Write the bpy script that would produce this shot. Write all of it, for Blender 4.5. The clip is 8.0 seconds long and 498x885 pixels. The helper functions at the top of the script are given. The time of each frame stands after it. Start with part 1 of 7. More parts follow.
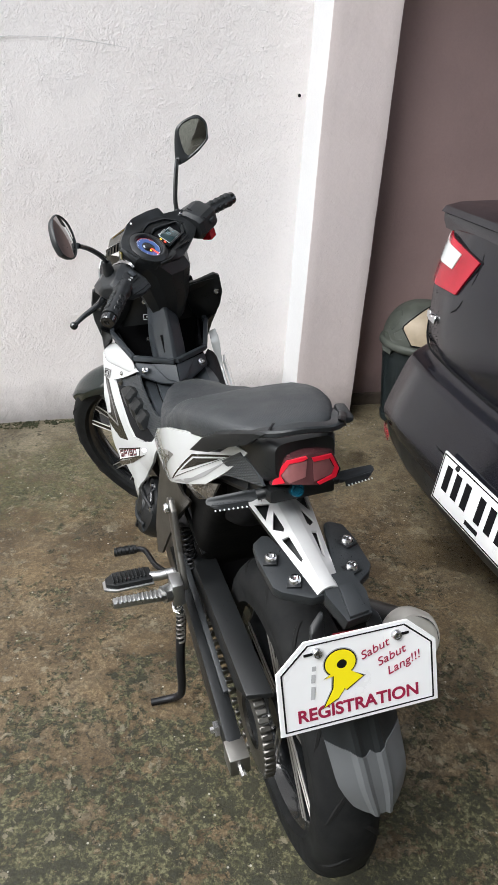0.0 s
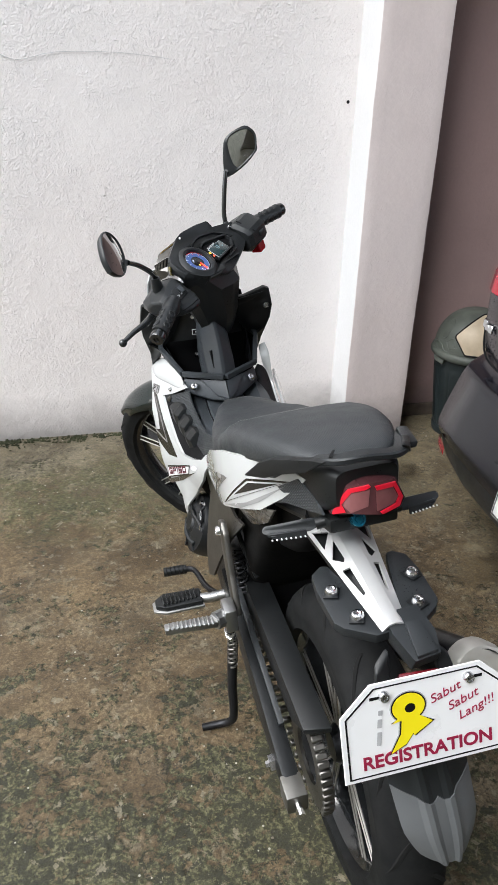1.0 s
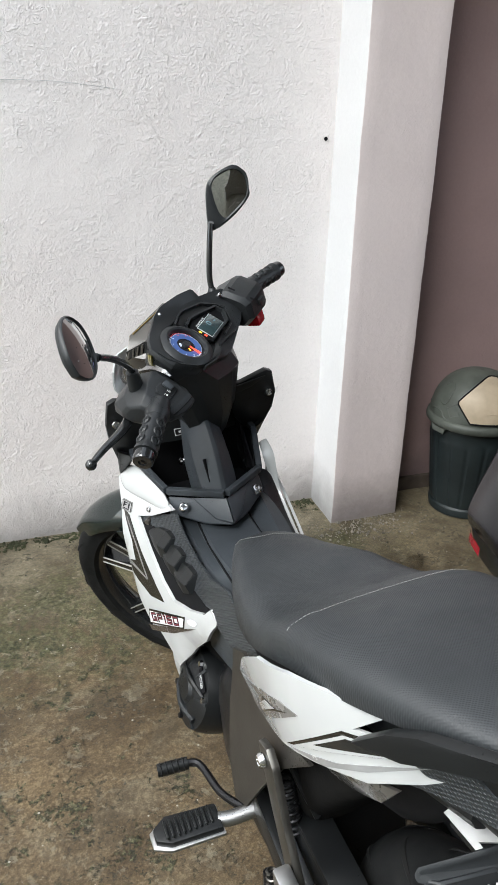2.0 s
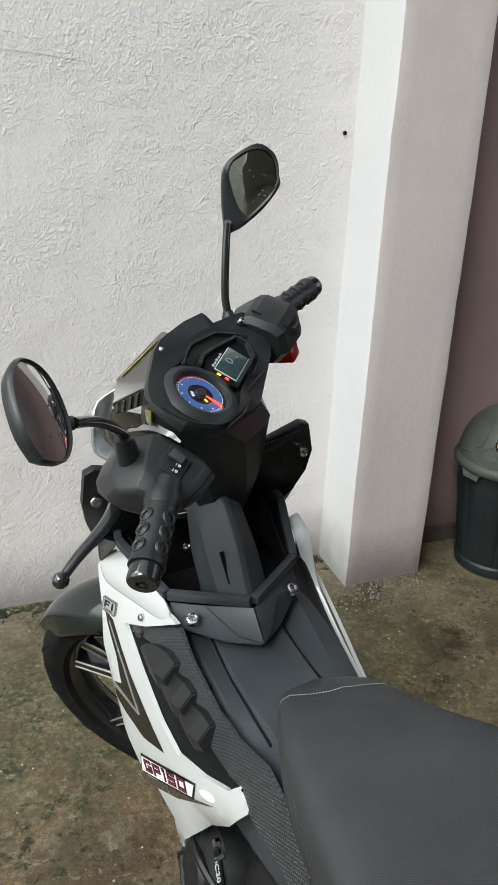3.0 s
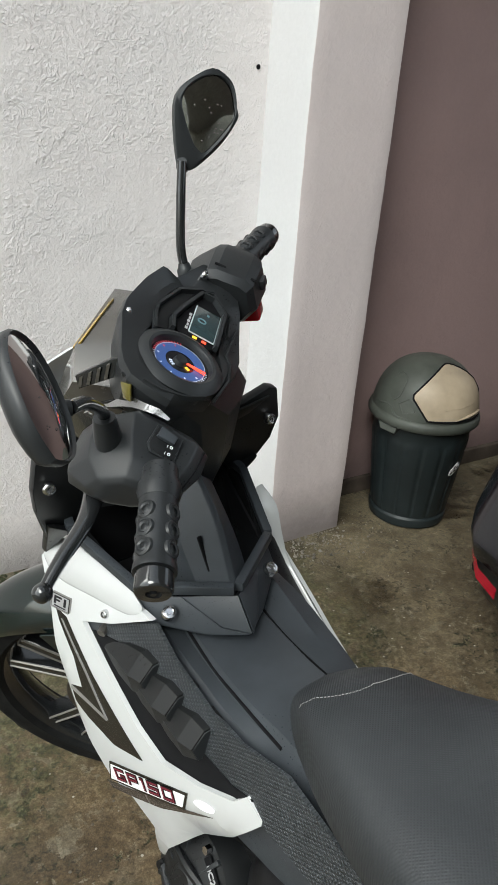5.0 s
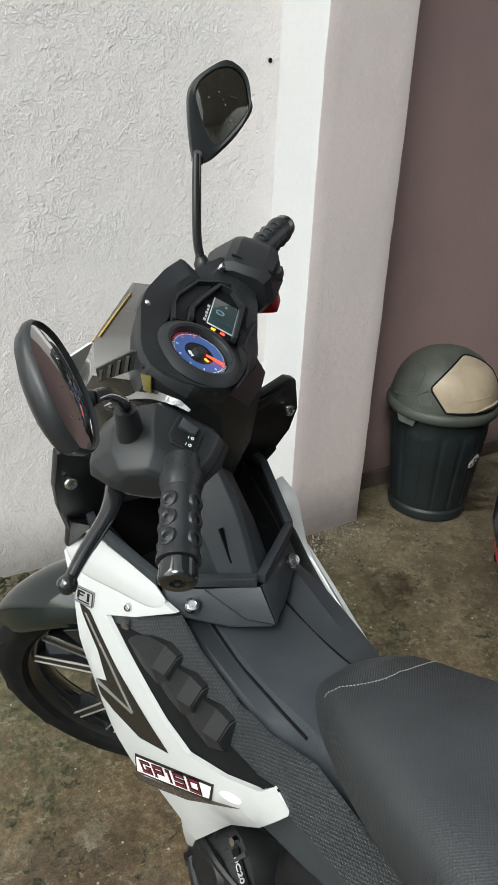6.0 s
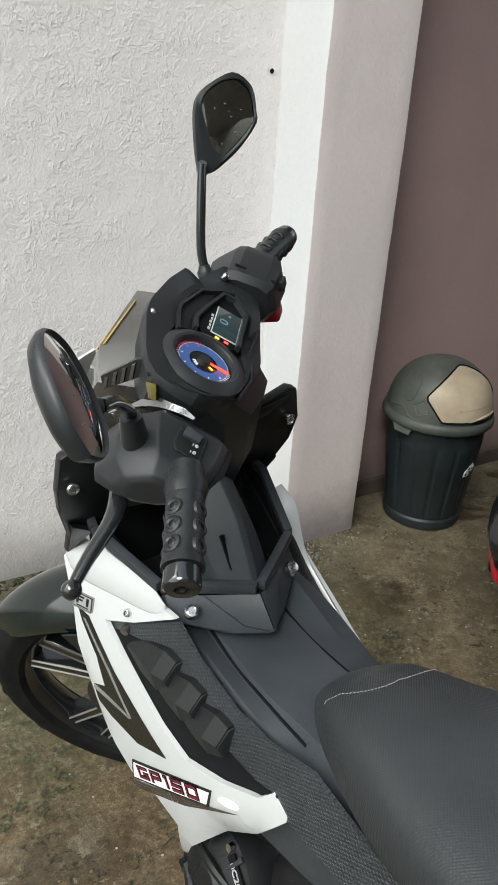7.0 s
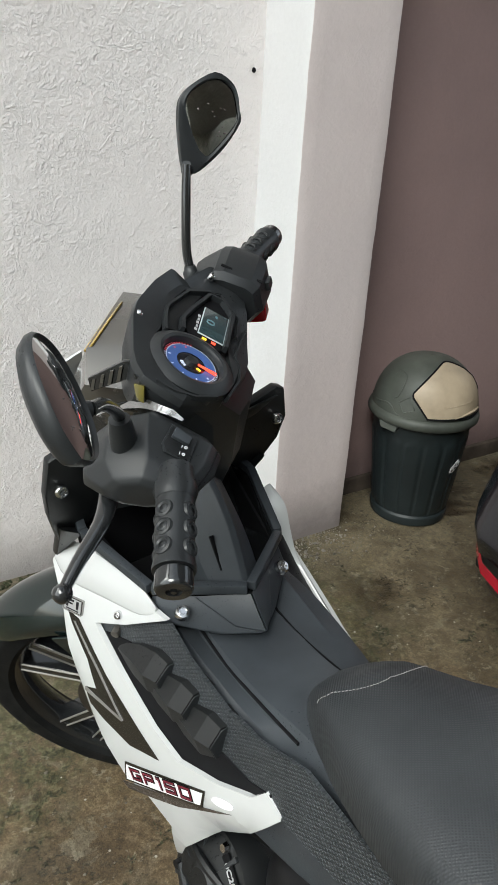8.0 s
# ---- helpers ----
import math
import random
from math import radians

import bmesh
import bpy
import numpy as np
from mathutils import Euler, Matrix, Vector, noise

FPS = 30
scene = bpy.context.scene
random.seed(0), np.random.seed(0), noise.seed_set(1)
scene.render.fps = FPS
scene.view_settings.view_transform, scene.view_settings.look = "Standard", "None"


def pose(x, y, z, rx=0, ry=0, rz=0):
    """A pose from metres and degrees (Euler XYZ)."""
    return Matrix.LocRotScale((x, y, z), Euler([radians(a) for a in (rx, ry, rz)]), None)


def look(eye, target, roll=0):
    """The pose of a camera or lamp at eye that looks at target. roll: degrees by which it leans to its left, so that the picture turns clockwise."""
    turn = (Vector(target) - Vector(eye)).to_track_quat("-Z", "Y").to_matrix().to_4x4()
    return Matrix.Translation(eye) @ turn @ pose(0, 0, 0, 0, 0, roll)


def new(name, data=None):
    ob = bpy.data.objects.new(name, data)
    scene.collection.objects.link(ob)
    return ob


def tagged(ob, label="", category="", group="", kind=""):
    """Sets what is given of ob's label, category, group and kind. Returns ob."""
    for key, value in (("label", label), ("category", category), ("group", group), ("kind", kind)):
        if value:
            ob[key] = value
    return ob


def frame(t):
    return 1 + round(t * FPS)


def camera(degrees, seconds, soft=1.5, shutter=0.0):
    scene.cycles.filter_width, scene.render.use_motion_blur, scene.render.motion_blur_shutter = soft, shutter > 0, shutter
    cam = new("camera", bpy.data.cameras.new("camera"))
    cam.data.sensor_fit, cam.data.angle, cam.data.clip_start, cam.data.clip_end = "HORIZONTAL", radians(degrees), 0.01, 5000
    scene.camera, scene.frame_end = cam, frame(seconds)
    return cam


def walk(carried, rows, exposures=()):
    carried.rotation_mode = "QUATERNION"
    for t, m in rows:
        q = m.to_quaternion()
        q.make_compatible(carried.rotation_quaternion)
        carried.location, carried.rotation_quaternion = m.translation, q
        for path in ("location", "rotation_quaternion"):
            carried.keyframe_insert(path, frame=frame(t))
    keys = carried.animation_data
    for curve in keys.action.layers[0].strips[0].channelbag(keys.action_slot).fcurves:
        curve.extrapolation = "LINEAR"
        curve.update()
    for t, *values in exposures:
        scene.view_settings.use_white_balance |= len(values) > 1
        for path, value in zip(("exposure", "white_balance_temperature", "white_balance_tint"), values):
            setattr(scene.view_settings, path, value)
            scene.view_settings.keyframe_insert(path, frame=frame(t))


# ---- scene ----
cam = camera(36.7, 8.0)
PATH = [
    (0, (-0.9915, 0.2198, 1.3548), (-0.4578, 1.9152, 0.4378), 3.92),
    (0.5, (-0.9823, 0.2224, 1.3544), (-0.4641, 1.9225, 0.4374), 3.41),
    (1, (-0.9968, 0.2776, 1.3583), (-0.5736, 2.0080, 0.4491), 1.95),
    (1.5, (-1.0244, 0.5212, 1.3180), (-0.4793, 2.2780, 0.5328), 0.90),
    (1.7, (-1.0407, 0.6321, 1.3179), (-0.4316, 2.3539, 0.5027), 1.03),
    (2.8, (-0.9662, 1.1612, 1.2280), (-0.3498, 2.9018, 0.4596), 2.45),
    (3, (-0.9754, 1.2121, 1.2196), (-0.2757, 2.9258, 0.4622), 2.46),
    (3.5, (-1.0252, 1.3437, 1.2054), (-0.0978, 2.9036, 0.3646), 3.39),
    (4, (-1.0314, 1.3848, 1.2082), (-0.0761, 2.9172, 0.3484), 4.97),
    (4.2, (-1.0338, 1.3825, 1.2063), (-0.0273, 2.8889, 0.3592), 5.61),
    (5.3, (-1.0539, 1.3650, 1.1914), (-0.0672, 2.8783, 0.3335), 4.17),
    (5.5, (-1.0559, 1.3663, 1.1951), (-0.0712, 2.8875, 0.3488), 3.98),
    (6, (-1.0533, 1.3664, 1.1857), (-0.0992, 2.8969, 0.3212), 2.84),
    (6.5, (-1.0613, 1.3675, 1.1914), (-0.1152, 2.9074, 0.3348), 3.23),
    (7, (-1.0655, 1.3667, 1.1904), (-0.0921, 2.8939, 0.3417), 3.79),
    (7.5, (-1.0701, 1.3713, 1.1904), (-0.0938, 2.8943, 0.3376), 4.19),
    (8, (-1.0680, 1.3687, 1.1922), (-0.0633, 2.8747, 0.3421), 3.48),
]
walk(cam, [(t, look(eye, target, roll)) for t, eye, target, roll in PATH], [(0, 1.70, 6250, 8), (1.6, 1.70, 6200, 7), (3, 1.43, 6300, 3), (4.2, 1.41, 6350, 3), (5.5, 1.44, 6350, 3), (8, 1.45, 6350, 3)])
# ---- light ----
world = bpy.data.worlds.new("overcast_sky")
scene.world = world
world.use_nodes = True
wn = world.node_tree
sky = wn.nodes.new("ShaderNodeTexSky")
sky.sky_type = "NISHITA"
sky.sun_disc = False
sky.sun_elevation = radians(46)
sky.sun_rotation = radians(-70)
sky.air_density = 1.0
sky.dust_density = 3.0
sky.ozone_density = 0.5
grey = wn.nodes.new("ShaderNodeHueSaturation")
grey.inputs["Saturation"].default_value = 0.3
wn.links.new(sky.outputs[0], grey.inputs["Color"])
wn.links.new(grey.outputs[0], wn.nodes["Background"].inputs[0])
wn.nodes["Background"].inputs[1].default_value = 0.13

sun_data = bpy.data.lights.new("sun", "SUN")
sun_data.energy = 1.1
sun_data.angle = radians(28)
sun_data.color = (1.0, 0.97, 0.93)
sun = new("sun", sun_data)
sun.matrix_world = look((-5.4, -4.2, 7), (0, 0, 0))


# ---- materials ----
class Graph:
    """Short ways to wire one node material."""

    def __init__(self, name, rough=0.6, metal=0.0):
        self.m = bpy.data.materials.new(name)
        self.m.use_nodes = True
        self.t = self.m.node_tree
        self.b = self.t.nodes["Principled BSDF"]
        self.set("Roughness", rough)
        self.set("Metallic", metal)
        self.co = self.t.nodes.new("ShaderNodeTexCoord").outputs["Object"]

    def set(self, key, value):
        if isinstance(value, (int, float)):
            self.b.inputs[key].default_value = value
        elif isinstance(value, tuple):
            self.b.inputs[key].default_value = (*value, 1)
        else:
            self.t.links.new(value, self.b.inputs[key])
        return self

    def noise(self, scale, detail=4.0, rough=0.55, warp=0.0, at=None):
        n = self.t.nodes.new("ShaderNodeTexNoise")
        n.inputs["Scale"].default_value = scale
        n.inputs["Detail"].default_value = detail
        n.inputs["Roughness"].default_value = rough
        n.inputs["Distortion"].default_value = warp
        self.t.links.new(at or self.co, n.inputs["Vector"])
        return n.outputs["Fac"]

    def cells(self, scale, feature="F1", at=None, loose=1.0):
        n = self.t.nodes.new("ShaderNodeTexVoronoi")
        n.feature = feature
        n.inputs["Scale"].default_value = scale
        n.inputs["Randomness"].default_value = loose
        self.t.links.new(at or self.co, n.inputs["Vector"])
        return n.outputs["Distance"]

    def stretch(self, sx, sy, sz, turn=(0, 0, 0)):
        n = self.t.nodes.new("ShaderNodeMapping")
        n.inputs["Scale"].default_value = (sx, sy, sz)
        n.inputs["Rotation"].default_value = [radians(a) for a in turn]
        self.t.links.new(self.co, n.inputs["Vector"])
        return n.outputs["Vector"]

    def axis(self, which):
        n = self.t.nodes.new("ShaderNodeSeparateXYZ")
        self.t.links.new(self.co, n.inputs[0])
        return n.outputs[which]

    def ramp(self, fac, *stops):
        n = self.t.nodes.new("ShaderNodeValToRGB")
        e = n.color_ramp.elements
        while len(e) < len(stops):
            e.new(0.5)
        for el, (p, c) in zip(e, stops):
            el.position = p
            el.color = (c, c, c, 1) if isinstance(c, (int, float)) else (*c, 1)
        self.t.links.new(fac, n.inputs[0])
        return n.outputs[0]

    def mix(self, fac, a, b, how="MIX"):
        n = self.t.nodes.new("ShaderNodeMix")
        n.data_type, n.blend_type = "RGBA", how
        for s, v in ((n.inputs[0], fac), (n.inputs[6], a), (n.inputs[7], b)):
            if isinstance(v, tuple):
                s.default_value = (*v, 1)
            elif isinstance(v, (int, float)):
                s.default_value = v
            else:
                self.t.links.new(v, s)
        return n.outputs[2]

    def calc(self, how, a, b=0.0):
        n = self.t.nodes.new("ShaderNodeMath")
        n.operation = how
        for s, v in zip(n.inputs, (a, b)):
            if isinstance(v, (int, float)):
                s.default_value = v
            else:
                self.t.links.new(v, s)
        return n.outputs[0]

    def bump(self, height, strength=0.3, distance=0.002):
        n = self.t.nodes.new("ShaderNodeBump")
        n.inputs["Strength"].default_value = abs(strength)
        n.invert = strength < 0
        n.inputs["Distance"].default_value = distance
        self.t.links.new(height, n.inputs["Height"])
        if self.b.inputs["Normal"].is_linked:
            self.t.links.new(self.b.inputs["Normal"].links[0].from_socket, n.inputs["Normal"])
        return self.set("Normal", n.outputs[0])


def plain(name, col, rough=0.5, metal=0.0, spread=0.12, grain=400, depth=0.0003, coat=0.0, wet=True):
    """A manufactured surface: its colour wavers a little, its gloss has smudges, its skin a fine grain."""
    g = Graph(name, rough, metal)
    lo, hi = tuple(c * (1 - spread) for c in col), tuple(min(1, c * (1 + spread)) for c in col)
    g.set("Base Color", g.ramp(g.noise(9, 5), (0.3, lo), (0.7, hi)))
    r = g.calc("ADD", g.calc("MULTIPLY", g.noise(22, 6, 0.65), 0.22), rough - 0.11)
    if wet:
        drops = g.ramp(g.cells(240), (0.0, 1.0), (0.16, 1.0), (0.2, 0.0))
        patch = g.ramp(g.noise(7, 3), (0.55, 0.0), (0.63, 1.0))
        r = g.calc("SUBTRACT", r, g.calc("MULTIPLY", g.calc("MULTIPLY", drops, patch), rough * 0.7))
    g.set("Roughness", r)
    if rough > 0.35 and not metal:
        g.set("Specular IOR Level", 0.35)
    if grain:
        g.bump(g.noise(grain, 2), 0.35, depth)
    if coat:
        g.set("Coat Weight", coat)
        g.set("Coat Roughness", 0.06)
    return g.m


def stucco(name, base, dirt, stain=1.0, relief=1.0):
    """Trowelled, painted render: fans of curved trowel ridges over a pitted skin, calmer in places."""
    g = Graph(name, 0.85)
    big = g.noise(2.3, 5, 0.6)
    tint = g.ramp(g.noise(0.9, 3), (0.35, base), (0.7, tuple(c * k for c, k in zip(base, (1.0, 0.975, 0.965)))))
    tint = g.mix(g.ramp(big, (0.5, 0.0), (0.75, 0.35 * stain)), tint, dirt)
    foot = g.calc("ADD", g.axis(2), g.calc("MULTIPLY", g.noise(7, 6, 0.7), 0.16))
    tint = g.mix(g.ramp(foot, (0.09, 0.85), (0.26, 0.0)), tint, tuple(c * 0.45 for c in dirt))
    fine = g.ramp(g.noise(90, 4, 0.7), (0.3, 0.88), (0.7, 1.0))
    g.set("Base Color", g.mix(0.4, tint, fine, "MULTIPLY"))
    # thin crooked ridges left by the trowel, crowded in some places and rubbed flat in others
    def ridges(scale, thin, warp):
        n = g.noise(scale, 3, 0.5, warp)
        return g.ramp(g.calc("ABSOLUTE", g.calc("SUBTRACT", n, 0.5)), (0.0, 1.0), (thin, 0.0))
    calm = g.ramp(g.noise(3.4, 5, 0.62), (0.38, 0.12), (0.56, 1.0))
    broken = g.ramp(g.noise(24, 4, 0.6), (0.40, 0.15), (0.58, 1.0))
    # fans of parallel strokes, each about its own centre
    fan = g.t.nodes.new("ShaderNodeTexVoronoi")
    fan.inputs["Scale"].default_value = 2.3
    g.t.links.new(g.co, fan.inputs["Vector"])
    stroke = g.calc("SINE", g.calc("ADD", g.calc("MULTIPLY", fan.outputs["Distance"], 165), g.calc("MULTIPLY", g.noise(6, 4, 0.55), 13)))
    few = g.ramp(g.noise(5, 4, 0.6), (0.52, 0.0), (0.62, 1.0))
    g.bump(g.calc("MULTIPLY", g.calc("MULTIPLY", stroke, few), g.ramp(g.noise(40, 3, 0.6), (0.44, 0.0), (0.54, 1.0))), 0.30, 0.0009 * relief)
    lines = g.calc("ADD", ridges(19, 0.030, 1.3), g.calc("MULTIPLY", ridges(44, 0.06, 0.6), 0.8))
    g.bump(g.calc("MULTIPLY", g.calc("MULTIPLY", lines, calm), broken), 0.55, 0.0020 * relief)
    g.bump(g.calc("MULTIPLY", g.noise(66, 5, 0.64), calm), 0.70, 0.0052 * relief)
    g.bump(g.noise(160, 4, 0.7), 0.65, 0.0028 * relief)
    g.bump(g.noise(11, 4, 0.55), 0.35, 0.010)
    return g.m


M_WALL = stucco("painted_render", (0.835, 0.80, 0.795), (0.67, 0.62, 0.60), 0.25, 1.0)
M_PILLAR = stucco("pillar_render", (0.655, 0.582, 0.574), (0.44, 0.38, 0.37), 0.8, 0.24)
M_STRIP = stucco("white_pillar_side", (0.63, 0.632, 0.637), (0.52, 0.505, 0.49), 0.3, 0.2)
# dusky pink, with the shade of the recess put into the base colour
M_ALCOVE = stucco("shaded_alcove_render", (0.295, 0.205, 0.196), (0.20, 0.14, 0.135), 1.0, 0.34)


def concrete():
    """Old damp yard concrete: tan and grey cement, pitted, with a ragged carpet of black-green algae over its near part and wet stains."""
    g = Graph("stained_concrete", 0.7)
    grit = g.noise(260, 5, 0.75)
    fine = g.noise(95, 7, 0.72)
    tone = g.calc("ADD", g.calc("MULTIPLY", grit, 0.40), g.calc("MULTIPLY", fine, 0.60))
    along = g.calc("MULTIPLY", g.axis(1), 0.25)
    across = g.calc("MULTIPLY", g.axis(0), 0.25)
    waver = g.calc("MULTIPLY", g.calc("SUBTRACT", g.noise(2.6, 8, 0.66), 0.5), 0.40)
    # bare cement: rust-tan in the middle of the yard, greyer by the wall
    tan = g.ramp(tone, (0.38, (0.044, 0.029, 0.013)), (0.50, (0.104, 0.074, 0.039)), (0.62, (0.196, 0.154, 0.095)))
    drab = g.ramp(tone, (0.36, (0.070, 0.060, 0.040)), (0.50, (0.138, 0.122, 0.086)), (0.64, (0.240, 0.220, 0.168)))
    grey = g.ramp(g.calc("ADD", along, waver), (0.62, 0.0), (0.74, 0.85))
    patchy = g.ramp(g.noise(3.3, 9, 0.70, 0.3), (0.50, 0.0), (0.60, 0.35))
    base = g.mix(g.calc("MAXIMUM", grey, patchy), tan, drab)
    # darker, browner to the right of the yard where water stands
    soaked = g.ramp(g.calc("ADD", across, g.calc("MULTIPLY", waver, 0.6)), (-0.02, 0.0), (0.06, 1.0))
    base = g.mix(g.calc("MULTIPLY", soaked, 0.75), base, g.ramp(tone, (0.35, (0.050, 0.040, 0.023)), (0.50, (0.108, 0.089, 0.055)), (0.65, (0.180, 0.155, 0.104))))
    # broad uneven soiling, two sizes of blot
    blot = g.calc("ADD", g.calc("MULTIPLY", g.noise(4.2, 8, 0.66, 0.5), 0.6), g.calc("MULTIPLY", g.noise(15, 8, 0.68, 0.4), 0.4))
    base = g.mix(1.0, base, g.ramp(blot, (0.42, (0.62, 0.58, 0.52)), (0.50, (1.0, 0.98, 0.95)), (0.60, (1.36, 1.34, 1.30))), "MULTIPLY")
    # crisp crumbling crust left standing in pale flakes
    flake = g.ramp(g.noise(13, 13, 0.74, 0.5), (0.570, 0.0), (0.585, 0.45))
    base = g.mix(flake, base, g.ramp(tone, (0.36, (0.095, 0.080, 0.050)), (0.64, (0.255, 0.222, 0.155))))
    # pits in swarms
    swarm = g.ramp(g.noise(4.6, 6, 0.66), (0.46, 0.0), (0.56, 1.0))
    pit = g.ramp(g.noise(72, 5, 0.62, 0.8), (0.565, 0.0), (0.590, 1.0))
    base = g.mix(g.calc("MULTIPLY", g.calc("MULTIPLY", pit, swarm), 0.85), base, g.ramp(grit, (0.4, (0.018, 0.015, 0.008)), (0.6, (0.052, 0.044, 0.026))))
    # algae: a wide field, broken up into clumps
    field = g.calc("ADD", g.ramp(g.calc("ADD", along, g.calc("MULTIPLY", across, 0.35)), (0.14, 0.62), (0.24, 0.545), (0.34, 0.475), (0.55, 0.43)), waver)
    ragged = g.calc("ADD", g.calc("MULTIPLY", g.noise(9, 12, 0.74, 0.4), 0.55), g.calc("MULTIPLY", g.noise(46, 8, 0.70, 0.5), 0.45))
    cover = g.calc("ADD", field, g.calc("SUBTRACT", ragged, 0.5))
    algae = g.ramp(cover, (0.505, 0.0), (0.530, 0.92))
    green = g.ramp(g.calc("ADD", g.calc("MULTIPLY", fine, 0.6), g.calc("MULTIPLY", g.noise(150, 5, 0.7), 0.4)), (0.41, (0.012, 0.0125, 0.005)), (0.50, (0.046, 0.046, 0.020)), (0.59, (0.150, 0.145, 0.080)))
    base = g.mix(algae, base, green)
    black = g.ramp(g.calc("ADD", g.calc("MULTIPLY", g.noise(33, 8, 0.68, 0.5), 0.7), g.calc("MULTIPLY", g.calc("SUBTRACT", cover, 0.5), 0.5)), (0.395, 0.0), (0.410, 0.9))
    base = g.mix(g.calc("MULTIPLY", black, algae), base, g.ramp(grit, (0.4, (0.011, 0.011, 0.006)), (0.6, (0.034, 0.033, 0.018))))
    # soft green film where the wall keeps the floor damp
    film = g.calc("MULTIPLY", g.ramp(g.calc("ADD", along, g.calc("MULTIPLY", waver, 0.5)), (0.56, 0.0), (0.62, 1.0), (0.68, 1.0), (0.73, 0.0)), g.ramp(ragged, (0.44, 0.0), (0.52, 0.75)))
    film = g.calc("MULTIPLY", film, g.calc("SUBTRACT", 1.0, soaked))
    base = g.mix(film, base, g.ramp(fine, (0.38, (0.026, 0.028, 0.009)), (0.50, (0.064, 0.066, 0.026)), (0.62, (0.130, 0.130, 0.068))))
    # pale bare scraps inside the algae and tiny bright chips of stone
    scrap = g.ramp(g.noise(24, 11, 0.72, 0.4), (0.600, 0.0), (0.612, 0.8))
    base = g.mix(scrap, base, g.ramp(tone, (0.36, (0.105, 0.088, 0.056)), (0.64, (0.27, 0.238, 0.172))))
    chips = g.t.nodes.new("ShaderNodeTexVoronoi")
    chips.inputs["Scale"].default_value = 48
    g.t.links.new(g.co, chips.inputs["Vector"])
    pick = g.t.nodes.new("ShaderNodeSeparateColor")
    g.t.links.new(chips.outputs["Color"], pick.inputs[0])
    chip = g.calc("MULTIPLY", g.ramp(chips.outputs["Distance"], (0.10, 1.0), (0.14, 0.0)), g.ramp(pick.outputs[0], (0.86, 0.0), (0.88, 1.0)))
    base = g.mix(g.calc("MULTIPLY", chip, 0.8), base, (0.42, 0.40, 0.34))
    # standing damp, with a clear edge
    wet = g.calc("MULTIPLY", soaked, g.ramp(g.noise(1.5, 9, 0.64, 0.4), (0.520, 0.0), (0.535, 1.0)))
    base = g.mix(wet, base, g.mix(1.0, base, (0.46, 0.43, 0.38), "MULTIPLY"))
    g.set("Base Color", base)
    g.set("Roughness", g.calc("SUBTRACT", g.calc("ADD", g.ramp(fine, (0.35, 0.48), (0.65, 0.80)), 0.0), g.calc("MULTIPLY", wet, 0.25)))
    g.set("Specular IOR Level", 0.45)
    g.bump(grit, 0.6, 0.003)
    g.bump(g.calc("MULTIPLY", pit, swarm), -0.5, 0.003)
    g.bump(g.calc("MULTIPLY", ragged, algae), 0.8, 0.006)
    return g.m


M_FLOOR = concrete()
M_RUBBLE = plain("broken_concrete", (0.13, 0.115, 0.09), 0.9, 0, 0.35, 160, 0.002, wet=False)
M_FOOTING = plain("damp_footing", (0.060, 0.046, 0.036), 0.9, 0, 0.5, 120, 0.003, wet=False)
M_CRUMB = plain("pale_crumbs", (0.24, 0.22, 0.19), 0.9, 0, 0.4, 160, 0.002, wet=False)
M_MOSS = plain("moss", (0.034, 0.038, 0.018), 0.95, 0, 0.5, 200, 0.002, wet=False)
M_ROOF = plain("added_roof_steel", (0.26, 0.25, 0.24), 0.6, 0, 0.2, 60, 0.001, wet=False)

M_BLACK = plain("black_plastic", (0.0085, 0.0093, 0.0100), 0.38, 0, 0.2, 900, 0.0003)
M_GREY = plain("charcoal_plastic", (0.0185, 0.0205, 0.0225), 0.42, 0, 0.18, 1000, 0.0004)
# lighter charcoal; the wet plastic's sheen is put into the base colour
M_TUNNEL = plain("sheen_charcoal_plastic", (0.040, 0.0455, 0.052), 0.40, 0, 0.25, 900, 0.0003)
M_FIN = plain("matt_black_plastic", (0.0085, 0.0092, 0.0098), 0.5, 0, 0.2, 900, 0.0003)
# near-black, hardly glossy: the shade inside the bike put into the colour
def shade_black():
    g = Graph("shade_black_plastic", 0.8)
    g.set("Specular IOR Level", 0.12)
    g.set("Base Color", g.ramp(g.noise(16, 6, 0.7), (0.35, (0.003, 0.003, 0.0034)), (0.7, (0.0085, 0.0080, 0.0074))))
    g.bump(g.noise(60, 4), 0.4, 0.002)
    return g.m


M_SHADEBLACK = shade_black()
M_DASH = plain("dash_plastic", (0.0195, 0.0212, 0.0228), 0.36, 0, 0.2, 900, 0.0003)
M_GLOSS = plain("gloss_black_paint", (0.012, 0.013, 0.014), 0.16, 0, 0.2, 0, coat=0.6)
M_GREENBLACK = plain("dark_green_black_paint", (0.004, 0.009, 0.0085), 0.10, 0, 0.2, 0, coat=0.6)
M_WHITE = plain("pearl_white_paint", (0.52, 0.53, 0.53), 0.2, 0, 0.02, 0, coat=0.8)
M_SILVER = plain("silver_paint", (0.50, 0.50, 0.50), 0.34, 0.35, 0.05, 0, coat=0.4, wet=False)
M_BROWN = plain("bronze_grey_paint", (0.10, 0.094, 0.086), 0.28, 0.3, 0.12, 0, coat=0.6)
M_SHELL = plain("bronze_shell_paint", (0.072, 0.067, 0.060), 0.24, 0.25, 0.12, 0, coat=0.7)
M_CHIN = plain("dark_bronze_plastic", (0.036, 0.033, 0.029), 0.36, 0.2, 0.15, 300, 0.0003)
M_CHROME = plain("bright_metal", (0.72, 0.72, 0.73), 0.18, 1.0, 0.06, 0)
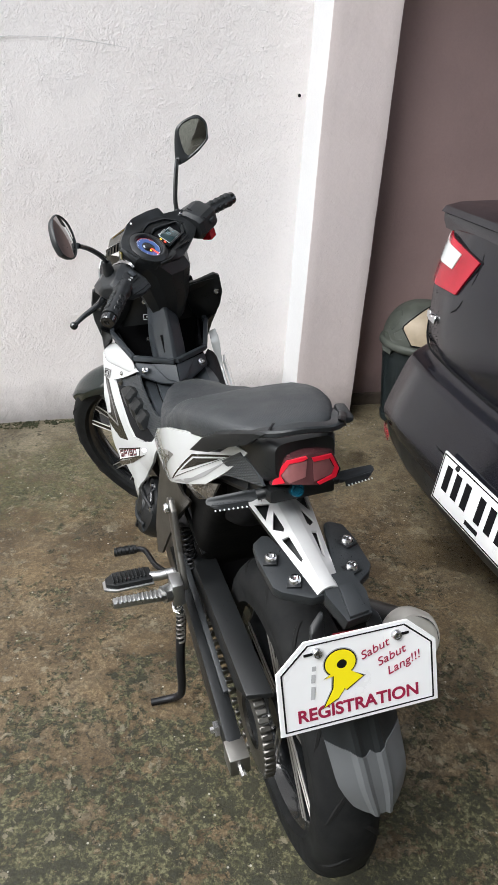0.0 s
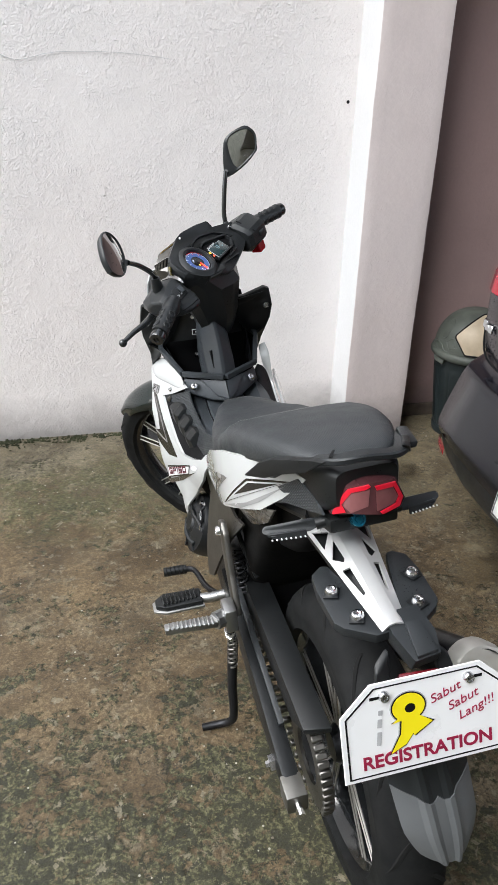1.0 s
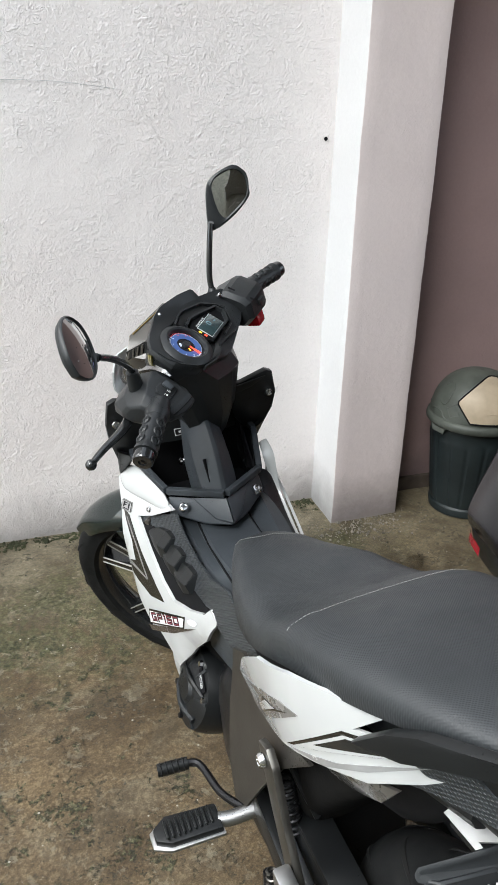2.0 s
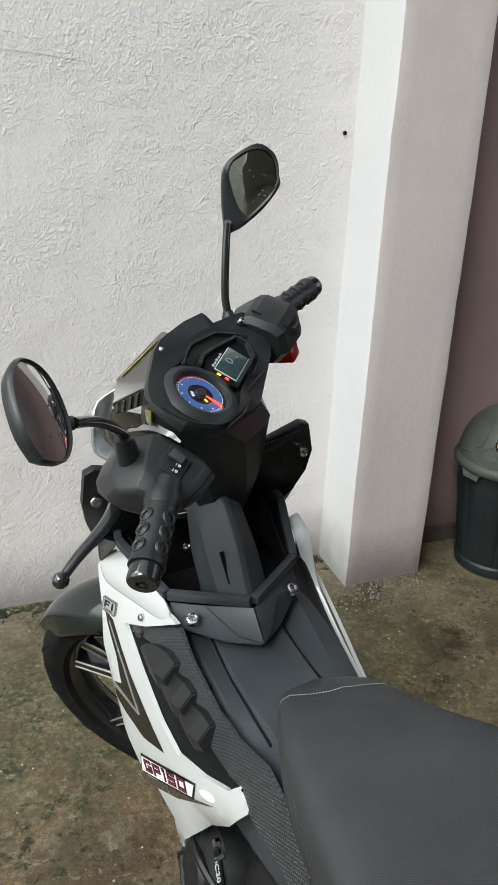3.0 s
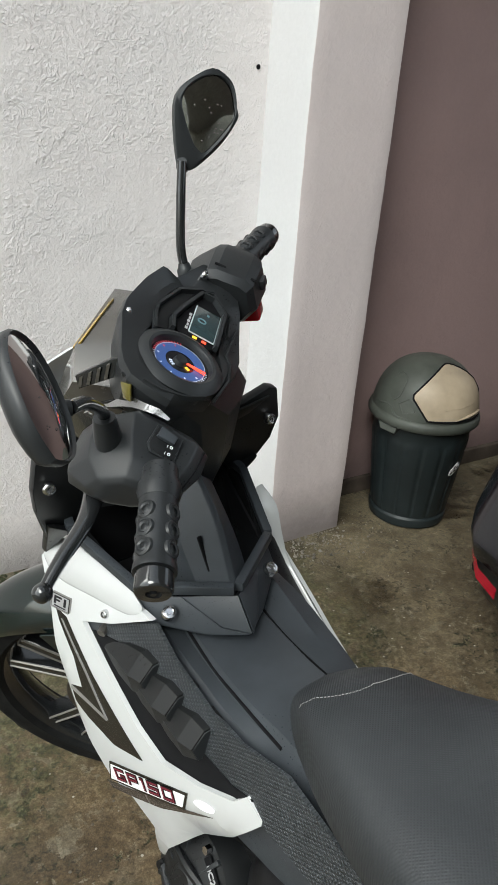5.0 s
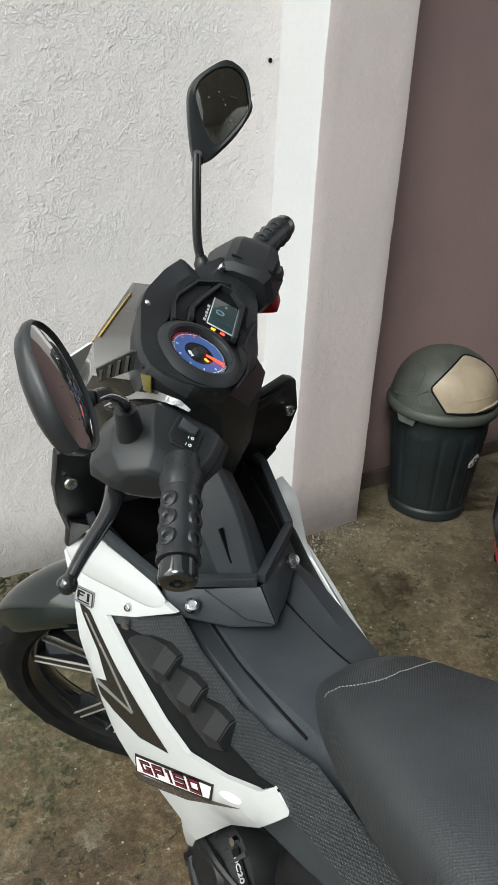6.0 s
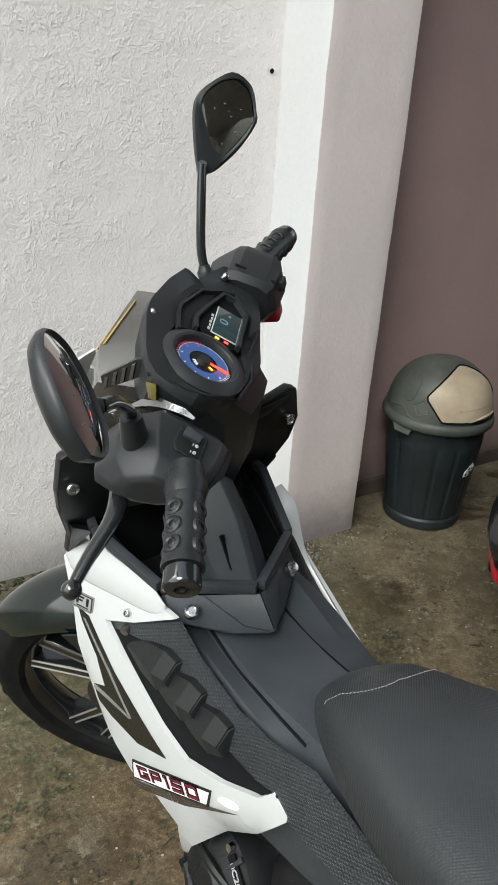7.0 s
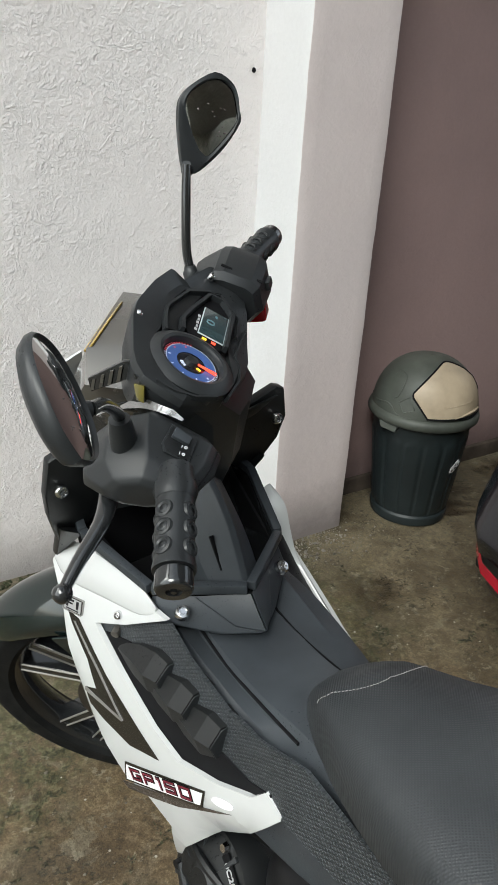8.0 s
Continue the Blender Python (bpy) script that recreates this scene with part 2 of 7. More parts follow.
M_ALU = plain("cast_aluminium", (0.40, 0.40, 0.40), 0.40, 1.0, 0.1, 260, 0.0006)
M_CASTCAP = plain("pale_cast_aluminium", (0.52, 0.50, 0.46), 0.42, 0.45, 0.2, 120, 0.0006)
M_DARKMETAL = plain("dark_metal", (0.022, 0.022, 0.024), 0.4, 0.7, 0.25, 200, 0.0006)
M_SPOKE = plain("machined_edge", (0.27, 0.255, 0.235), 0.46, 0.6, 0.3, 0)
M_STEEL = plain("worn_steel", (0.20, 0.192, 0.178), 0.46, 1.0, 0.35, 180, 0.0005)
M_RED = plain("red_plastic", (0.50, 0.012, 0.018), 0.2, 0, 0.1, 0, coat=0.5)
M_REDDARK = plain("dark_red_plastic", (0.10, 0.006, 0.010), 0.2, 0, 0.1, 0, coat=0.5)
M_SMOKE = plain("smoked_lens", (0.16, 0.13, 0.13), 0.14, 0.2, 0.3, 0, coat=0.7)
M_BLUE = plain("anodised_blue", (0.02, 0.22, 0.36), 0.22, 0.7, 0.15, 0, coat=0.5)
M_PLATE = plain("plate_white", (0.82, 0.82, 0.83), 0.3, 0, 0.02, 0, coat=0.3)
M_INK = plain("black_ink", (0.008, 0.008, 0.009), 0.6, 0, 0.1, 0, wet=False)
M_INK.node_tree.nodes["Principled BSDF"].inputs["Specular IOR Level"].default_value = 0.08
M_MAROON = plain("maroon_ink", (0.28, 0.012, 0.05), 0.45, 0, 0.1, 0, wet=False)
M_BADGE = plain("dark_red_ink", (0.15, 0.012, 0.025), 0.4, 0, 0.1, 0, wet=False)
M_YELLOW = plain("yellow_ink", (0.86, 0.72, 0.008), 0.4, 0, 0.04, 0, wet=False)
M_PENGREY = plain("pencil_grey", (0.45, 0.45, 0.46), 0.6, 0, 0.2, 0, wet=False)
M_DECAL = plain("dark_decal", (0.018, 0.0160, 0.0130), 0.24, 0.2, 0.25, 0, coat=0.3)
M_DECALBROWN = plain("brown_decal", (0.075, 0.062, 0.055), 0.25, 0.2, 0.15, 0, coat=0.5)
M_DECALGREY = plain("grey_decal", (0.22, 0.215, 0.21), 0.25, 0.2, 0.1, 0, coat=0.5)
M_DECALSILVER = plain("silver_decal", (0.36, 0.36, 0.365), 0.25, 0.2, 0.12, 0, coat=0.5)
M_AMBER = plain("amber_strip", (0.34, 0.22, 0.045), 0.2, 0, 0.1, 0, coat=0.6)
M_OLIVE = plain("olive_strip", (0.13, 0.11, 0.02), 0.2, 0, 0.1, 0, coat=0.6)
M_LED = plain("clear_led_lens", (0.62, 0.64, 0.64), 0.12, 0.1, 0.1, 0, coat=0.8)
M_CREAM = plain("cream_plastic", (0.34, 0.275, 0.195), 0.5, 0, 0.25, 200, 0.0004, wet=False)
M_BIN = plain("green_black_plastic", (0.012, 0.0165, 0.0175), 0.45, 0, 0.3, 120, 0.0008, wet=False)
M_BINLID = plain("faded_green_plastic", (0.054, 0.059, 0.050), 0.5, 0, 0.4, 160, 0.0006, wet=False)
M_CAR = plain("charcoal_car_paint", (0.0080, 0.0083, 0.0122), 0.20, 0.2, 0.2, 0, coat=0.22)
M_CARRED = plain("deep_red_lens", (0.34, 0.006, 0.020), 0.22, 0, 0.25, 0, coat=0.15)
M_CARBLACK = plain("unpainted_bumper", (0.018, 0.020, 0.021), 0.4, 0, 0.2, 500, 0.0004)


def leather():
    g = Graph("grey_black_vinyl", 0.52)
    g.set("Base Color", g.ramp(g.noise(12, 5), (0.3, (0.019, 0.0215, 0.024)), (0.7, (0.0285, 0.0315, 0.0345))))
    weave = g.calc("MULTIPLY", g.calc("SINE", g.calc("MULTIPLY", g.axis(0), 1900)), g.calc("SINE", g.calc("MULTIPLY", g.axis(1), 1900)))
    g.bump(weave, 0.32, 0.0005)
    g.bump(g.noise(30, 4), 0.2, 0.002)
    g.set("Roughness", g.ramp(g.noise(16, 5, 0.65), (0.3, 0.44), (0.7, 0.62)))
    return g.m


def meshed(name, col):
    """Plastic moulded with a fine cell pattern."""
    g = Graph(name, 0.42)
    g.set("Base Color", g.ramp(g.noise(14, 4), (0.3, col), (0.7, tuple(c * 1.3 for c in col))))
    c = g.ramp(g.cells(215, at=g.stretch(0.05, 0.9, 1.25, (38, 0, 0)), loose=0.0), (0.30, 1.0), (0.48, 0.0))
    g.bump(c, 0.9, 0.0016)
    return g.m


def rubber():
    g = Graph("tyre_rubber", 0.6)
    g.set("Specular IOR Level", 0.12)
    g.set("Base Color", g.ramp(g.noise(26, 6, 0.7), (0.35, (0.0065, 0.0070, 0.0075)), (0.7, (0.0145, 0.0147, 0.0147))))
    g.bump(g.noise(300, 3), 0.4, 0.0007)
    g.set("Roughness", g.ramp(g.noise(10, 5), (0.35, 0.55), (0.65, 0.8)))
    return g.m


def mirror_glass():
    g = Graph("mirror_glass", 0.03, 1.0)
    g.set("Base Color", (0.62, 0.63, 0.62))
    g.set("Roughness", g.ramp(g.noise(30, 4), (0.4, 0.02), (0.7, 0.08)))
    return g.m


def dial_face():
    """Blue tachometer ring with a dark middle."""
    g = Graph("dial_print", 0.25)
    g.set("Base Color", (0.012, 0.013, 0.016))
    g.set("Coat Weight", 0.5)
    return g.m


M_SEAT = leather()
M_MESHED = meshed("celled_black_plastic", (0.028, 0.0315, 0.035))
M_TYRE = rubber()
# near-black strands on the tread, coloured as the shade inside grooves
M_GROOVE = plain("groove_shade_black", (0.0018, 0.0018, 0.0018), 0.9, 0, 0.1, 0, wet=False)
M_MIRROR = mirror_glass()
M_DIAL = dial_face()


def glow(name, col, power):
    g = Graph(name, 0.3)
    g.set("Base Color", col)
    g.set("Emission Color", col)
    g.set("Emission Strength", power)
    return g.m


M_DIALBLUE = glow("lit_dial_blue", (0.045, 0.085, 0.235), 0.10)
M_NEEDLE = glow("lit_needle_red", (0.9, 0.06, 0.03), 0.8)
M_DIALWHITE = glow("lit_dial_mark", (0.55, 0.60, 0.75), 0.12)
M_DIALAMBER = glow("lit_amber_mark", (0.95, 0.50, 0.04), 0.6)
M_NEEDLEDIM = glow("lit_red_mark", (0.55, 0.05, 0.08), 0.25)
M_LCDEDGE = plain("lcd_edge", (0.45, 0.50, 0.52), 0.3, 0, 0.05, 0, wet=False)
M_LCDINK = plain("lcd_ink", (0.12, 0.20, 0.23), 0.3, 0, 0.05, 0, wet=False)
M_LCD = plain("lcd_screen", (0.030, 0.050, 0.055), 0.12, 0, 0.1, 0, coat=0.7, wet=False)
M_TAILRED = glow("lit_red_lens", (0.50, 0.006, 0.022), 0.05)


# ---- building ----
def curve_points(pts, k):
    """Points on a smooth line through the given ones, k steps to a span."""
    p = [Vector(q) for q in pts]
    out = []
    for i in range(len(p) - 1):
        a, b, c, d = p[max(i - 1, 0)], p[i], p[i + 1], p[min(i + 2, len(p) - 1)]
        for j in range(k):
            t = j / k
            out.append(0.5 * (2 * b + (c - a) * t + (2 * a - 5 * b + 4 * c - d) * t * t + (3 * b - a - 3 * c + d) * t**3))
    return out + [p[-1]]


def skin(rows, close_u=False, caps=False):
    """Faces between rows of points of equal length; close_u joins each row's ends."""
    bm = bmesh.new()
    vs = [[bm.verts.new(p) for p in r] for r in rows]
    n = len(rows[0])
    for a, b in zip(vs, vs[1:]):
        for i in range(n if close_u else n - 1):
            j = (i + 1) % n
            bm.faces.new((a[i], a[j], b[j], b[i]))
    if caps:
        bm.faces.new(vs[0][::-1])
        bm.faces.new(vs[-1])
    bmesh.ops.recalc_face_normals(bm, faces=bm.faces)
    return bm


def box(lo, hi, bev=0.003, seg=2):
    bm = bmesh.new()
    bmesh.ops.create_cube(bm, size=1)
    for v in bm.verts:
        v.co = Vector([(a + b) / 2 + c * (b - a) for a, b, c in zip(lo, hi, v.co)])
    if bev:
        bmesh.ops.bevel(bm, geom=bm.edges[:], offset=bev, segments=seg, affect="EDGES", profile=0.6)
    return bm


def prism(pts, vec, bev=0.0, seg=2):
    """A flat polygon pushed along vec, edges rounded by bev."""
    bm = bmesh.new()
    f = bm.faces.new([bm.verts.new(p) for p in pts])
    ext = bmesh.ops.extrude_face_region(bm, geom=[f])
    bmesh.ops.translate(bm, verts=[e for e in ext["geom"] if isinstance(e, bmesh.types.BMVert)], vec=Vector(vec))
    bmesh.ops.recalc_face_normals(bm, faces=bm.faces)
    if bev:
        bmesh.ops.bevel(bm, geom=bm.edges[:], offset=bev, segments=seg, affect="EDGES", profile=0.6)
    return bm


def tube(pts, r, n=10, k=5, flat=1.0, up=(0, 0, 1)):
    """A rod along a smooth line; r one radius or one for each point; flat squeezes it across up."""
    line = curve_points(pts, k) if k > 1 else [Vector(p) for p in pts]
    rs = [r] * len(pts) if isinstance(r, (int, float)) else list(r)
    radii = []
    for i in range(len(line)):
        f = i / (len(line) - 1) * (len(pts) - 1)
        a = min(int(f), len(pts) - 2)
        radii.append(rs[a] + (rs[a + 1] - rs[a]) * (f - a))
    rows, last = [], Vector(up)
    for i, p in enumerate(line):
        d = (line[min(i + 1, len(line) - 1)] - line[max(i - 1, 0)]).normalized()
        u = last - d * last.dot(d)
        u = u.normalized() if u.length > 1e-4 else d.orthogonal().normalized()
        last, s = u, d.cross(u)
        rows.append([p + radii[i] * (math.cos(t) * s + flat * math.sin(t) * u) for t in (2 * math.pi * q / n for q in range(n))])
    return skin(rows, True, True)


def lathe(prof, m=Matrix(), n=36):
    """A profile of (radius, height) turned about z, laid by m. Open or solid as the profile says."""
    rows = [[m @ Vector((r * math.cos(t), r * math.sin(t), h)) for t in (2 * math.pi * q / n for q in range(n))] for r, h in prof]
    bm = skin(rows, True, False)
    bmesh.ops.remove_doubles(bm, verts=bm.verts, dist=1e-6)
    bmesh.ops.recalc_face_normals(bm, faces=bm.faces)
    return bm


def patch(ctrl, nu=4, nv=4, thick=0.003):
    """A smooth shell through a grid of points."""
    rows = [curve_points(r, nu) for r in ctrl]
    cols = [curve_points(c, nv) for c in zip(*rows)]
    bm = skin(list(zip(*cols)))
    if thick:
        bmesh.ops.solidify(bm, geom=bm.faces[:], thickness=thick)
        bmesh.ops.recalc_face_normals(bm, faces=bm.faces)
    return bm


def hull(stations, k=4, power=2.6, n=20):
    """A closed body along y. Stations: y, half width, top z, bottom z, [sharpness]."""
    data = curve_points([(y, w, t) for y, w, t, b in stations], k)
    low = curve_points([(y, b, 0) for y, w, t, b in stations], k)
    rows = []
    for (y, w, t), (_, b, _) in zip(data, low):
        row = []
        for q in range(n):
            a = 2 * math.pi * (q + 0.5) / n
            c, s = math.cos(a), math.sin(a)
            row.append(Vector((w * math.copysign(abs(c) ** (2 / power), c), y, (t + b) / 2 + (t - b) / 2 * math.copysign(abs(s) ** (2 / power), s))))
        rows.append(row)
    return skin(rows, True, True)


def soften(bm, off, angle=18):
    """Rounds the edges that fold by more than the angle."""
    edges = [e for e in bm.edges if len(e.link_faces) == 2 and e.calc_face_angle(0) > radians(angle)]
    bmesh.ops.bevel(bm, geom=edges, offset=off, segments=2, affect="EDGES", profile=0.6, clamp_overlap=True)
    return bm


def flat_fill(loops):
    """A face set inside the first loop and outside the others."""
    bm = bmesh.new()
    edges = []
    for loop in loops:
        vs = [bm.verts.new(p) for p in loop]
        edges += [bm.edges.new((a, b)) for a, b in zip(vs, vs[1:] + vs[:1])]
    bmesh.ops.triangle_fill(bm, use_beauty=True, use_dissolve=False, edges=edges)
    return bm


def side_panel(outline, fx, side=-1, thick=0.004, lift=0.0, step=0.02, holes=(), bev=0.0):
    """A shell over the flank: outline in (y, z), half width fx(y, z), side -1 left or 1 right."""
    bm = flat_fill([[(0, y, z) for y, z in loop] for loop in (outline, *holes)])
    ys, zs = [p[0] for p in outline], [p[1] for p in outline]
    for axis, lo, hi in ((1, min(ys), max(ys)), (2, min(zs), max(zs))):
        for i in range(1, int((hi - lo) / step) + 1):
            at, no = Vector(), Vector()
            at[axis], no[axis] = lo + i * step, 1
            bmesh.ops.bisect_plane(bm, geom=bm.verts[:] + bm.edges[:] + bm.faces[:], plane_co=at, plane_no=no)
    for v in bm.verts:
        v.co.x = side * (fx(v.co.y, v.co.z) + lift)
    bmesh.ops.recalc_face_normals(bm, faces=bm.faces)
    far = bmesh.ops.extrude_face_region(bm, geom=bm.faces[:])
    for v in (e for e in far["geom"] if isinstance(e, bmesh.types.BMVert)):
        v.co.x -= side * thick
    bmesh.ops.recalc_face_normals(bm, faces=bm.faces)
    return bm


def part(name, bm, material, parent=None, label="", xf=None, sharp=38):
    """One mesh object under a thing or a part."""
    if xf:
        bm.transform(xf)
    me = bpy.data.meshes.new(name)
    bm.to_mesh(me)
    bm.free()
    me.materials.append(material)
    me.polygons.foreach_set("use_smooth", [True] * len(me.polygons))
    me.set_sharp_from_angle(angle=radians(sharp))
    ob = new(name, me)
    ob.parent = parent
    return tagged(ob, label)


def thing(name, m, label, category, group="", kind=""):
    ob = new(name)
    ob.empty_display_size = 0.05
    ob.matrix_world = m
    return tagged(ob, label, category, group, kind)


def letters(name, text, size, m, material, parent, label="", bold=0.0, xf=None):
    cu = bpy.data.curves.new(name, "FONT")
    cu.body, cu.size, cu.align_x, cu.align_y, cu.extrude, cu.offset = text, size, "CENTER", "CENTER", 0.0004, bold
    tmp = bpy.data.objects.new(name, cu)
    scene.collection.objects.link(tmp)
    me = bpy.data.meshes.new_from_object(tmp.evaluated_get(bpy.context.evaluated_depsgraph_get()))
    bpy.data.objects.remove(tmp)
    bm = bmesh.new()
    bm.from_mesh(me)
    bm.transform(m)
    return part(name, bm, material, parent, label, xf)


def bar(lo, hi, depth=0.0006):
    return box((*lo, 0), (*hi, depth), 0)


def frame_of(at, normal, up=(0, 0, 1)):
    """A pose whose z is normal and whose y leans to up."""
    z = Vector(normal).normalized()
    x = Vector(up).cross(z).normalized()
    m = Matrix((x, z.cross(x), z)).transposed().to_4x4()
    m.translation = at
    return m


# ---- the yard ----
def ground():
    rows = []
    xs = [-30, -12, -6] + [-3 + 0.06 * i for i in range(101)] + [6, 12, 30]
    ys = [-30, -12, -5] + [-2 + 0.06 * i for i in range(86)]
    for y in ys:
        rows.append([Vector((x, y, 0.006 * (noise.noise((x * 1.7, y * 1.7, 0))) + 0.0025 * noise.noise((x * 9, y * 9, 4)) - 0.004 if abs(x) < 3.2 and y > -2.2 else -0.004)) for x in xs])
    return skin(rows)


floor = part("ground", ground(), M_FLOOR)
tagged(floor, "old concrete yard floor stained with algae and rust", "ground", "", "structure")


def rough_wall(lo, hi, axis, step, amp, seed):
    """A block of wall whose faces and edges waver."""
    bm = box(lo, hi, 0.006, 2)
    for ax in range(3):
        n = int((hi[ax] - lo[ax]) / step)
        if ax == axis or n < 1:
            continue
        for i in range(1, n + 1):
            at, no = Vector(), Vector()
            at[ax], no[ax] = lo[ax] + i * (hi[ax] - lo[ax]) / (n + 1), 1
            bmesh.ops.bisect_plane(bm, geom=bm.verts[:] + bm.edges[:] + bm.faces[:], plane_co=at, plane_no=no)
    for v in bm.verts:
        q = v.co * 3.1 + Vector((seed, 0, 0))
        v.co += Vector((noise.noise(q), noise.noise(q + Vector((9, 0, 0))), 0)) * amp
        q = v.co * 21 + Vector((seed, 5, 0))
        v.co += Vector((noise.noise(q), noise.noise(q + Vector((9, 0, 0))), 0)) * amp * 0.45
    return bm


w1 = part("wall_north", rough_wall((-5.0, 3.045, -0.1), (0.05, 3.25, 3.4), 1, 0.16, 0.0035, 1), M_WALL)
tagged(w1, "white painted render wall with trowel marks", "wall", "", "structure")
w2 = part("wall_alcove", rough_wall((0.25, 3.02, -0.1), (4.6, 3.25, 2.75), 1, 0.2, 0.004, 2), M_ALCOVE)
tagged(w2, "dusky pink render wall behind the bin, its shade in the colour", "wall", "", "structure")
w3 = part("pillar", rough_wall((0.022, 2.856, -0.1), (0.276, 3.06, 3.4), 3, 0.05, 0.0035, 3), M_PILLAR)
for v in w3.data.vertices:
    if v.co.x < 0.15:
        v.co.x += 0.006 * max(0.0, (v.co.y - 2.856) / 0.19)
w3.data.materials.append(M_STRIP)
for f in w3.data.polygons:
    if f.normal.x < -0.75:
        f.material_index = 1
tagged(w3, "pale pink rendered pillar with one white side", "pillar", "", "structure")
wf = part("baseboard", rough_wall((0.270, 3.004, -0.05), (2.6, 3.03, 0.050), 1, 0.05, 0.005, 6), M_FOOTING)
tagged(wf, "bare damp footing under the pink render", "footing", "", "structure")
# unseen wall, added on the right for reflections and bounced light
wx = part("added_wall_east", box((4.4, -3.4, -0.1), (4.6, 3.02, 1.9), 0.01), M_ALCOVE)
tagged(wx, "unseen wall added to close the right side", "wall", "", "structure")
# unseen wall behind the camera, added to darken what the mirrors reflect
M_SOUTH = plain("added_wall_olive_render", (0.20, 0.195, 0.165), 0.8, 0, 0.3, 60, 0.002, wet=False)
ws = part("added_wall_south", box((-7.0, -3.6, -0.1), (4.6, -3.4, 5.6), 0.01), M_SOUTH)
tagged(ws, "unseen olive-grey wall added behind the camera for reflections", "wall", "", "structure")
# unseen roof, added to keep sky light off the alcove
rf = part("roof", box((-0.25, -3.6, 2.75), (2.1, 3.25, 2.83), 0.01), M_ROOF)
tagged(rf, "unseen grey steel roof added to shade the alcove", "roof", "", "structure")

# ---- the motorcycle: x right, y ahead, z up, rear axle over the origin ----
BIKE = pose(-0.550, 1.14, 0, 0, -6.1, 1.85)
bike = thing("motorcycle", BIKE, "white and black underbone motorcycle leaning on its side stand, handlebar turned", "motorcycle")
HEAD, RAKE, STEER = Vector((0, 0.97, 0.90)), radians(23), radians(47.0)
FRONT = Matrix.Translation((-0.029, 1.120, 0.280)) @ Matrix.Rotation(radians(51.5), 4, Vector((0, -math.sin(radians(17.5)), math.cos(radians(17.5))))) @ Matrix.Translation((0, -1.235, -0.285))
STEERED = Matrix.Translation(HEAD) @ Matrix.Rotation(STEER, 4, Vector((0, -math.sin(RAKE), math.cos(RAKE)))) @ Matrix.Translation(-HEAD) @ Matrix.Translation((-0.014, 0, 0))


def smooth(a):
    a = min(max(a, 0), 1)
    return a * a * (3 - 2 * a)


def fairing_x(y, z):
    """Half width of the front fairing."""
    a, b = y - 0.9, z - 0.45
    under = max(0.0, 0.352 + 0.62 * (0.91 - y) - z)
    return -0.36 * under * smooth((0.80 - y) / 0.06) + min(0.159 + 0.213 * a - 0.151 * b + 0.109 * a * a - 0.999 * b * b - 0.188 * a * b, 0.175)


def flank_x(y, z):
    """Half width of the tail's side panels."""
    return 0.066 + 0.076 * smooth((y + 0.03) / 0.30) - 0.9 * (z - 0.76) ** 2


def both(name, build, material, parent=bike, label="", xf=None):
    """The left part and its twin on the right."""
    out = []
    for s in (-1, 1):
        out.append(part(name, build(s), material, parent, label, xf))
    return out


def stud(name, at, normal, r, parent, xf=None, material=None):
    """A round-headed screw with a socket."""
    m = frame_of(at, normal, (0, 1, 0.2))
    bolt = part(name, lathe([(0, 0.0045), (r * 0.28, 0.0045), (r * 0.34, 0.002), (r * 0.5, 0.002), (r * 0.55, 0.005), (r * 0.8, 0.0045), (r, 0.002), (r * 1.05, -0.003), (0, -0.003)], m, 14), material or M_CHROME, parent, "bright metal screw head", xf)
    return bolt


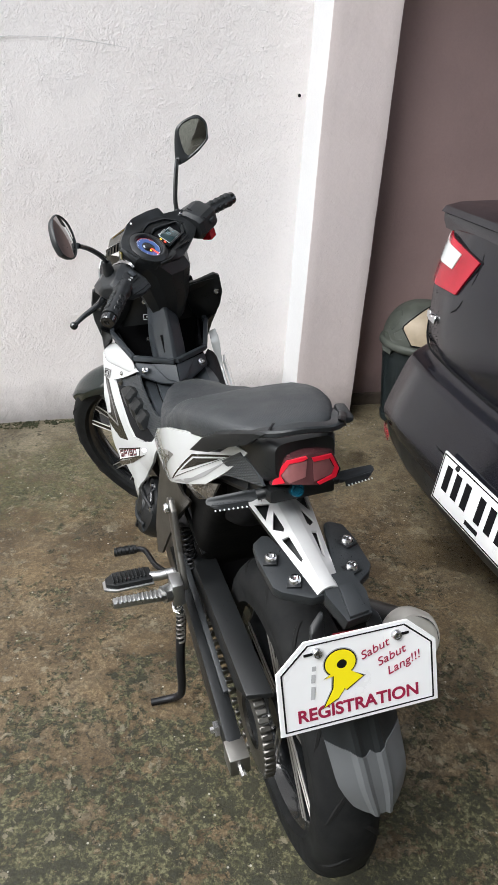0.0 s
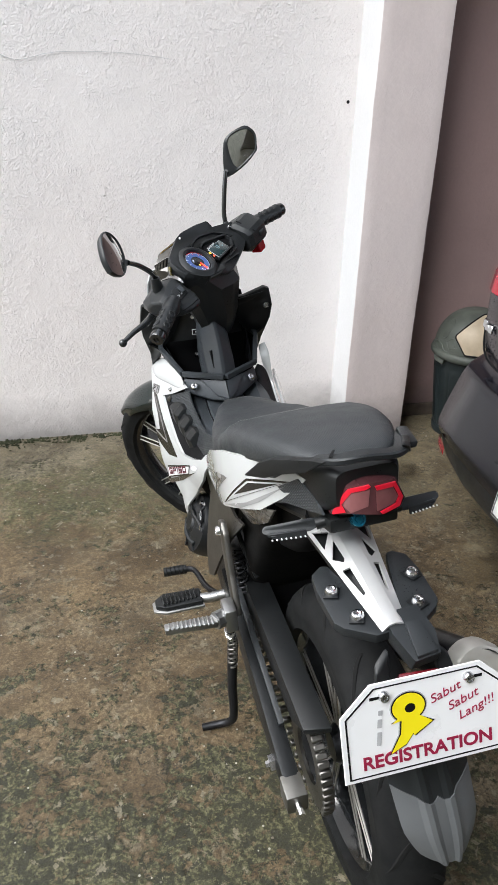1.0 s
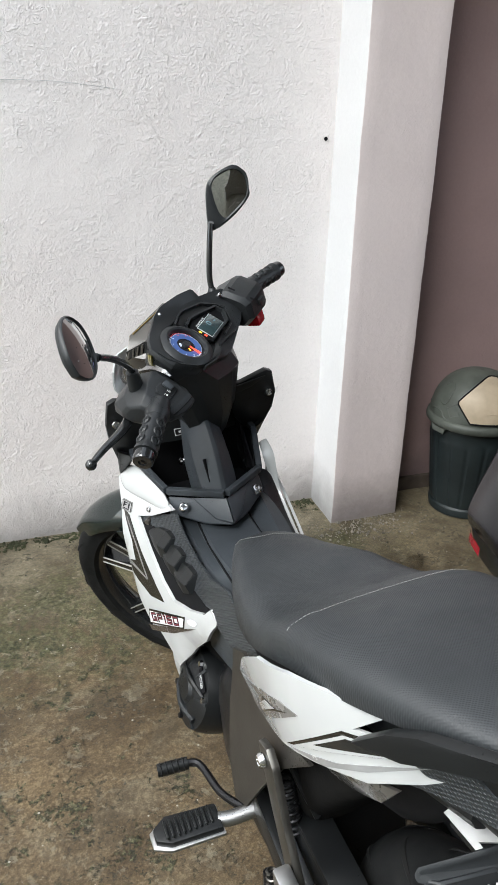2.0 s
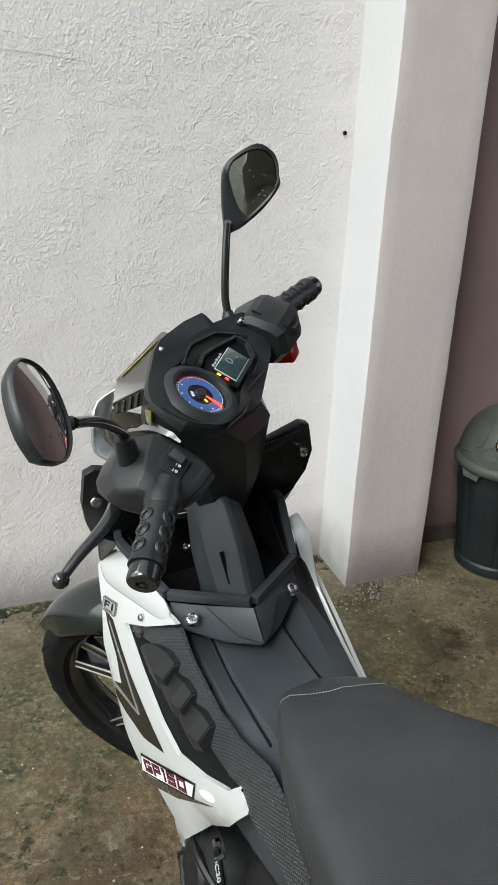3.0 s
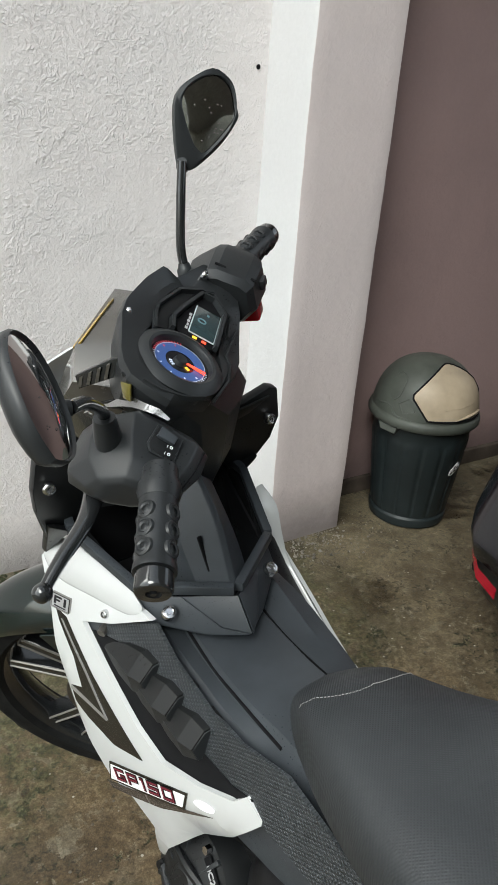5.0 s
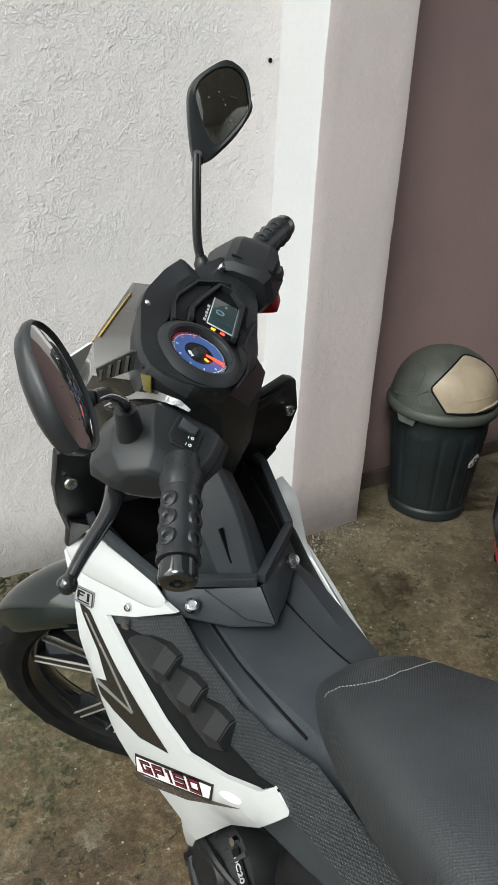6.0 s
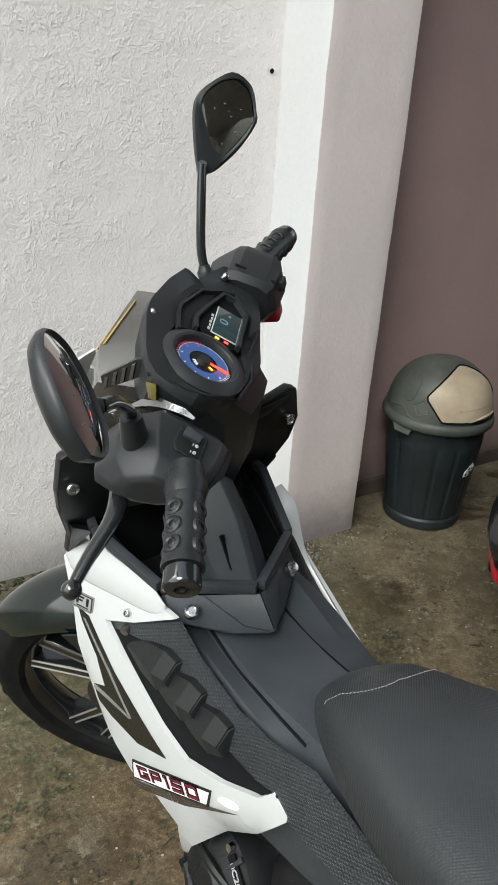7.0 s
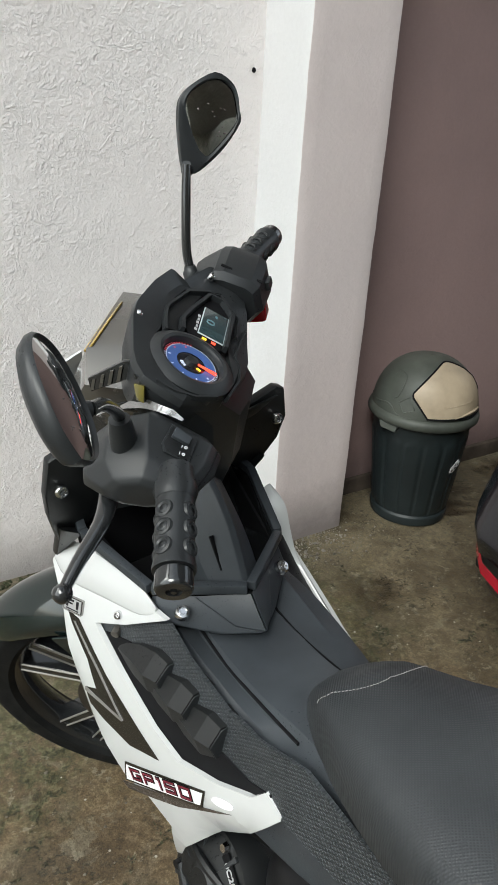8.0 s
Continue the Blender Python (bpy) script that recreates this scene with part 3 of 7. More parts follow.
# wheels
def wheel(name, centre, R, width, rim_r, spokes, label, xf=None, seed=0):
    m = Matrix.Translation(centre) @ Matrix.Rotation(radians(90), 4, "Y")
    w = width / 2
    hub = part(name, lathe([(0, w * 0.75), (0.028, w * 0.75), (0.036, w * 0.5), (0.036, -w * 0.5), (0.028, -w * 0.75), (0, -w * 0.75)], m, 24), M_DARKMETAL, bike, label, xf)
    th = R - rim_r
    prof = []
    for i in range(25):
        a = math.pi * (i / 24) - math.pi / 2
        prof.append((rim_r + 0.004 + (th - 0.004) * max(0.0, math.cos(a)) ** 0.62, w * math.sin(a) * (1.0 if abs(math.sin(a)) < 0.98 else 0.94)))
    prof += [(rim_r - 0.004, w * 0.72), (rim_r - 0.004, -w * 0.72), prof[0]]
    tyre = part("tyre", lathe(prof, m, 72), M_TYRE, hub, "black rubber tyre with curved grooves", xf)
    rw = w * 0.68
    part("rim", lathe([(rim_r + 0.003, rw), (rim_r + 0.006, rw * 1.06), (rim_r - 0.004, rw * 1.06), (rim_r - 0.012, rw * 0.8), (rim_r - 0.020, rw * 0.25), (rim_r - 0.020, -rw * 0.25), (rim_r - 0.012, -rw * 0.8), (rim_r - 0.004, -rw * 1.06), (rim_r + 0.006, -rw * 1.06), (rim_r + 0.003, -rw)], m, 64), M_GLOSS, hub, "gloss black cast rim", xf)
    for i in range(spokes):
        for d in (-0.17, 0.17):
            a = 2 * math.pi * i / spokes + seed
            p, q = Vector((0.034 * math.cos(a + d * 0.9), 0.034 * math.sin(a + d * 0.9), 0)), Vector(((rim_r - 0.010) * math.cos(a + d), (rim_r - 0.010) * math.sin(a + d), 0))
            n = Vector((-(q - p).y, (q - p).x, 0)).normalized()
            bm = prism([p - n * 0.011 + Vector((0, 0, -w * 0.42)), q - n * 0.009 + Vector((0, 0, -w * 0.5)), q + n * 0.009 + Vector((0, 0, -w * 0.5)), p + n * 0.011 + Vector((0, 0, -w * 0.42))], (0, 0, w * 0.92), 0.002, 1)
            bm.transform(m)
            spoke = part("spoke", bm, M_GLOSS, hub, "", xf)
            for e in (-1, 1):
                along = tube([p + n * e * 0.010 + Vector((0, 0, -w * 0.42)), q + n * e * 0.008 + Vector((0, 0, -w * 0.51))], 0.0019, 6, 1)
                along.transform(m)
                part("spoke_edge", along, M_SPOKE, spoke, "machined bright spoke edge", xf)
    # sipes run out over the shoulders
    for i in range(26):
        a0 = 2 * math.pi * i / 26
        s = 1 if i % 2 else -1
        pts = []
        for j in range(6):
            f = j / 5
            h = s * w * (0.06 + 0.84 * f)
            r = rim_r + 0.004 + (th - 0.004) * max(0.0, math.cos(math.asin(min(0.999, abs(h) / w)))) ** 0.62 - 0.0030
            a = a0 + 0.30 * f * f
            pts.append((r * math.cos(a), r * math.sin(a), h))
        bm = tube(pts, [0.001, 0.0046, 0.0054, 0.0054, 0.0040, 0.001], 6, 2)
        bm.transform(m)
        part("tread_groove", bm, M_GROOVE, hub, "", xf)
    return hub


rear_wheel = wheel("rear_wheel", (0.008, 0.018, 0.284), 0.284, 0.110, 0.206, 5, "rear wheel with a wide road tyre", None, 0.4)
front_wheel = wheel("front_wheel", (0, 1.235, 0.285), 0.284, 0.080, 0.226, 5, "front wheel with black rim", FRONT, 0.9)
for side in (-1, 1):
    m = Matrix.Translation((side * 0.035, 1.235, 0.285)) @ Matrix.Rotation(radians(90), 4, "Y")
    if side < 0:
        part("brake_disc", lathe([(0.06, 0.002), (0.115, 0.002), (0.115, -0.002), (0.06, -0.002), (0.06, 0.002)], m, 40), M_STEEL, front_wheel, "steel brake disc", FRONT)
    top = Vector((side * 0.075, 1.235 - 0.27 * math.sin(RAKE) - 0.02, 0.285 + 0.27 * math.cos(RAKE)))
    low = Vector((side * 0.068, 1.235, 0.285))
    part("fork_leg", tube([low - (top - low).normalized() * 0.03, low.lerp(top, 0.42), low.lerp(top, 0.45), top], [0.021, 0.024, 0.0165, 0.0165], 14, 1), M_DARKMETAL, bike, "black fork leg", FRONT)


def front_fender():
    rows = []
    for i in range(9):
        a = radians(36 + 114 * i / 8)
        w = (0.020, 0.044, 0.056, 0.060, 0.062, 0.064, 0.064, 0.056, 0.040)[i]
        deep = (0.002, 0.008, 0.016, 0.024, 0.030, 0.032, 0.030, 0.022, 0.010)[i]
        row = []
        for u, drop in ((-1.02, deep), (-1.02, 0.3 * deep), (-0.97, 0.0), (-0.66, 0.0), (-0.33, 0.0), (0, 0.0), (0.33, 0.0), (0.66, 0.0), (0.97, 0.0), (1.02, 0.3 * deep), (1.02, deep)):
            r = 0.300 - 0.036 * min(1.0, abs(u)) ** 2.0 - drop
            row.append((w * u, 1.235 + r * math.cos(a), 0.285 + r * math.sin(a)))
        rows.append(row)
    return patch(rows, 2, 3, 0.003)


part("front_fender", front_fender(), M_GREENBLACK, bike, "glossy dark green-black front mudguard", FRONT)
def fender_scrap(pts, lift):
    """A scrap stuck to the mudguard's left flank; points as (angle, share of the half width)."""
    out = []
    for a, u in pts:
        r = 0.300 - 0.036 * u * u + lift
        out.append((0.063 * u - lift, 1.235 + r * math.cos(radians(a)), 0.285 + r * math.sin(radians(a))))
    return flat_fill([out])


part("mudguard_sticker", fender_scrap([(112, -0.98), (105, -0.90), (104, -0.66), (109, -0.60), (113, -0.70), (118, -0.62), (124, -0.72), (126, -0.96)], 0.002), M_DECALSILVER, bike, "torn silver sticker", FRONT)
for s in (-1, 1):
    part("fender_stay", prism([(s * 0.064, 1.17, 0.53), (s * 0.064, 1.31, 0.52), (s * 0.068, 1.26, 0.40), (s * 0.068, 1.18, 0.38)], (s * 0.004, 0, 0), 0.0015), M_GREENBLACK, bike, "", FRONT)

# swing arm, chain, brake side
for s in (-1, 1):
    part("swing_arm", prism([(s * 0.100, 0.43, 0.345), (s * 0.100, 0.43, 0.40), (s * 0.108, 0.10, 0.352), (s * 0.112, -0.055, 0.325), (s * 0.112, -0.055, 0.282), (s * 0.108, 0.12, 0.282)], (s * 0.030, 0, 0), 0.006), M_BLACK, bike, "black painted swing arm")
part("swing_arm_rib", prism([(-0.116, 0.38, 0.402), (-0.104, 0.38, 0.404), (-0.112, 0.03, 0.352), (-0.122, 0.03, 0.350)], (0, 0, 0.007), 0.002), M_GREY, bike)
part("chain_guard", prism([(-0.100, 0.36, 0.420), (-0.052, 0.36, 0.422), (-0.058, -0.065, 0.418), (-0.102, -0.050, 0.412)], (0, 0, 0.012), 0.004), M_BLACK, bike, "scratched black chain guard")
part("chain_guard_lip", prism([(-0.100, 0.36, 0.425), (-0.100, 0.36, 0.375), (-0.102, 0.02, 0.372), (-0.102, -0.045, 0.418)], (0.004, 0, 0), 0.001), M_BLACK, bike)


def sprocket():
    m = Matrix.Translation((-0.078, 0, 0.302)) @ Matrix.Rotation(radians(-90), 4, "Y")
    bm = bmesh.new()
    n = 36
    outer = []
    for i in range(n * 4):
        r = 0.094 if i % 4 in (1, 2) else 0.087
        a = 2 * math.pi * i / (n * 4)
        outer.append((r * math.cos(a), r * math.sin(a), 0))
    inner = [(0.05 * math.cos(2 * math.pi * i / 32), 0.05 * math.sin(2 * math.pi * i / 32), 0) for i in range(32)]
    bm = flat_fill([outer, inner])
    bmesh.ops.solidify(bm, geom=bm.faces[:], thickness=0.006)
    bm.transform(m)
    return bm


part("sprocket", sprocket(), M_STEEL, bike, "oily steel rear sprocket")
chain = part("chain", tube([(-0.078, 0.44, 0.395), (-0.078, 0.25, 0.396), (-0.078, 0.04, 0.394)], 0.004, 6, 2), M_STEEL, bike, "steel drive chain")
links = []
for i in range(15):
    a = radians(92 + i * 8.2)
    links.append(((-0.078, 0.094 * math.cos(a), 0.302 + 0.094 * math.sin(a)), a))
for i in range(17):
    links.append(((-0.078, 0.02 + 0.024 * i, 0.396), radians(90)))
for i in range(16):
    links.append(((-0.078, 0.02 + 0.024 * i, 0.213 + 0.004 * i), radians(270)))
link_mesh = None
for at, a in links:
    m = Matrix.Translation(at) @ Matrix.Rotation(a - radians(90), 4, "X")
    if link_mesh is None:
        first = part("link", box((-0.010, -0.0055, -0.006), (0.010, 0.0055, 0.006), 0.002, 1), M_STEEL, chain)
        link_mesh, ob = first.data, first
    else:
        ob = new("link", link_mesh)
        ob.parent = chain
    ob.matrix_local = m
part("axle_nut", lathe([(0, 0.016), (0.006, 0.016), (0.0065, 0.010), (0.015, 0.010), (0.0155, 0), (0, 0)], frame_of((-0.142, 0, 0.304), (-1, 0, 0)), 6), M_CHROME, bike, "bright axle nut")
part("chain_adjuster", prism([(-0.146, -0.045, 0.28), (-0.146, -0.045, 0.326), (-0.146, -0.088, 0.322), (-0.146, -0.088, 0.284)], (0.036, 0, 0), 0.003), M_STEEL, bike, "dull cast chain adjuster")
part("adjuster_screw", tube([(-0.128, -0.08, 0.304), (-0.128, -0.11, 0.304)], 0.006, 8, 1), M_CHROME, bike)

# engine and frame
part("engine_case", hull([(0.33, 0.075, 0.42, 0.23), (0.38, 0.105, 0.46, 0.19), (0.48, 0.115, 0.47, 0.175), (0.60, 0.115, 0.45, 0.175), (0.68, 0.10, 0.42, 0.20), (0.72, 0.06, 0.38, 0.24)], 3, 4.0), M_DARKMETAL, bike, "black engine case")
m = frame_of((-0.100, 0.760, 0.290), (-1, 0.0, 0.42)) @ Matrix.Diagonal((1.12, 1.12, 1.1, 1))
cover = part("engine_cover", lathe([(0, 0.046), (0.018, 0.046), (0.024, 0.041), (0.040, 0.041), (0.050, 0.034), (0.066, 0.030), (0.070, 0.020), (0.074, 0.0), (0.074, -0.02), (0, -0.02)], m, 28), M_BLACK, bike, "ribbed black clutch cover")
for i in range(5):
    a = radians(20 + 62 * i)
    part("cover_bolt", lathe([(0, 0.006), (0.005, 0.006), (0.006, 0), (0, 0)], m @ Matrix.Translation((0.058 * math.cos(a), 0.058 * math.sin(a), 0.032)), 6), M_CHROME if i < 2 else M_DARKMETAL, cover)
part("cover_rib", tube([m @ Vector((-0.05, 0.02, 0.033)), m @ Vector((0, 0.028, 0.046)), m @ Vector((0.05, 0.02, 0.033))], 0.006, 8), M_BLACK, cover)
part("cover_rib", tube([m @ Vector((-0.045, -0.02, 0.035)), m @ Vector((0, -0.03, 0.043)), m @ Vector((0.045, -0.03, 0.034))], 0.006, 8), M_GREY, cover)
part("cover_plate", box((-0.022, -0.008, 0), (0.022, 0.008, 0.003), 0.002), M_INK, cover, "", m @ Matrix.Translation((0.030, 0.040, 0.033)) @ Matrix.Rotation(radians(-30), 4, "Z"))
letters("cover_mark", "0C20", 0.012, m @ Matrix.Translation((0.030, 0.040, 0.0365)) @ Matrix.Rotation(radians(-30), 4, "Z"), M_PENGREY, cover, "pale stamped mark", 0.0002)
for i in range(7):
    a = radians(15 + 50 * i)
    part("cover_fin", prism([(0.030 * math.cos(a), 0.030 * math.sin(a), 0.036), (0.066 * math.cos(a - 0.05), 0.066 * math.sin(a - 0.05), 0.026), (0.066 * math.cos(a + 0.05), 0.066 * math.sin(a + 0.05), 0.026)], (0, 0, 0.008), 0.0015), M_GREY, cover, "", m)
part("cylinder_head", box((-0.07, 0.66, 0.33), (0.07, 0.86, 0.46), 0.02, 3), M_DARKMETAL, bike, "black cylinder")
part("frame_spine", tube([(0, 0.98, 0.60), (0, 0.80, 0.50), (0, 0.5, 0.52), (0, 0.2, 0.66), (0, 0.02, 0.76)], 0.03, 10), M_BLACK, bike, "black steel frame")
part("air_box", hull([(0.06, 0.045, 0.80, 0.72), (0.14, 0.06, 0.79, 0.62), (0.28, 0.075, 0.76, 0.56), (0.42, 0.085, 0.70, 0.46), (0.55, 0.08, 0.62, 0.44)], 3, 4), M_INK, bike, "black air box")
for s in (-1, 1):
    part("subframe_rail", tube([(s * 0.06, 0.40, 0.62), (s * 0.065, 0.22, 0.70), (s * 0.05, 0.02, 0.78)], 0.012, 8), M_BLACK, bike)


def coil(a, b, r, turns, wire):
    a, b = Vector(a), Vector(b)
    d = (b - a).normalized()
    u = d.orthogonal().normalized()
    v = d.cross(u)
    n = turns * 10
    return tube([a.lerp(b, i / n) + r * (math.cos(2 * math.pi * i / 10) * u + math.sin(2 * math.pi * i / 10) * v) for i in range(n + 1)], wire, 6, 1)


# added block that blocks light and stands for the shade under the seat
part("under_seat_fill", hull([(0.15, 0.070, 0.74, 0.66), (0.20, 0.088, 0.73, 0.60), (0.27, 0.092, 0.72, 0.50), (0.33, 0.092, 0.70, 0.40), (0.37, 0.085, 0.66, 0.38)], 3, 5), M_SHADEBLACK, bike, "black block added for the shade under the seat")
shock = part("shock_absorber", tube([(-0.02, 0.36, 0.42), (-0.015, 0.29, 0.64)], 0.018, 12, 1), M_DARKMETAL, bike, "black shock absorber with a coil spring")
part("coil_spring", coil((-0.02, 0.352, 0.44), (-0.015, 0.295, 0.62), 0.030, 7, 0.0055), M_DARKMETAL, shock, "black coil spring")
part("return_spring", coil((-0.105, 0.345, 0.50), (-0.10, 0.33, 0.41), 0.010, 8, 0.0025), M_DARKMETAL, bike, "small dark return spring")
for pts in (((-0.07, 0.42, 0.60), (-0.10, 0.36, 0.55), (-0.08, 0.30, 0.46)), ((-0.05, 0.40, 0.63), (-0.07, 0.30, 0.60), (-0.06, 0.20, 0.65)), ((-0.11, 0.46, 0.44), (-0.10, 0.40, 0.50), (-0.06, 0.36, 0.60))):
    part("cable", tube(pts, 0.005, 8), M_BLACK, bike)

# exhaust
ex = part("exhaust", tube([(0.10, 0.55, 0.22), (0.135, 0.40, 0.25), (0.14, 0.28, 0.34), (0.160, 0.22, 0.320), (0.200, -0.02, 0.440), (0.203, -0.055, 0.456)], [0.020, 0.020, 0.026, 0.038, 0.043, 0.043], 20, 4), M_DARKMETAL, bike, "exhaust with a bright muffler end")
end = frame_of((0.203, -0.052, 0.455), (0, -0.9, 0.43)) @ Matrix.Diagonal((0.84, 0.84, 1, 1))
part("muffler_cap", lathe([(0.058, -0.03), (0.060, 0.0), (0.054, 0.012), (0.040, 0.016), (0.022, 0.014), (0.020, 0.03), (0.015, 0.03), (0.013, -0.01), (0, -0.01)], end, 32), M_CASTCAP, ex, "pale cast aluminium muffler end cap")

# pegs, levers and stands
bracket = part("peg_bracket", prism([(-0.138, 0.350, 0.580), (-0.138, 0.320, 0.592), (-0.138, 0.300, 0.575), (-0.140, 0.268, 0.50), (-0.142, 0.225, 0.440), (-0.142, 0.262, 0.418), (-0.140, 0.312, 0.50)], (0.012, 0, 0), 0.004), M_STEEL, bike, "dull metal rear peg bracket")
for p in ((0.325, 0.57), (0.252, 0.445)):
    stud("bracket_screw", (-0.143, *p), (-1, 0, 0), 0.010, bracket)
PEG = Matrix.Translation((0.006, 0.018, -0.026))
peg = part("rear_peg", tube([(-0.155, 0.215, 0.470), (-0.19, 0.20, 0.474)], 0.017, 8, 1), M_ALU, bike, "folding ribbed aluminium rear foot peg", PEG)
part("peg_bar", prism([(-0.186, 0.186, 0.482), (-0.186, 0.210, 0.482), (-0.285, 0.202, 0.494), (-0.285, 0.182, 0.494)], (0, 0, -0.013), 0.004), M_ALU, peg, "", PEG)
for i in range(11):
    x = -0.196 - 0.008 * i
    part("peg_tooth", box((x - 0.0020, 0.180, 0.481 + 0.0012 * i), (x + 0.0020, 0.206 - 0.001 * i, 0.487 + 0.0012 * i), 0.001, 1), M_ALU, peg, "", PEG)
part("peg_hinge", box((-0.172, 0.19, 0.445), (-0.148, 0.235, 0.495), 0.005), M_ALU, peg, "", PEG)
part("peg_spring", coil((-0.165, 0.20, 0.445), (-0.16, 0.225, 0.405), 0.008, 4, 0.0025), M_CHROME, peg, "", PEG)
fpeg = part("front_peg", tube([(-0.10, 0.47, 0.295), (-0.155, 0.475, 0.290), (-0.175, 0.480, 0.290)], 0.012, 10, 1), M_ALU, bike, "rubber-topped front foot peg with a bright rim")
part("peg_rubber", prism([(-0.172, 0.458, 0.300), (-0.172, 0.506, 0.300), (-0.255, 0.520, 0.294), (-0.277, 0.505, 0.293), (-0.277, 0.482, 0.293), (-0.255, 0.468, 0.294)], (0, 0, -0.014), 0.004), M_BLACK, fpeg, "black ribbed rubber")
part("peg_rim", prism([(-0.170, 0.453, 0.290), (-0.170, 0.511, 0.290), (-0.257, 0.525, 0.283), (-0.283, 0.508, 0.282), (-0.283, 0.478, 0.282), (-0.257, 0.463, 0.283)], (0, 0, -0.006), 0.002), M_ALU, fpeg)
for i in range(9):
    x = -0.186 - 0.009 * i
    part("rubber_rib", box((x - 0.002, 0.472, 0.298), (x + 0.002, 0.505, 0.3035), 0.001, 1), M_BLACK, fpeg)
shift = part("gear_lever", tube([(-0.125, 0.50, 0.268), (-0.15, 0.55, 0.262), (-0.165, 0.62, 0.262), (-0.190, 0.632, 0.262)], 0.007, 8), M_DARKMETAL, bike, "black gear lever")
part("lever_rubber", tube([(-0.183, 0.632, 0.262), (-0.238, 0.638, 0.262)], 0.0115, 10, 1), M_BLACK, shift, "ribbed rubber toe piece")
for i in range(5):
    part("rubber_ring", lathe([(0.0115, -0.0015), (0.0132, 0), (0.0115, 0.0015)], frame_of((-0.192 - 0.01 * i, 0.633 + 0.001 * i, 0.262), (1, 0, 0)), 12), M_BLACK, shift)
stand = part("side_stand", tube([(-0.125, 0.385, 0.26), (-0.145, 0.35, 0.15), (-0.152, 0.335, 0.066), (-0.162, 0.340, 0.040), (-0.182, 0.350, 0.028), (-0.224, 0.356, 0.024)], [0.013, 0.011, 0.010, 0.0095, 0.009, 0.009], 10), M_DARKMETAL, bike, "black side stand, folded out to the floor")
part("stand_spring", coil((-0.130, 0.36, 0.30), (-0.140, 0.345, 0.20), 0.009, 9, 0.0025), M_STEEL, stand)

M_MIDGREY = plain("mid_grey_plastic", (0.115, 0.12, 0.125), 0.45, 0, 0.12, 800, 0.0003)
M_LENSPINK = plain("clear_inner_lens", (0.30, 0.115, 0.12), 0.2, 0.4, 0.45, 0, coat=0.7)


def fx_of(s):
    """The fairing's half width on one side; the right one stands a little wider."""
    return fairing_x if s < 0 else lambda y, z: fairing_x(y, z) + 0.022


# seat
def seat_shell(stations, k=4, n=24):
    rows = []
    a = curve_points([(y, w, t) for y, w, t, b in stations], k)
    c = curve_points([(y, b, 0) for y, w, t, b in stations], k)
    for (y, w, t), (_, b, _) in zip(a, c):
        h = t - b
        half = [(0.86, 0.0), (0.985, 0.22), (1.0, 0.48), (0.975, 0.72), (0.90, 0.88), (0.74, 0.965), (0.50, 0.990), (0.25, 0.998)]
        ring = [Vector((-w * u, y, b + h * v)) for u, v in half] + [Vector((0, y, t))] + [Vector((w * u, y, b + h * v)) for u, v in half[::-1]]
        rows.append(ring)
    return skin(rows, True, True)


SEAT = [(0.690, 0.030, 0.626, 0.596), (0.684, 0.036, 0.644, 0.594), (0.664, 0.048, 0.670, 0.594), (0.640, 0.060, 0.690, 0.596), (0.622, 0.067, 0.700, 0.598), (0.58, 0.083, 0.713, 0.606), (0.50, 0.106, 0.728, 0.630),
        (0.42, 0.119, 0.744, 0.662), (0.355, 0.123, 0.768, 0.698), (0.30, 0.125, 0.806, 0.730), (0.24, 0.125, 0.840, 0.764), (0.15, 0.117, 0.870, 0.806),
        (0.07, 0.098, 0.889, 0.842), (0.00, 0.068, 0.897, 0.866), (-0.03, 0.040, 0.892, 0.874)]


def droop(p):
    """The nose of the seat falls away a little to the right."""
    p.z -= 0.30 * max(0.0, p.x) * smooth((p.y - 0.46) / 0.14)
    return p


shape = seat_shell(SEAT)
for v in shape.verts:
    droop(v.co)
seat = part("seat", shape, M_SEAT, bike, "stepped grey-black vinyl seat with white stitching")


SEAT_TOP = curve_points([(y, w, t) for y, w, t, b in SEAT], 24)
SEAT_LOW = curve_points([(y, b, 0) for y, w, t, b in SEAT], 24)


def seat_top(y, u):
    """A place on the seat at y, u from -1 (left edge) to 1."""
    i = min(range(len(SEAT_TOP)), key=lambda q: abs(SEAT_TOP[q].x - y))
    w, t, lo = SEAT_TOP[i].y, SEAT_TOP[i].z, SEAT_LOW[i].y
    h = t - lo
    prof = [(0.0, 1.0), (0.25, 0.998), (0.50, 0.990), (0.74, 0.965), (0.90, 0.88), (0.975, 0.72), (1.0, 0.48)]
    k = max(q for q in range(len(prof) - 1) if prof[q][0] <= abs(u))
    (ua, va), (ub, vb) = prof[k], prof[k + 1]
    v = va + (vb - va) * (abs(u) - ua) / (ub - ua)
    return droop(Vector((w * u, y, lo + h * v + 0.0012)))


def stitches(y_mid, bow, n):
    bm = bmesh.new()
    for i in range(n):
        u0, u1 = -0.93 + 1.86 * i / n, -0.93 + 1.86 * (i + 0.6) / n
        p, q = (seat_top(y_mid + (bow if u < 0 else bow * 0.2) * u * u, u) for u in (u0, u1))
        t = tube([p, q], 0.0005, 5, 1)
        me = bpy.data.meshes.new("t")
        t.to_mesh(me)
        t.free()
        bm.from_mesh(me)
        bpy.data.meshes.remove(me)
    return bm


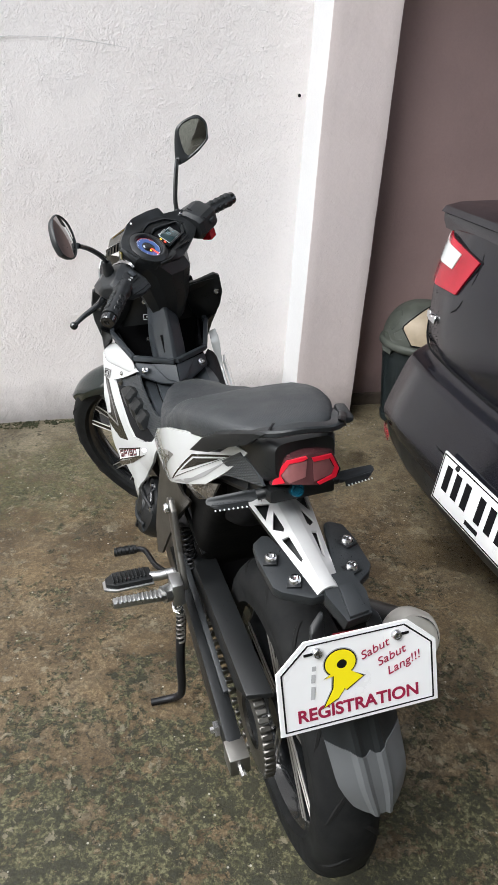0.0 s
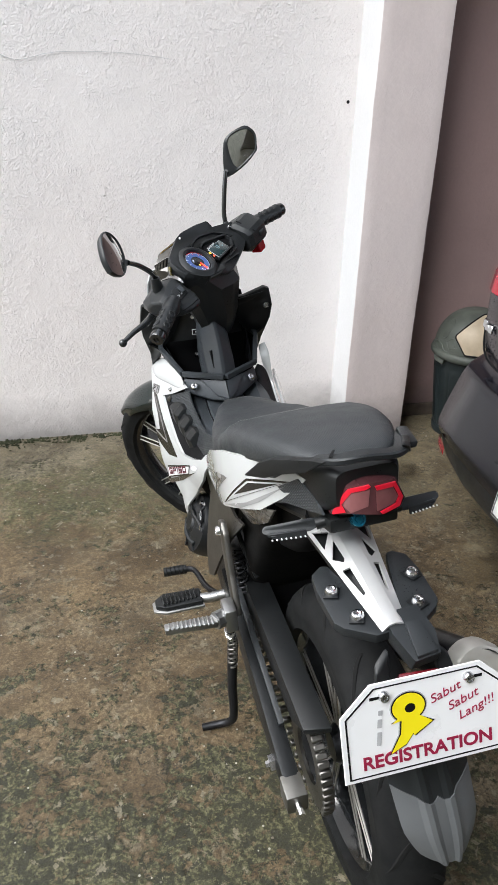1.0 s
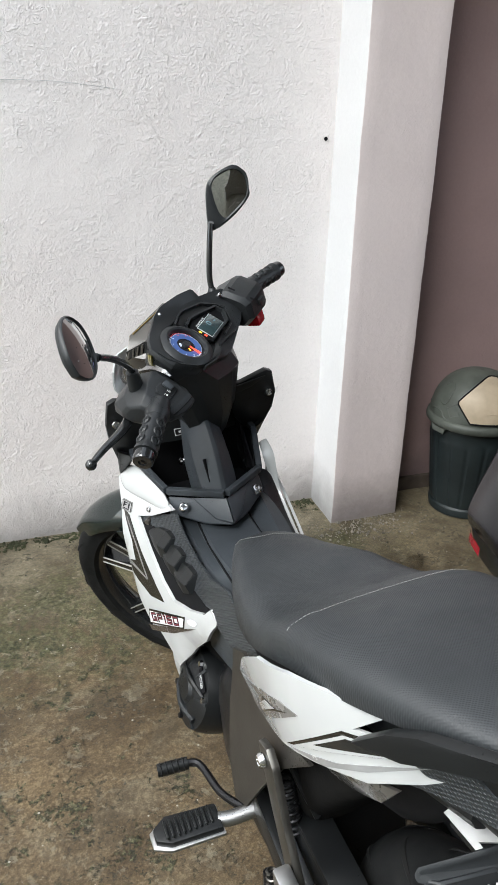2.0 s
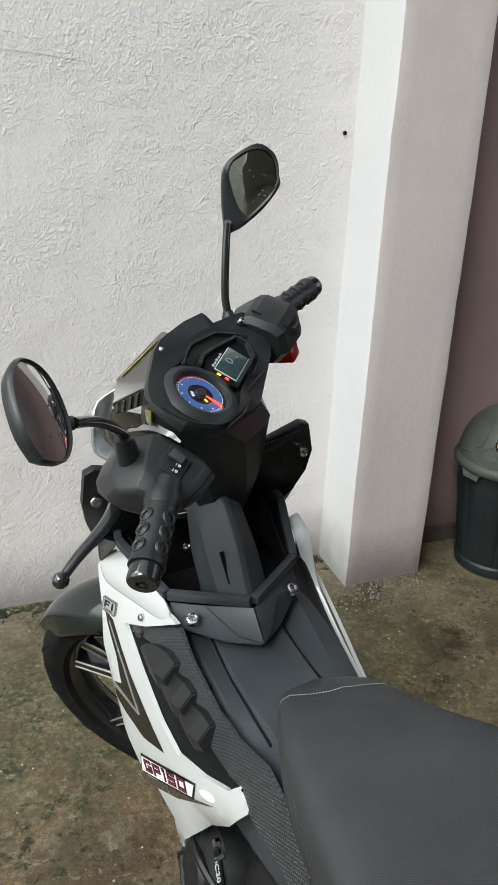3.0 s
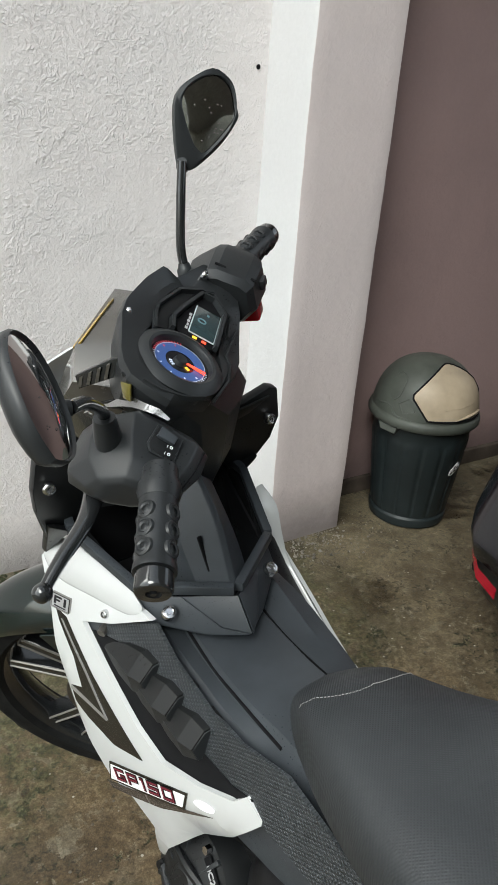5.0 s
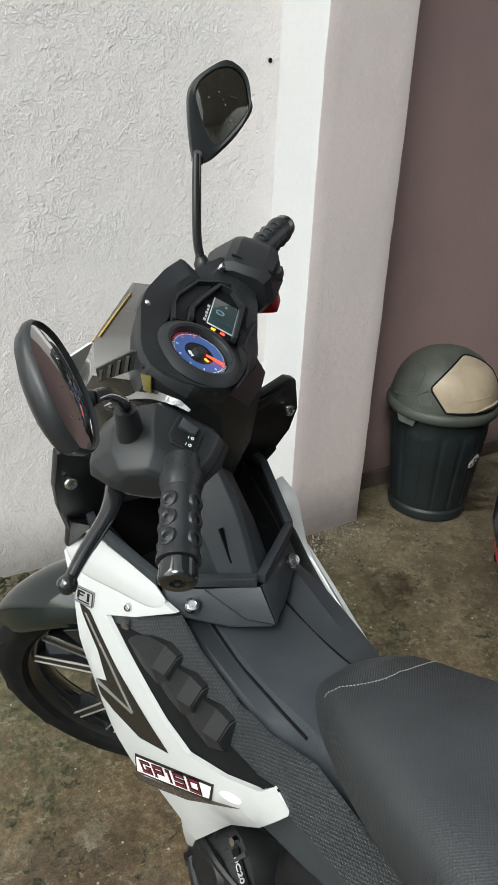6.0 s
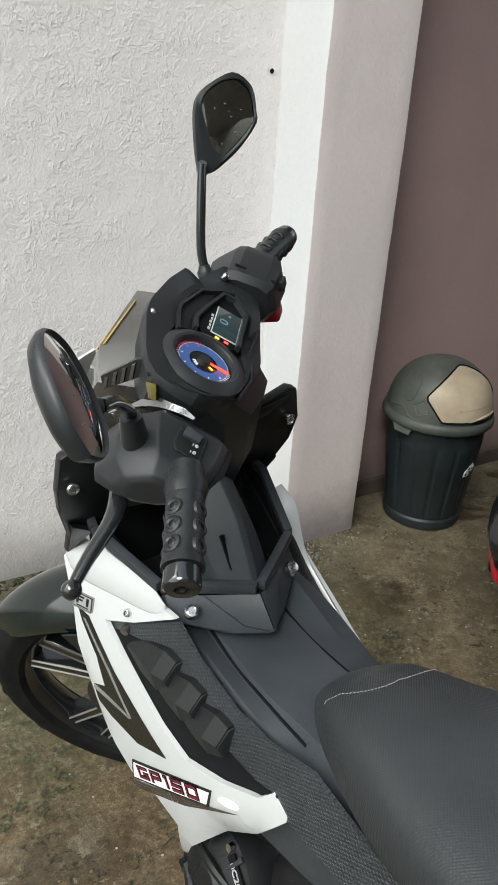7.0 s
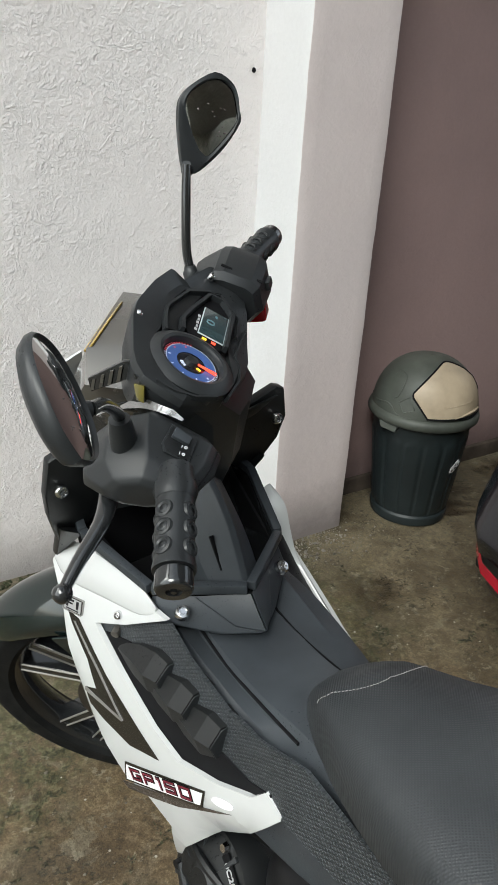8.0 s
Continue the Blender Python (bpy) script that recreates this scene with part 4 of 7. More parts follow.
M_THREAD = plain("white_thread", (0.24, 0.24, 0.235), 0.8, 0, 0.1, 0, wet=False)
part("stitching", stitches(0.275, -0.004, 46), M_THREAD, seat, "white thread seam")
part("stitching", stitches(0.604, 0.050, 44), M_THREAD, seat, "white thread seam")

# tail
part("tail_cover", hull([(0.16, 0.094, 0.845, 0.762), (0.10, 0.083, 0.862, 0.768), (0.04, 0.070, 0.882, 0.788), (-0.01, 0.062, 0.893, 0.806), (-0.045, 0.053, 0.898, 0.824), (-0.064, 0.044, 0.897, 0.840)], 3, 5.0, 28), M_BLACK, bike, "black tail cover beaded with rain")
both("tail_grip_panel", lambda s: side_panel([(0.105, 0.762), (0.05, 0.790), (-0.01, 0.808), (-0.045, 0.822), (-0.02, 0.838), (0.02, 0.846), (0.08, 0.800)], lambda y, z: 0.052 + 0.044 * smooth((y + 0.06) / 0.2), s, 0.004, 0.004), M_MESHED, bike, "celled black tail side panel")


def lamp_panel(outline, thick, lift):
    """A piece of lens over the bowed tail, outline in (x, z) as on a flat back; its ends sweep forward and down."""
    bm = flat_fill([[(x, 0, z) for x, z in outline]])
    for i in range(-4, 4):
        bmesh.ops.bisect_plane(bm, geom=bm.verts[:] + bm.edges[:] + bm.faces[:], plane_co=(i * 0.013 + 0.003, 0, 0), plane_no=(1, 0, 0))
    for v in bm.verts:
        x, z = v.co.x, v.co.z
        sweep = 0.037 * (x / 0.057) ** 2 if x < 0 else 0.022 * (x / 0.045) ** 2
        v.co = Vector((x + 0.34 * sweep, -0.087 + sweep - lift + 0.2 * (z - 0.86), z - 0.64 * sweep))
    bmesh.ops.recalc_face_normals(bm, faces=bm.faces)
    far = bmesh.ops.extrude_face_region(bm, geom=bm.faces[:])
    for v in (e for e in far["geom"] if isinstance(e, bmesh.types.BMVert)):
        v.co.y += thick
    bmesh.ops.recalc_face_normals(bm, faces=bm.faces)
    return bm


M_LAMPBODY = plain("smoked_red_lens", (0.085, 0.030, 0.034), 0.12, 0.1, 0.3, 0, coat=0.7)
lamp = part("tail_lamp", lamp_panel([(-0.060, 0.850), (-0.052, 0.868), (-0.034, 0.884), (0.034, 0.882), (0.046, 0.853), (0.038, 0.843), (0.010, 0.837), (-0.032, 0.846)], 0.03, 0.0), M_LAMPBODY, bike, "smoked and red wraparound tail lamp")
part("lamp_lens", lamp_panel([(-0.058, 0.851), (-0.051, 0.866), (-0.034, 0.881), (-0.006, 0.882), (-0.004, 0.8795), (-0.011, 0.8768), (-0.031, 0.8765), (-0.0450, 0.863), (-0.040, 0.8510)], 0.004, 0.003), M_TAILRED, lamp, "lit red lens")
part("lamp_lens", lamp_panel([(-0.0440, 0.861), (-0.0305, 0.8750), (-0.005, 0.8755), (-0.009, 0.853), (-0.033, 0.848)], 0.003, 0.0015), M_LENSPINK, lamp, "pale red inner lens")
part("lamp_lens", lamp_panel([(0.002, 0.878), (0.032, 0.879), (0.042, 0.857), (0.036, 0.845), (0.010, 0.839), (0.007, 0.8420), (0.0305, 0.8488), (0.0360, 0.858), (0.0285, 0.8735), (0.004, 0.8730)], 0.004, 0.003), M_TAILRED, lamp, "lit red lens")
part("lamp_lens", lamp_panel([(0.002, 0.844), (0.0295, 0.8500), (0.0350, 0.858), (0.0278, 0.8725), (0.003, 0.8720)], 0.003, 0.0015), M_LENSPINK, lamp, "pale red inner lens")
part("under_tail", prism([(-0.060, 0.06, 0.79), (0.060, 0.06, 0.79), (0.050, -0.055, 0.818), (-0.050, -0.055, 0.818)], (0, -0.002, -0.022), 0.006), M_BLACK, bike, "black under-tail tray")
m = frame_of((-0.012, -0.062, 0.816), (0, -0.85, 0.5)) @ Matrix.Diagonal((0.75, 0.75, 0.75, 1))
part("ring_switch", lathe([(0, 0.004), (0.006, 0.004), (0.0065, 0.001), (0.009, 0.001), (0.0095, 0.006), (0.013, 0.006), (0.0135, -0.01), (0, -0.01)], m, 24), M_BLUE, bike, "blue anodised ring")


def indicator(s):
    stem = part("indicator", tube([(s * 0.035, -0.035, 0.806), (s * 0.062, -0.03, 0.800)], 0.009, 10, 1), M_BLACK, bike, "slim black indicator with clear lens")
    part("indicator_body", prism([(s * 0.056, -0.021, 0.805), (s * 0.080, -0.019, 0.805), (s * 0.131, -0.006, 0.797), (s * 0.135, -0.008, 0.792), (s * 0.122, -0.018, 0.790), (s * 0.070, -0.028, 0.794), (s * 0.056, -0.026, 0.798)], (0, -0.004, -0.004), 0.0022), M_GREY, stem)
    part("indicator_lens", prism([(s * 0.076, -0.0300, 0.796), (s * 0.120, -0.0205, 0.792), (s * 0.130, -0.0110, 0.789), (s * 0.128, -0.0130, 0.785), (s * 0.115, -0.0235, 0.783), (s * 0.076, -0.0345, 0.787)], (0, -0.003, -0.001), 0.0012), M_GREY, stem, "clear lens")
    for i in range(8):
        f = i / 7
        p = Vector((s * (0.080 + 0.044 * f), -0.0385 + 0.0125 * f, 0.789 - 0.005 * f))
        part("led", box(p - Vector((0.0012, 0.0018, 0.0012)), p + Vector((0.0012, 0.0018, 0.0012)), 0.0008, 1), M_LED, stem)


indicator(-1)
indicator(1)

# rear fender in silver, its bracket, the plate carrier and mud flap
SET = Matrix.Translation((-0.007, 0, 0))
FC = -0.011


def fender_at(f, u):
    """A place on the silver fender: f runs rearwards, u across from -2 (left edge) over -1, 1 (ridges) to 2."""
    m, o = 0.011 - 0.002 * f, 0.052 - 0.034 * f
    a = abs(u)
    x = a * m if a <= 1 else m + (a - 1) * (o - m)
    z = 0.768 - 0.032 * f - (0.002 * a if a <= 1 else 0.002 + 0.016 * (a - 1) * (1 - 0.5 * f))
    return Vector((FC + math.copysign(x, u) if u else FC, 0.055 - 0.238 * f, z))


def silver_fender():
    bm = skin([[fender_at(f, u) for u in (-1, -0.85, 0, 0.85, 1)] for f in (0, 0.25, 0.5, 0.75, 1)])
    bmesh.ops.solidify(bm, geom=bm.faces[:], thickness=0.003)
    bmesh.ops.recalc_face_normals(bm, faces=bm.faces)
    return bm


fender = part("rear_fender", silver_fender(), M_SILVER, bike, "silver rear fender with cut-out flanks")


def fender_flank(s):
    """The flank with three openings."""
    def at(f, g):
        return fender_at(f, s * (1 + g))
    outer = [at(f, 0) for f in (0, 0.25, 0.5, 0.75, 1)] + [at(f, 1) for f in (1, 0.75, 0.5, 0.25, 0)]
    holes = [[at(0.15, 0.84), at(0.21, 0.30), at(0.32, 0.84)], [at(0.415, 0.82), at(0.285, 0.32), at(0.455, 0.30), at(0.475, 0.42)], [at(0.52, 0.74), at(0.53, 0.32), at(0.74, 0.30), at(0.75, 0.52)]]
    bm = flat_fill([outer, *holes])
    bmesh.ops.recalc_face_normals(bm, faces=bm.faces)
    bmesh.ops.solidify(bm, geom=bm.faces[:], thickness=0.003)
    bmesh.ops.recalc_face_normals(bm, faces=bm.faces)
    return bm


for s in (-1, 1):
    part("fender_flank", fender_flank(s), M_SILVER, fender)
    part("fender_lining", prism([fender_at(0.02, s * 0.9) - Vector((0, 0, 0.014)), fender_at(0.02, s * 1.9) - Vector((0, 0, 0.012)), fender_at(0.9, s * 1.8) - Vector((0, 0, 0.012)), fender_at(0.9, s * 0.9) - Vector((0, 0, 0.014))], (0, 0, -0.004), 0), M_BLACK, fender)
    wing = part("fender_bracket", prism([(s * 0.044, -0.044, 0.7345), (s * 0.054, -0.040, 0.7340), (s * 0.0715, -0.053, 0.7325), (s * 0.0755, -0.088, 0.7305), (s * 0.0735, -0.148, 0.7265), (s * 0.065, -0.161, 0.7260), (s * 0.030, -0.186, 0.7250), (s * 0.012, -0.186, 0.7260), (s * 0.014, -0.158, 0.7285)], (0, 0.002, -0.016), 0.0035), M_GREY, bike, "charcoal fender bracket with recessed bolts", SET)
    for q in ((0.0585, -0.098, 0.7330), (0.0425, -0.151, 0.7295)):
        n = Vector((s * 0.12, -0.12, 1))
        part("bolt_recess", prism([(s * (q[0] - 0.014), q[1] + 0.006, q[2]), (s * (q[0] + 0.004), q[1] + 0.014, q[2] - 0.001), (s * (q[0] + 0.014), q[1] - 0.006, q[2] - 0.003), (s * (q[0] - 0.004), q[1] - 0.014, q[2] - 0.001)], (0, 0, 0.0022), 0.0008), M_BLACK, wing, "", SET)
        stud("fender_bolt", Vector((s * q[0], q[1], q[2] + 0.003)), n, 0.0088, wing, SET)
carrier = part("plate_carrier", prism([(-0.020, -0.160, 0.737), (0.030, -0.160, 0.737), (0.036, -0.200, 0.729), (0.030, -0.232, 0.718), (-0.008, -0.236, 0.717), (-0.020, -0.195, 0.730)], (0, 0.012, -0.026), 0.005), M_GREY, bike, "charcoal plate carrier")
part("carrier_ridge", prism([(0.000, -0.186, 0.731), (0.020, -0.186, 0.731), (0.025, -0.230, 0.718), (-0.004, -0.233, 0.717)], (0, 0, 0.0055), 0.002), M_GREY, carrier)
part("plate_light", prism([(-0.030, -0.232, 0.702), (0.022, -0.238, 0.702), (0.022, -0.238, 0.686), (-0.030, -0.232, 0.684)], (0, -0.012, -0.002), 0.003), M_REDDARK, carrier, "dark red reflector lamp")
for s in (-1, 1):
    part("carrier_arm", prism([(s * 0.026, -0.200, 0.705), (s * 0.050, -0.215, 0.690), (s * 0.062, -0.245, 0.640), (s * 0.058, -0.262, 0.590), (s * 0.040, -0.255, 0.590), (s * 0.036, -0.235, 0.650)], (0, 0.012, 0.004), 0.004), M_BLACK, carrier)


def mudflap(top, low, grow):
    """The flap between two edges z = top(u) and z = low(u), with two raised ribs."""
    cols = []
    for j in range(17):
        u = -1 + j / 8
        col = []
        for i in range(9):
            z = top(u) + (low(u) - top(u)) * i / 8
            f = (0.60 - z) / 0.22
            w = 0.060 - 0.006 * f - 0.022 * max(0.0, (f - 0.72) / 0.33) ** 1.4
            rib = 0.005 if j in (5, 6, 10, 11) else 0.0
            col.append(Vector((0.004 + 0.030 * max(0.0, f) + w * u, -0.246 - 0.040 * smooth(f) + 0.020 * abs(u) ** 2.2 - rib * smooth(f * 3) - grow, z)))
        cols.append(col)
    bm = skin(cols)
    bmesh.ops.solidify(bm, geom=bm.faces[:], thickness=0.004)
    bmesh.ops.recalc_face_normals(bm, faces=bm.faces)
    return bm


def tip_edge(u):
    return 0.484 + 0.028 * abs(u) + (0.012 if abs(u) < 0.1 else 0.0)


flap = part("mud_flap", mudflap(lambda u: 0.66, lambda u: tip_edge(u) - 0.004, 0.0), M_GREY, bike, "ridged charcoal mud flap with a grey tip", None, 24)
part("flap_tip", mudflap(tip_edge, lambda u: 0.378 + 0.006 * abs(u) ** 2, 0.0016), M_MIDGREY, flap, "lighter grey ridged tip", None, 24)

# number plate
PLATE = frame_of((-0.012, -0.279, 0.668), (-0.02, -0.965, 0.26)) @ Matrix.Rotation(radians(-1.0), 4, "Z") @ Matrix.Diagonal((0.925, 0.80, 1, 1))
PW, PH = 0.118, 0.078
plate = part("licence_plate", prism([(-PW, -PH, 0), (PW, -PH, 0), (PW, PH * 0.42, 0), (PW * 0.64, PH, 0), (-PW * 0.64, PH, 0), (-PW, PH * 0.42, 0)], (0, 0, 0.0025), 0.0006, 1), M_PLATE, bike, "white temporary registration plate with maroon lettering", PLATE)
ring = [(-PW, -PH), (PW, -PH), (PW, PH * 0.42), (PW * 0.64, PH), (-PW * 0.64, PH), (-PW, PH * 0.42)]
bm = flat_fill([[(x * 0.945, y * 0.92, 0) for x, y in ring], [(x * 0.925, y * 0.893, 0) for x, y in ring]])
bmesh.ops.solidify(bm, geom=bm.faces[:], thickness=0.0004)
part("plate_border", bm, M_INK, plate, "", PLATE @ Matrix.Translation((0, 0, 0.003)))
letters("plate_word", "REGISTRATION", 0.0300, PLATE @ Matrix.Translation((-0.002, -0.050, 0.0031)) @ Matrix.Diagonal((0.88, 1.0, 1, 1)), M_MAROON, plate, "maroon printed word", 0.0007)
for i, (word, dx, dy) in enumerate((("Sabut", 0.030, 0.040), ("Sabut", 0.054, 0.022), ("Lang!!!", 0.072, 0.004))):
    letters("plate_scribble", word, 0.0205, PLATE @ Matrix.Translation((dx - 0.004, dy, 0.0031)) @ Matrix.Rotation(radians(21), 4, "Z") @ Matrix(((1, 0.35, 0, 0), (0, 1, 0, 0), (0, 0, 1, 0), (0, 0, 0, 1))), M_MAROON, plate, "maroon handwriting", -0.0001)
for i, (y, h) in enumerate(((-0.012, 0.022), (0.013, 0.014), (0.030, 0.008))):
    part("plate_note", box((-0.0028, -h / 2, 0), (0.0028, h / 2, 0.0005), 0), M_PENGREY, plate, "faint grey note", PLATE @ Matrix.Translation((-0.068 + 0.002 * i, y, 0.003)) @ Matrix.Rotation(radians(-6), 4, "Z"))


def emblem(grow):
    """A rounded head with a hole, a swept leg and a tail."""
    head = [(0.021 * math.cos(radians(a)) * (1 + grow / 0.021), 0.020 * math.sin(radians(a)) * (1 + grow / 0.02) + 0.018) for a in range(-50, 232, 12)]
    leg = [(-0.022 - grow, -0.002), (-0.010 - grow, 0.000), (-0.012 - grow, -0.020), (-0.026 - grow * 1.2, -0.046 - grow), (-0.006, -0.036 - grow), (0.004, -0.022 - grow), (0.005 + grow, -0.026 - grow * 0.6), (0.030 + grow * 1.4, -0.010)]
    hole = [(0.002 + (0.007 - grow * 0.6) * math.cos(radians(a)), 0.016 + (0.007 - grow * 0.6) * math.sin(radians(a))) for a in range(0, 360, 24)]
    loops = [head + leg] + ([hole] if grow == 0 else [])
    bm = flat_fill([[(x, y, 0) for x, y in l] for l in loops])
    bmesh.ops.recalc_face_normals(bm, faces=bm.faces)
    bmesh.ops.solidify(bm, geom=bm.faces[:], thickness=0.0004)
    return bm


EM = PLATE @ Matrix.Translation((-0.026, 0.010, 0.0032)) @ Matrix.Diagonal((1.05, 1.12, 1, 1))
part("plate_emblem", emblem(0.0032), M_PENGREY, plate, "grey emblem border", EM)
part("plate_emblem", emblem(0.0018), M_INK, plate, "black emblem outline", EM @ Matrix.Translation((0, 0, 0.0004)))
part("plate_emblem", emblem(0), M_YELLOW, plate, "yellow emblem", EM @ Matrix.Translation((0, 0, 0.0008)))
for s in (-1, 1):
    part("plate_slot", prism([(-0.013, -0.0022, 0), (0.013, -0.0022, 0), (0.013, 0.0022, 0), (-0.013, 0.0022, 0)], (0, 0, 0.0006), 0), M_INK, plate, "", PLATE @ Matrix.Translation((s * 0.064, 0.0555, 0.003)))
    stud("plate_screw", PLATE @ Vector((s * 0.058, 0.0565, 0.004)), PLATE.to_3x3() @ Vector((0, 0, 1)), 0.0068, plate)

# grab rail
def flat_bar(pts, w, h, k=4):
    """A bar of flat section with chamfered edges along a smooth line; w across, h high, one value a point."""
    line = curve_points(pts, k)
    rows = []
    for i, p in enumerate(line):
        f = i / (len(line) - 1) * (len(pts) - 1)
        j = min(int(f), len(pts) - 2)
        a_, b_ = w[j] + (w[j + 1] - w[j]) * (f - j), h[j] + (h[j + 1] - h[j]) * (f - j)
        d = (line[min(i + 1, len(line) - 1)] - line[max(i - 1, 0)]).normalized()
        side = d.cross(Vector((0, 0, 1))).normalized()
        up = side.cross(d)
        c = 0.22 * min(a_, b_)
        rows.append([p + side * x * (a_ / 2 - (c if i_ in (0, 3, 4, 7) else 0)) + up * z * (b_ / 2 - (0 if i_ in (0, 3, 4, 7) else c)) for i_, (x, z) in enumerate(((-1, 1), (-1, 1), (-1, -1), (-1, -1), (1, -1), (1, -1), (1, 1), (1, 1)))])
    return skin(rows, True, True)


rail = part("grab_rail", flat_bar([(-0.060, -0.032, 0.903), (-0.040, -0.064, 0.916), (-0.008, -0.072, 0.920), (0.034, -0.064, 0.910), (0.062, -0.034, 0.897), (0.082, 0.012, 0.882), (0.090, 0.046, 0.872)], [0.018, 0.020, 0.020, 0.020, 0.022, 0.022, 0.018], [0.010] * 7), M_GREY, bike, "flat charcoal grab rail round the seat")
for s in (-1, 1):
    # blade that runs forward from the rail over the side panel to a point
    part("rail_fairing", prism([(s * 0.119, 0.106, 0.820), (s * 0.104, 0.070, 0.858), (s * 0.092, 0.040, 0.878), (s * 0.078, 0.000, 0.896), (s * 0.058, -0.046, 0.914), (s * 0.048, -0.062, 0.918), (s * 0.064, -0.036, 0.892), (s * 0.088, 0.020, 0.862), (s * 0.100, 0.050, 0.842)], (s * 0.012, 0, -0.004), 0.003), M_BLACK, rail, "black blade along the seat")
part("rail_joint", prism([(-0.052, -0.062, 0.9205), (-0.049, -0.064, 0.9210), (-0.037, -0.046, 0.9200), (-0.040, -0.044, 0.9195)], (0, 0, 0.0008), 0), M_INK, rail, "dark joint")
part("rail_wedge", prism([(0.070, -0.022, 0.884), (0.096, -0.012, 0.878), (0.106, 0.046, 0.872), (0.090, 0.050, 0.872)], (0.002, 0, 0.011), 0.004), M_GREY, rail)

# tail side panels
SIDE = [(0.402, 0.655), (0.36, 0.712), (0.30, 0.762), (0.225, 0.800), (0.168, 0.818), (0.097, 0.838), (0.133, 0.797), (0.075, 0.820), (0.043, 0.848), (0.000, 0.854), (0.055, 0.795), (0.115, 0.742), (0.188, 0.706), (0.250, 0.676), (0.32, 0.640), (0.375, 0.618)]
sides = both("side_panel", lambda s: side_panel(SIDE, flank_x, s, 0.005, 0.004), M_WHITE, bike, "pearl white tail side panel with dark flash")
for s, ob in zip((-1, 1), sides):
    part("panel_flash", side_panel([(0.145, 0.786), (0.040, 0.831), (0.234, 0.692)], flank_x, s, 0.0008, 0.0050), M_DECAL, ob, "dark outlined wedge decal")
    part("panel_flash", side_panel([(0.143, 0.782), (0.052, 0.823), (0.218, 0.704)], flank_x, s, 0.0008, 0.0056), M_WHITE, ob)
    part("panel_flash", side_panel([(0.139, 0.781), (0.066, 0.814), (0.182, 0.737)], flank_x, s, 0.0008, 0.0062), M_GLOSS, ob, "gloss black wedge")
    # grey laid on for the shade of the down-turned facet below the wedge
    part("panel_flash", side_panel([(0.228, 0.692), (0.150, 0.738), (0.050, 0.818), (0.115, 0.757), (0.170, 0.716)], flank_x, s, 0.0008, 0.0050), M_DECALSILVER, ob, "grey stripe for the lower facet's shade")
    part("panel_badge", side_panel([(0.398, 0.652), (0.330, 0.694), (0.290, 0.722), (0.237, 0.752), (0.204, 0.758), (0.262, 0.704), (0.325, 0.648), (0.345, 0.650), (0.312, 0.690), (0.330, 0.690)], flank_x, s, 0.0008, 0.0052), M_DECALGREY, ob, "dark grey arrow decal")
    part("panel_badge", side_panel([(0.290, 0.712), (0.246, 0.732), (0.222, 0.748), (0.268, 0.712), (0.318, 0.660)], flank_x, s, 0.0008, 0.0058), M_DECAL, ob)
    part("panel_badge", side_panel([(0.283, 0.713), (0.252, 0.728), (0.305, 0.676), (0.312, 0.680)], flank_x, s, 0.0008, 0.0064), M_WHITE, ob)
both("lower_side_panel", lambda s: side_panel([(0.115, 0.744), (0.085, 0.756), (0.105, 0.722), (0.150, 0.690), (0.199, 0.660), (0.27, 0.628), (0.345, 0.602), (0.385, 0.610), (0.32, 0.644), (0.250, 0.680), (0.188, 0.710)], lambda y, z: flank_x(y, z) - 0.35 * max(0, 0.72 - z), s, 0.004, 0.0), M_BROWN, bike, "bronze-grey lower side panel")
both("chin_panel", lambda s: side_panel([(0.465, 0.620), (0.385, 0.605), (0.30, 0.610), (0.245, 0.628), (0.310, 0.560), (0.350, 0.490), (0.385, 0.420), (0.425, 0.395), (0.460, 0.440), (0.490, 0.520), (0.505, 0.600)], lambda y, z: 0.108 + 0.05 * smooth((0.66 - z) / 0.3), s, 0.005, 0.0), M_CHIN, bike, "dark bronze panel over the frame")

# front fairing
FAIR = [(1.085, 0.638), (1.108, 0.606), (1.062, 0.560), (1.020, 0.486), (0.978, 0.430), (0.908, 0.372), (0.862, 0.372), (0.822, 0.352), (0.836, 0.252), (0.800, 0.330), (0.745, 0.408), (0.690, 0.464), (0.644, 0.532), (0.674, 0.542), (0.691, 0.522), (0.745, 0.498), (0.806, 0.482), (0.855, 0.497), (0.925, 0.532), (0.993, 0.568), (0.940, 0.592), (0.879, 0.628)]
fairs = both("front_fairing", lambda s: side_panel(FAIR if s < 0 else FAIR[2:-2], fx_of(s), s, 0.006, 0.0), M_WHITE, bike, "pearl white leg shield with bronze flashes")
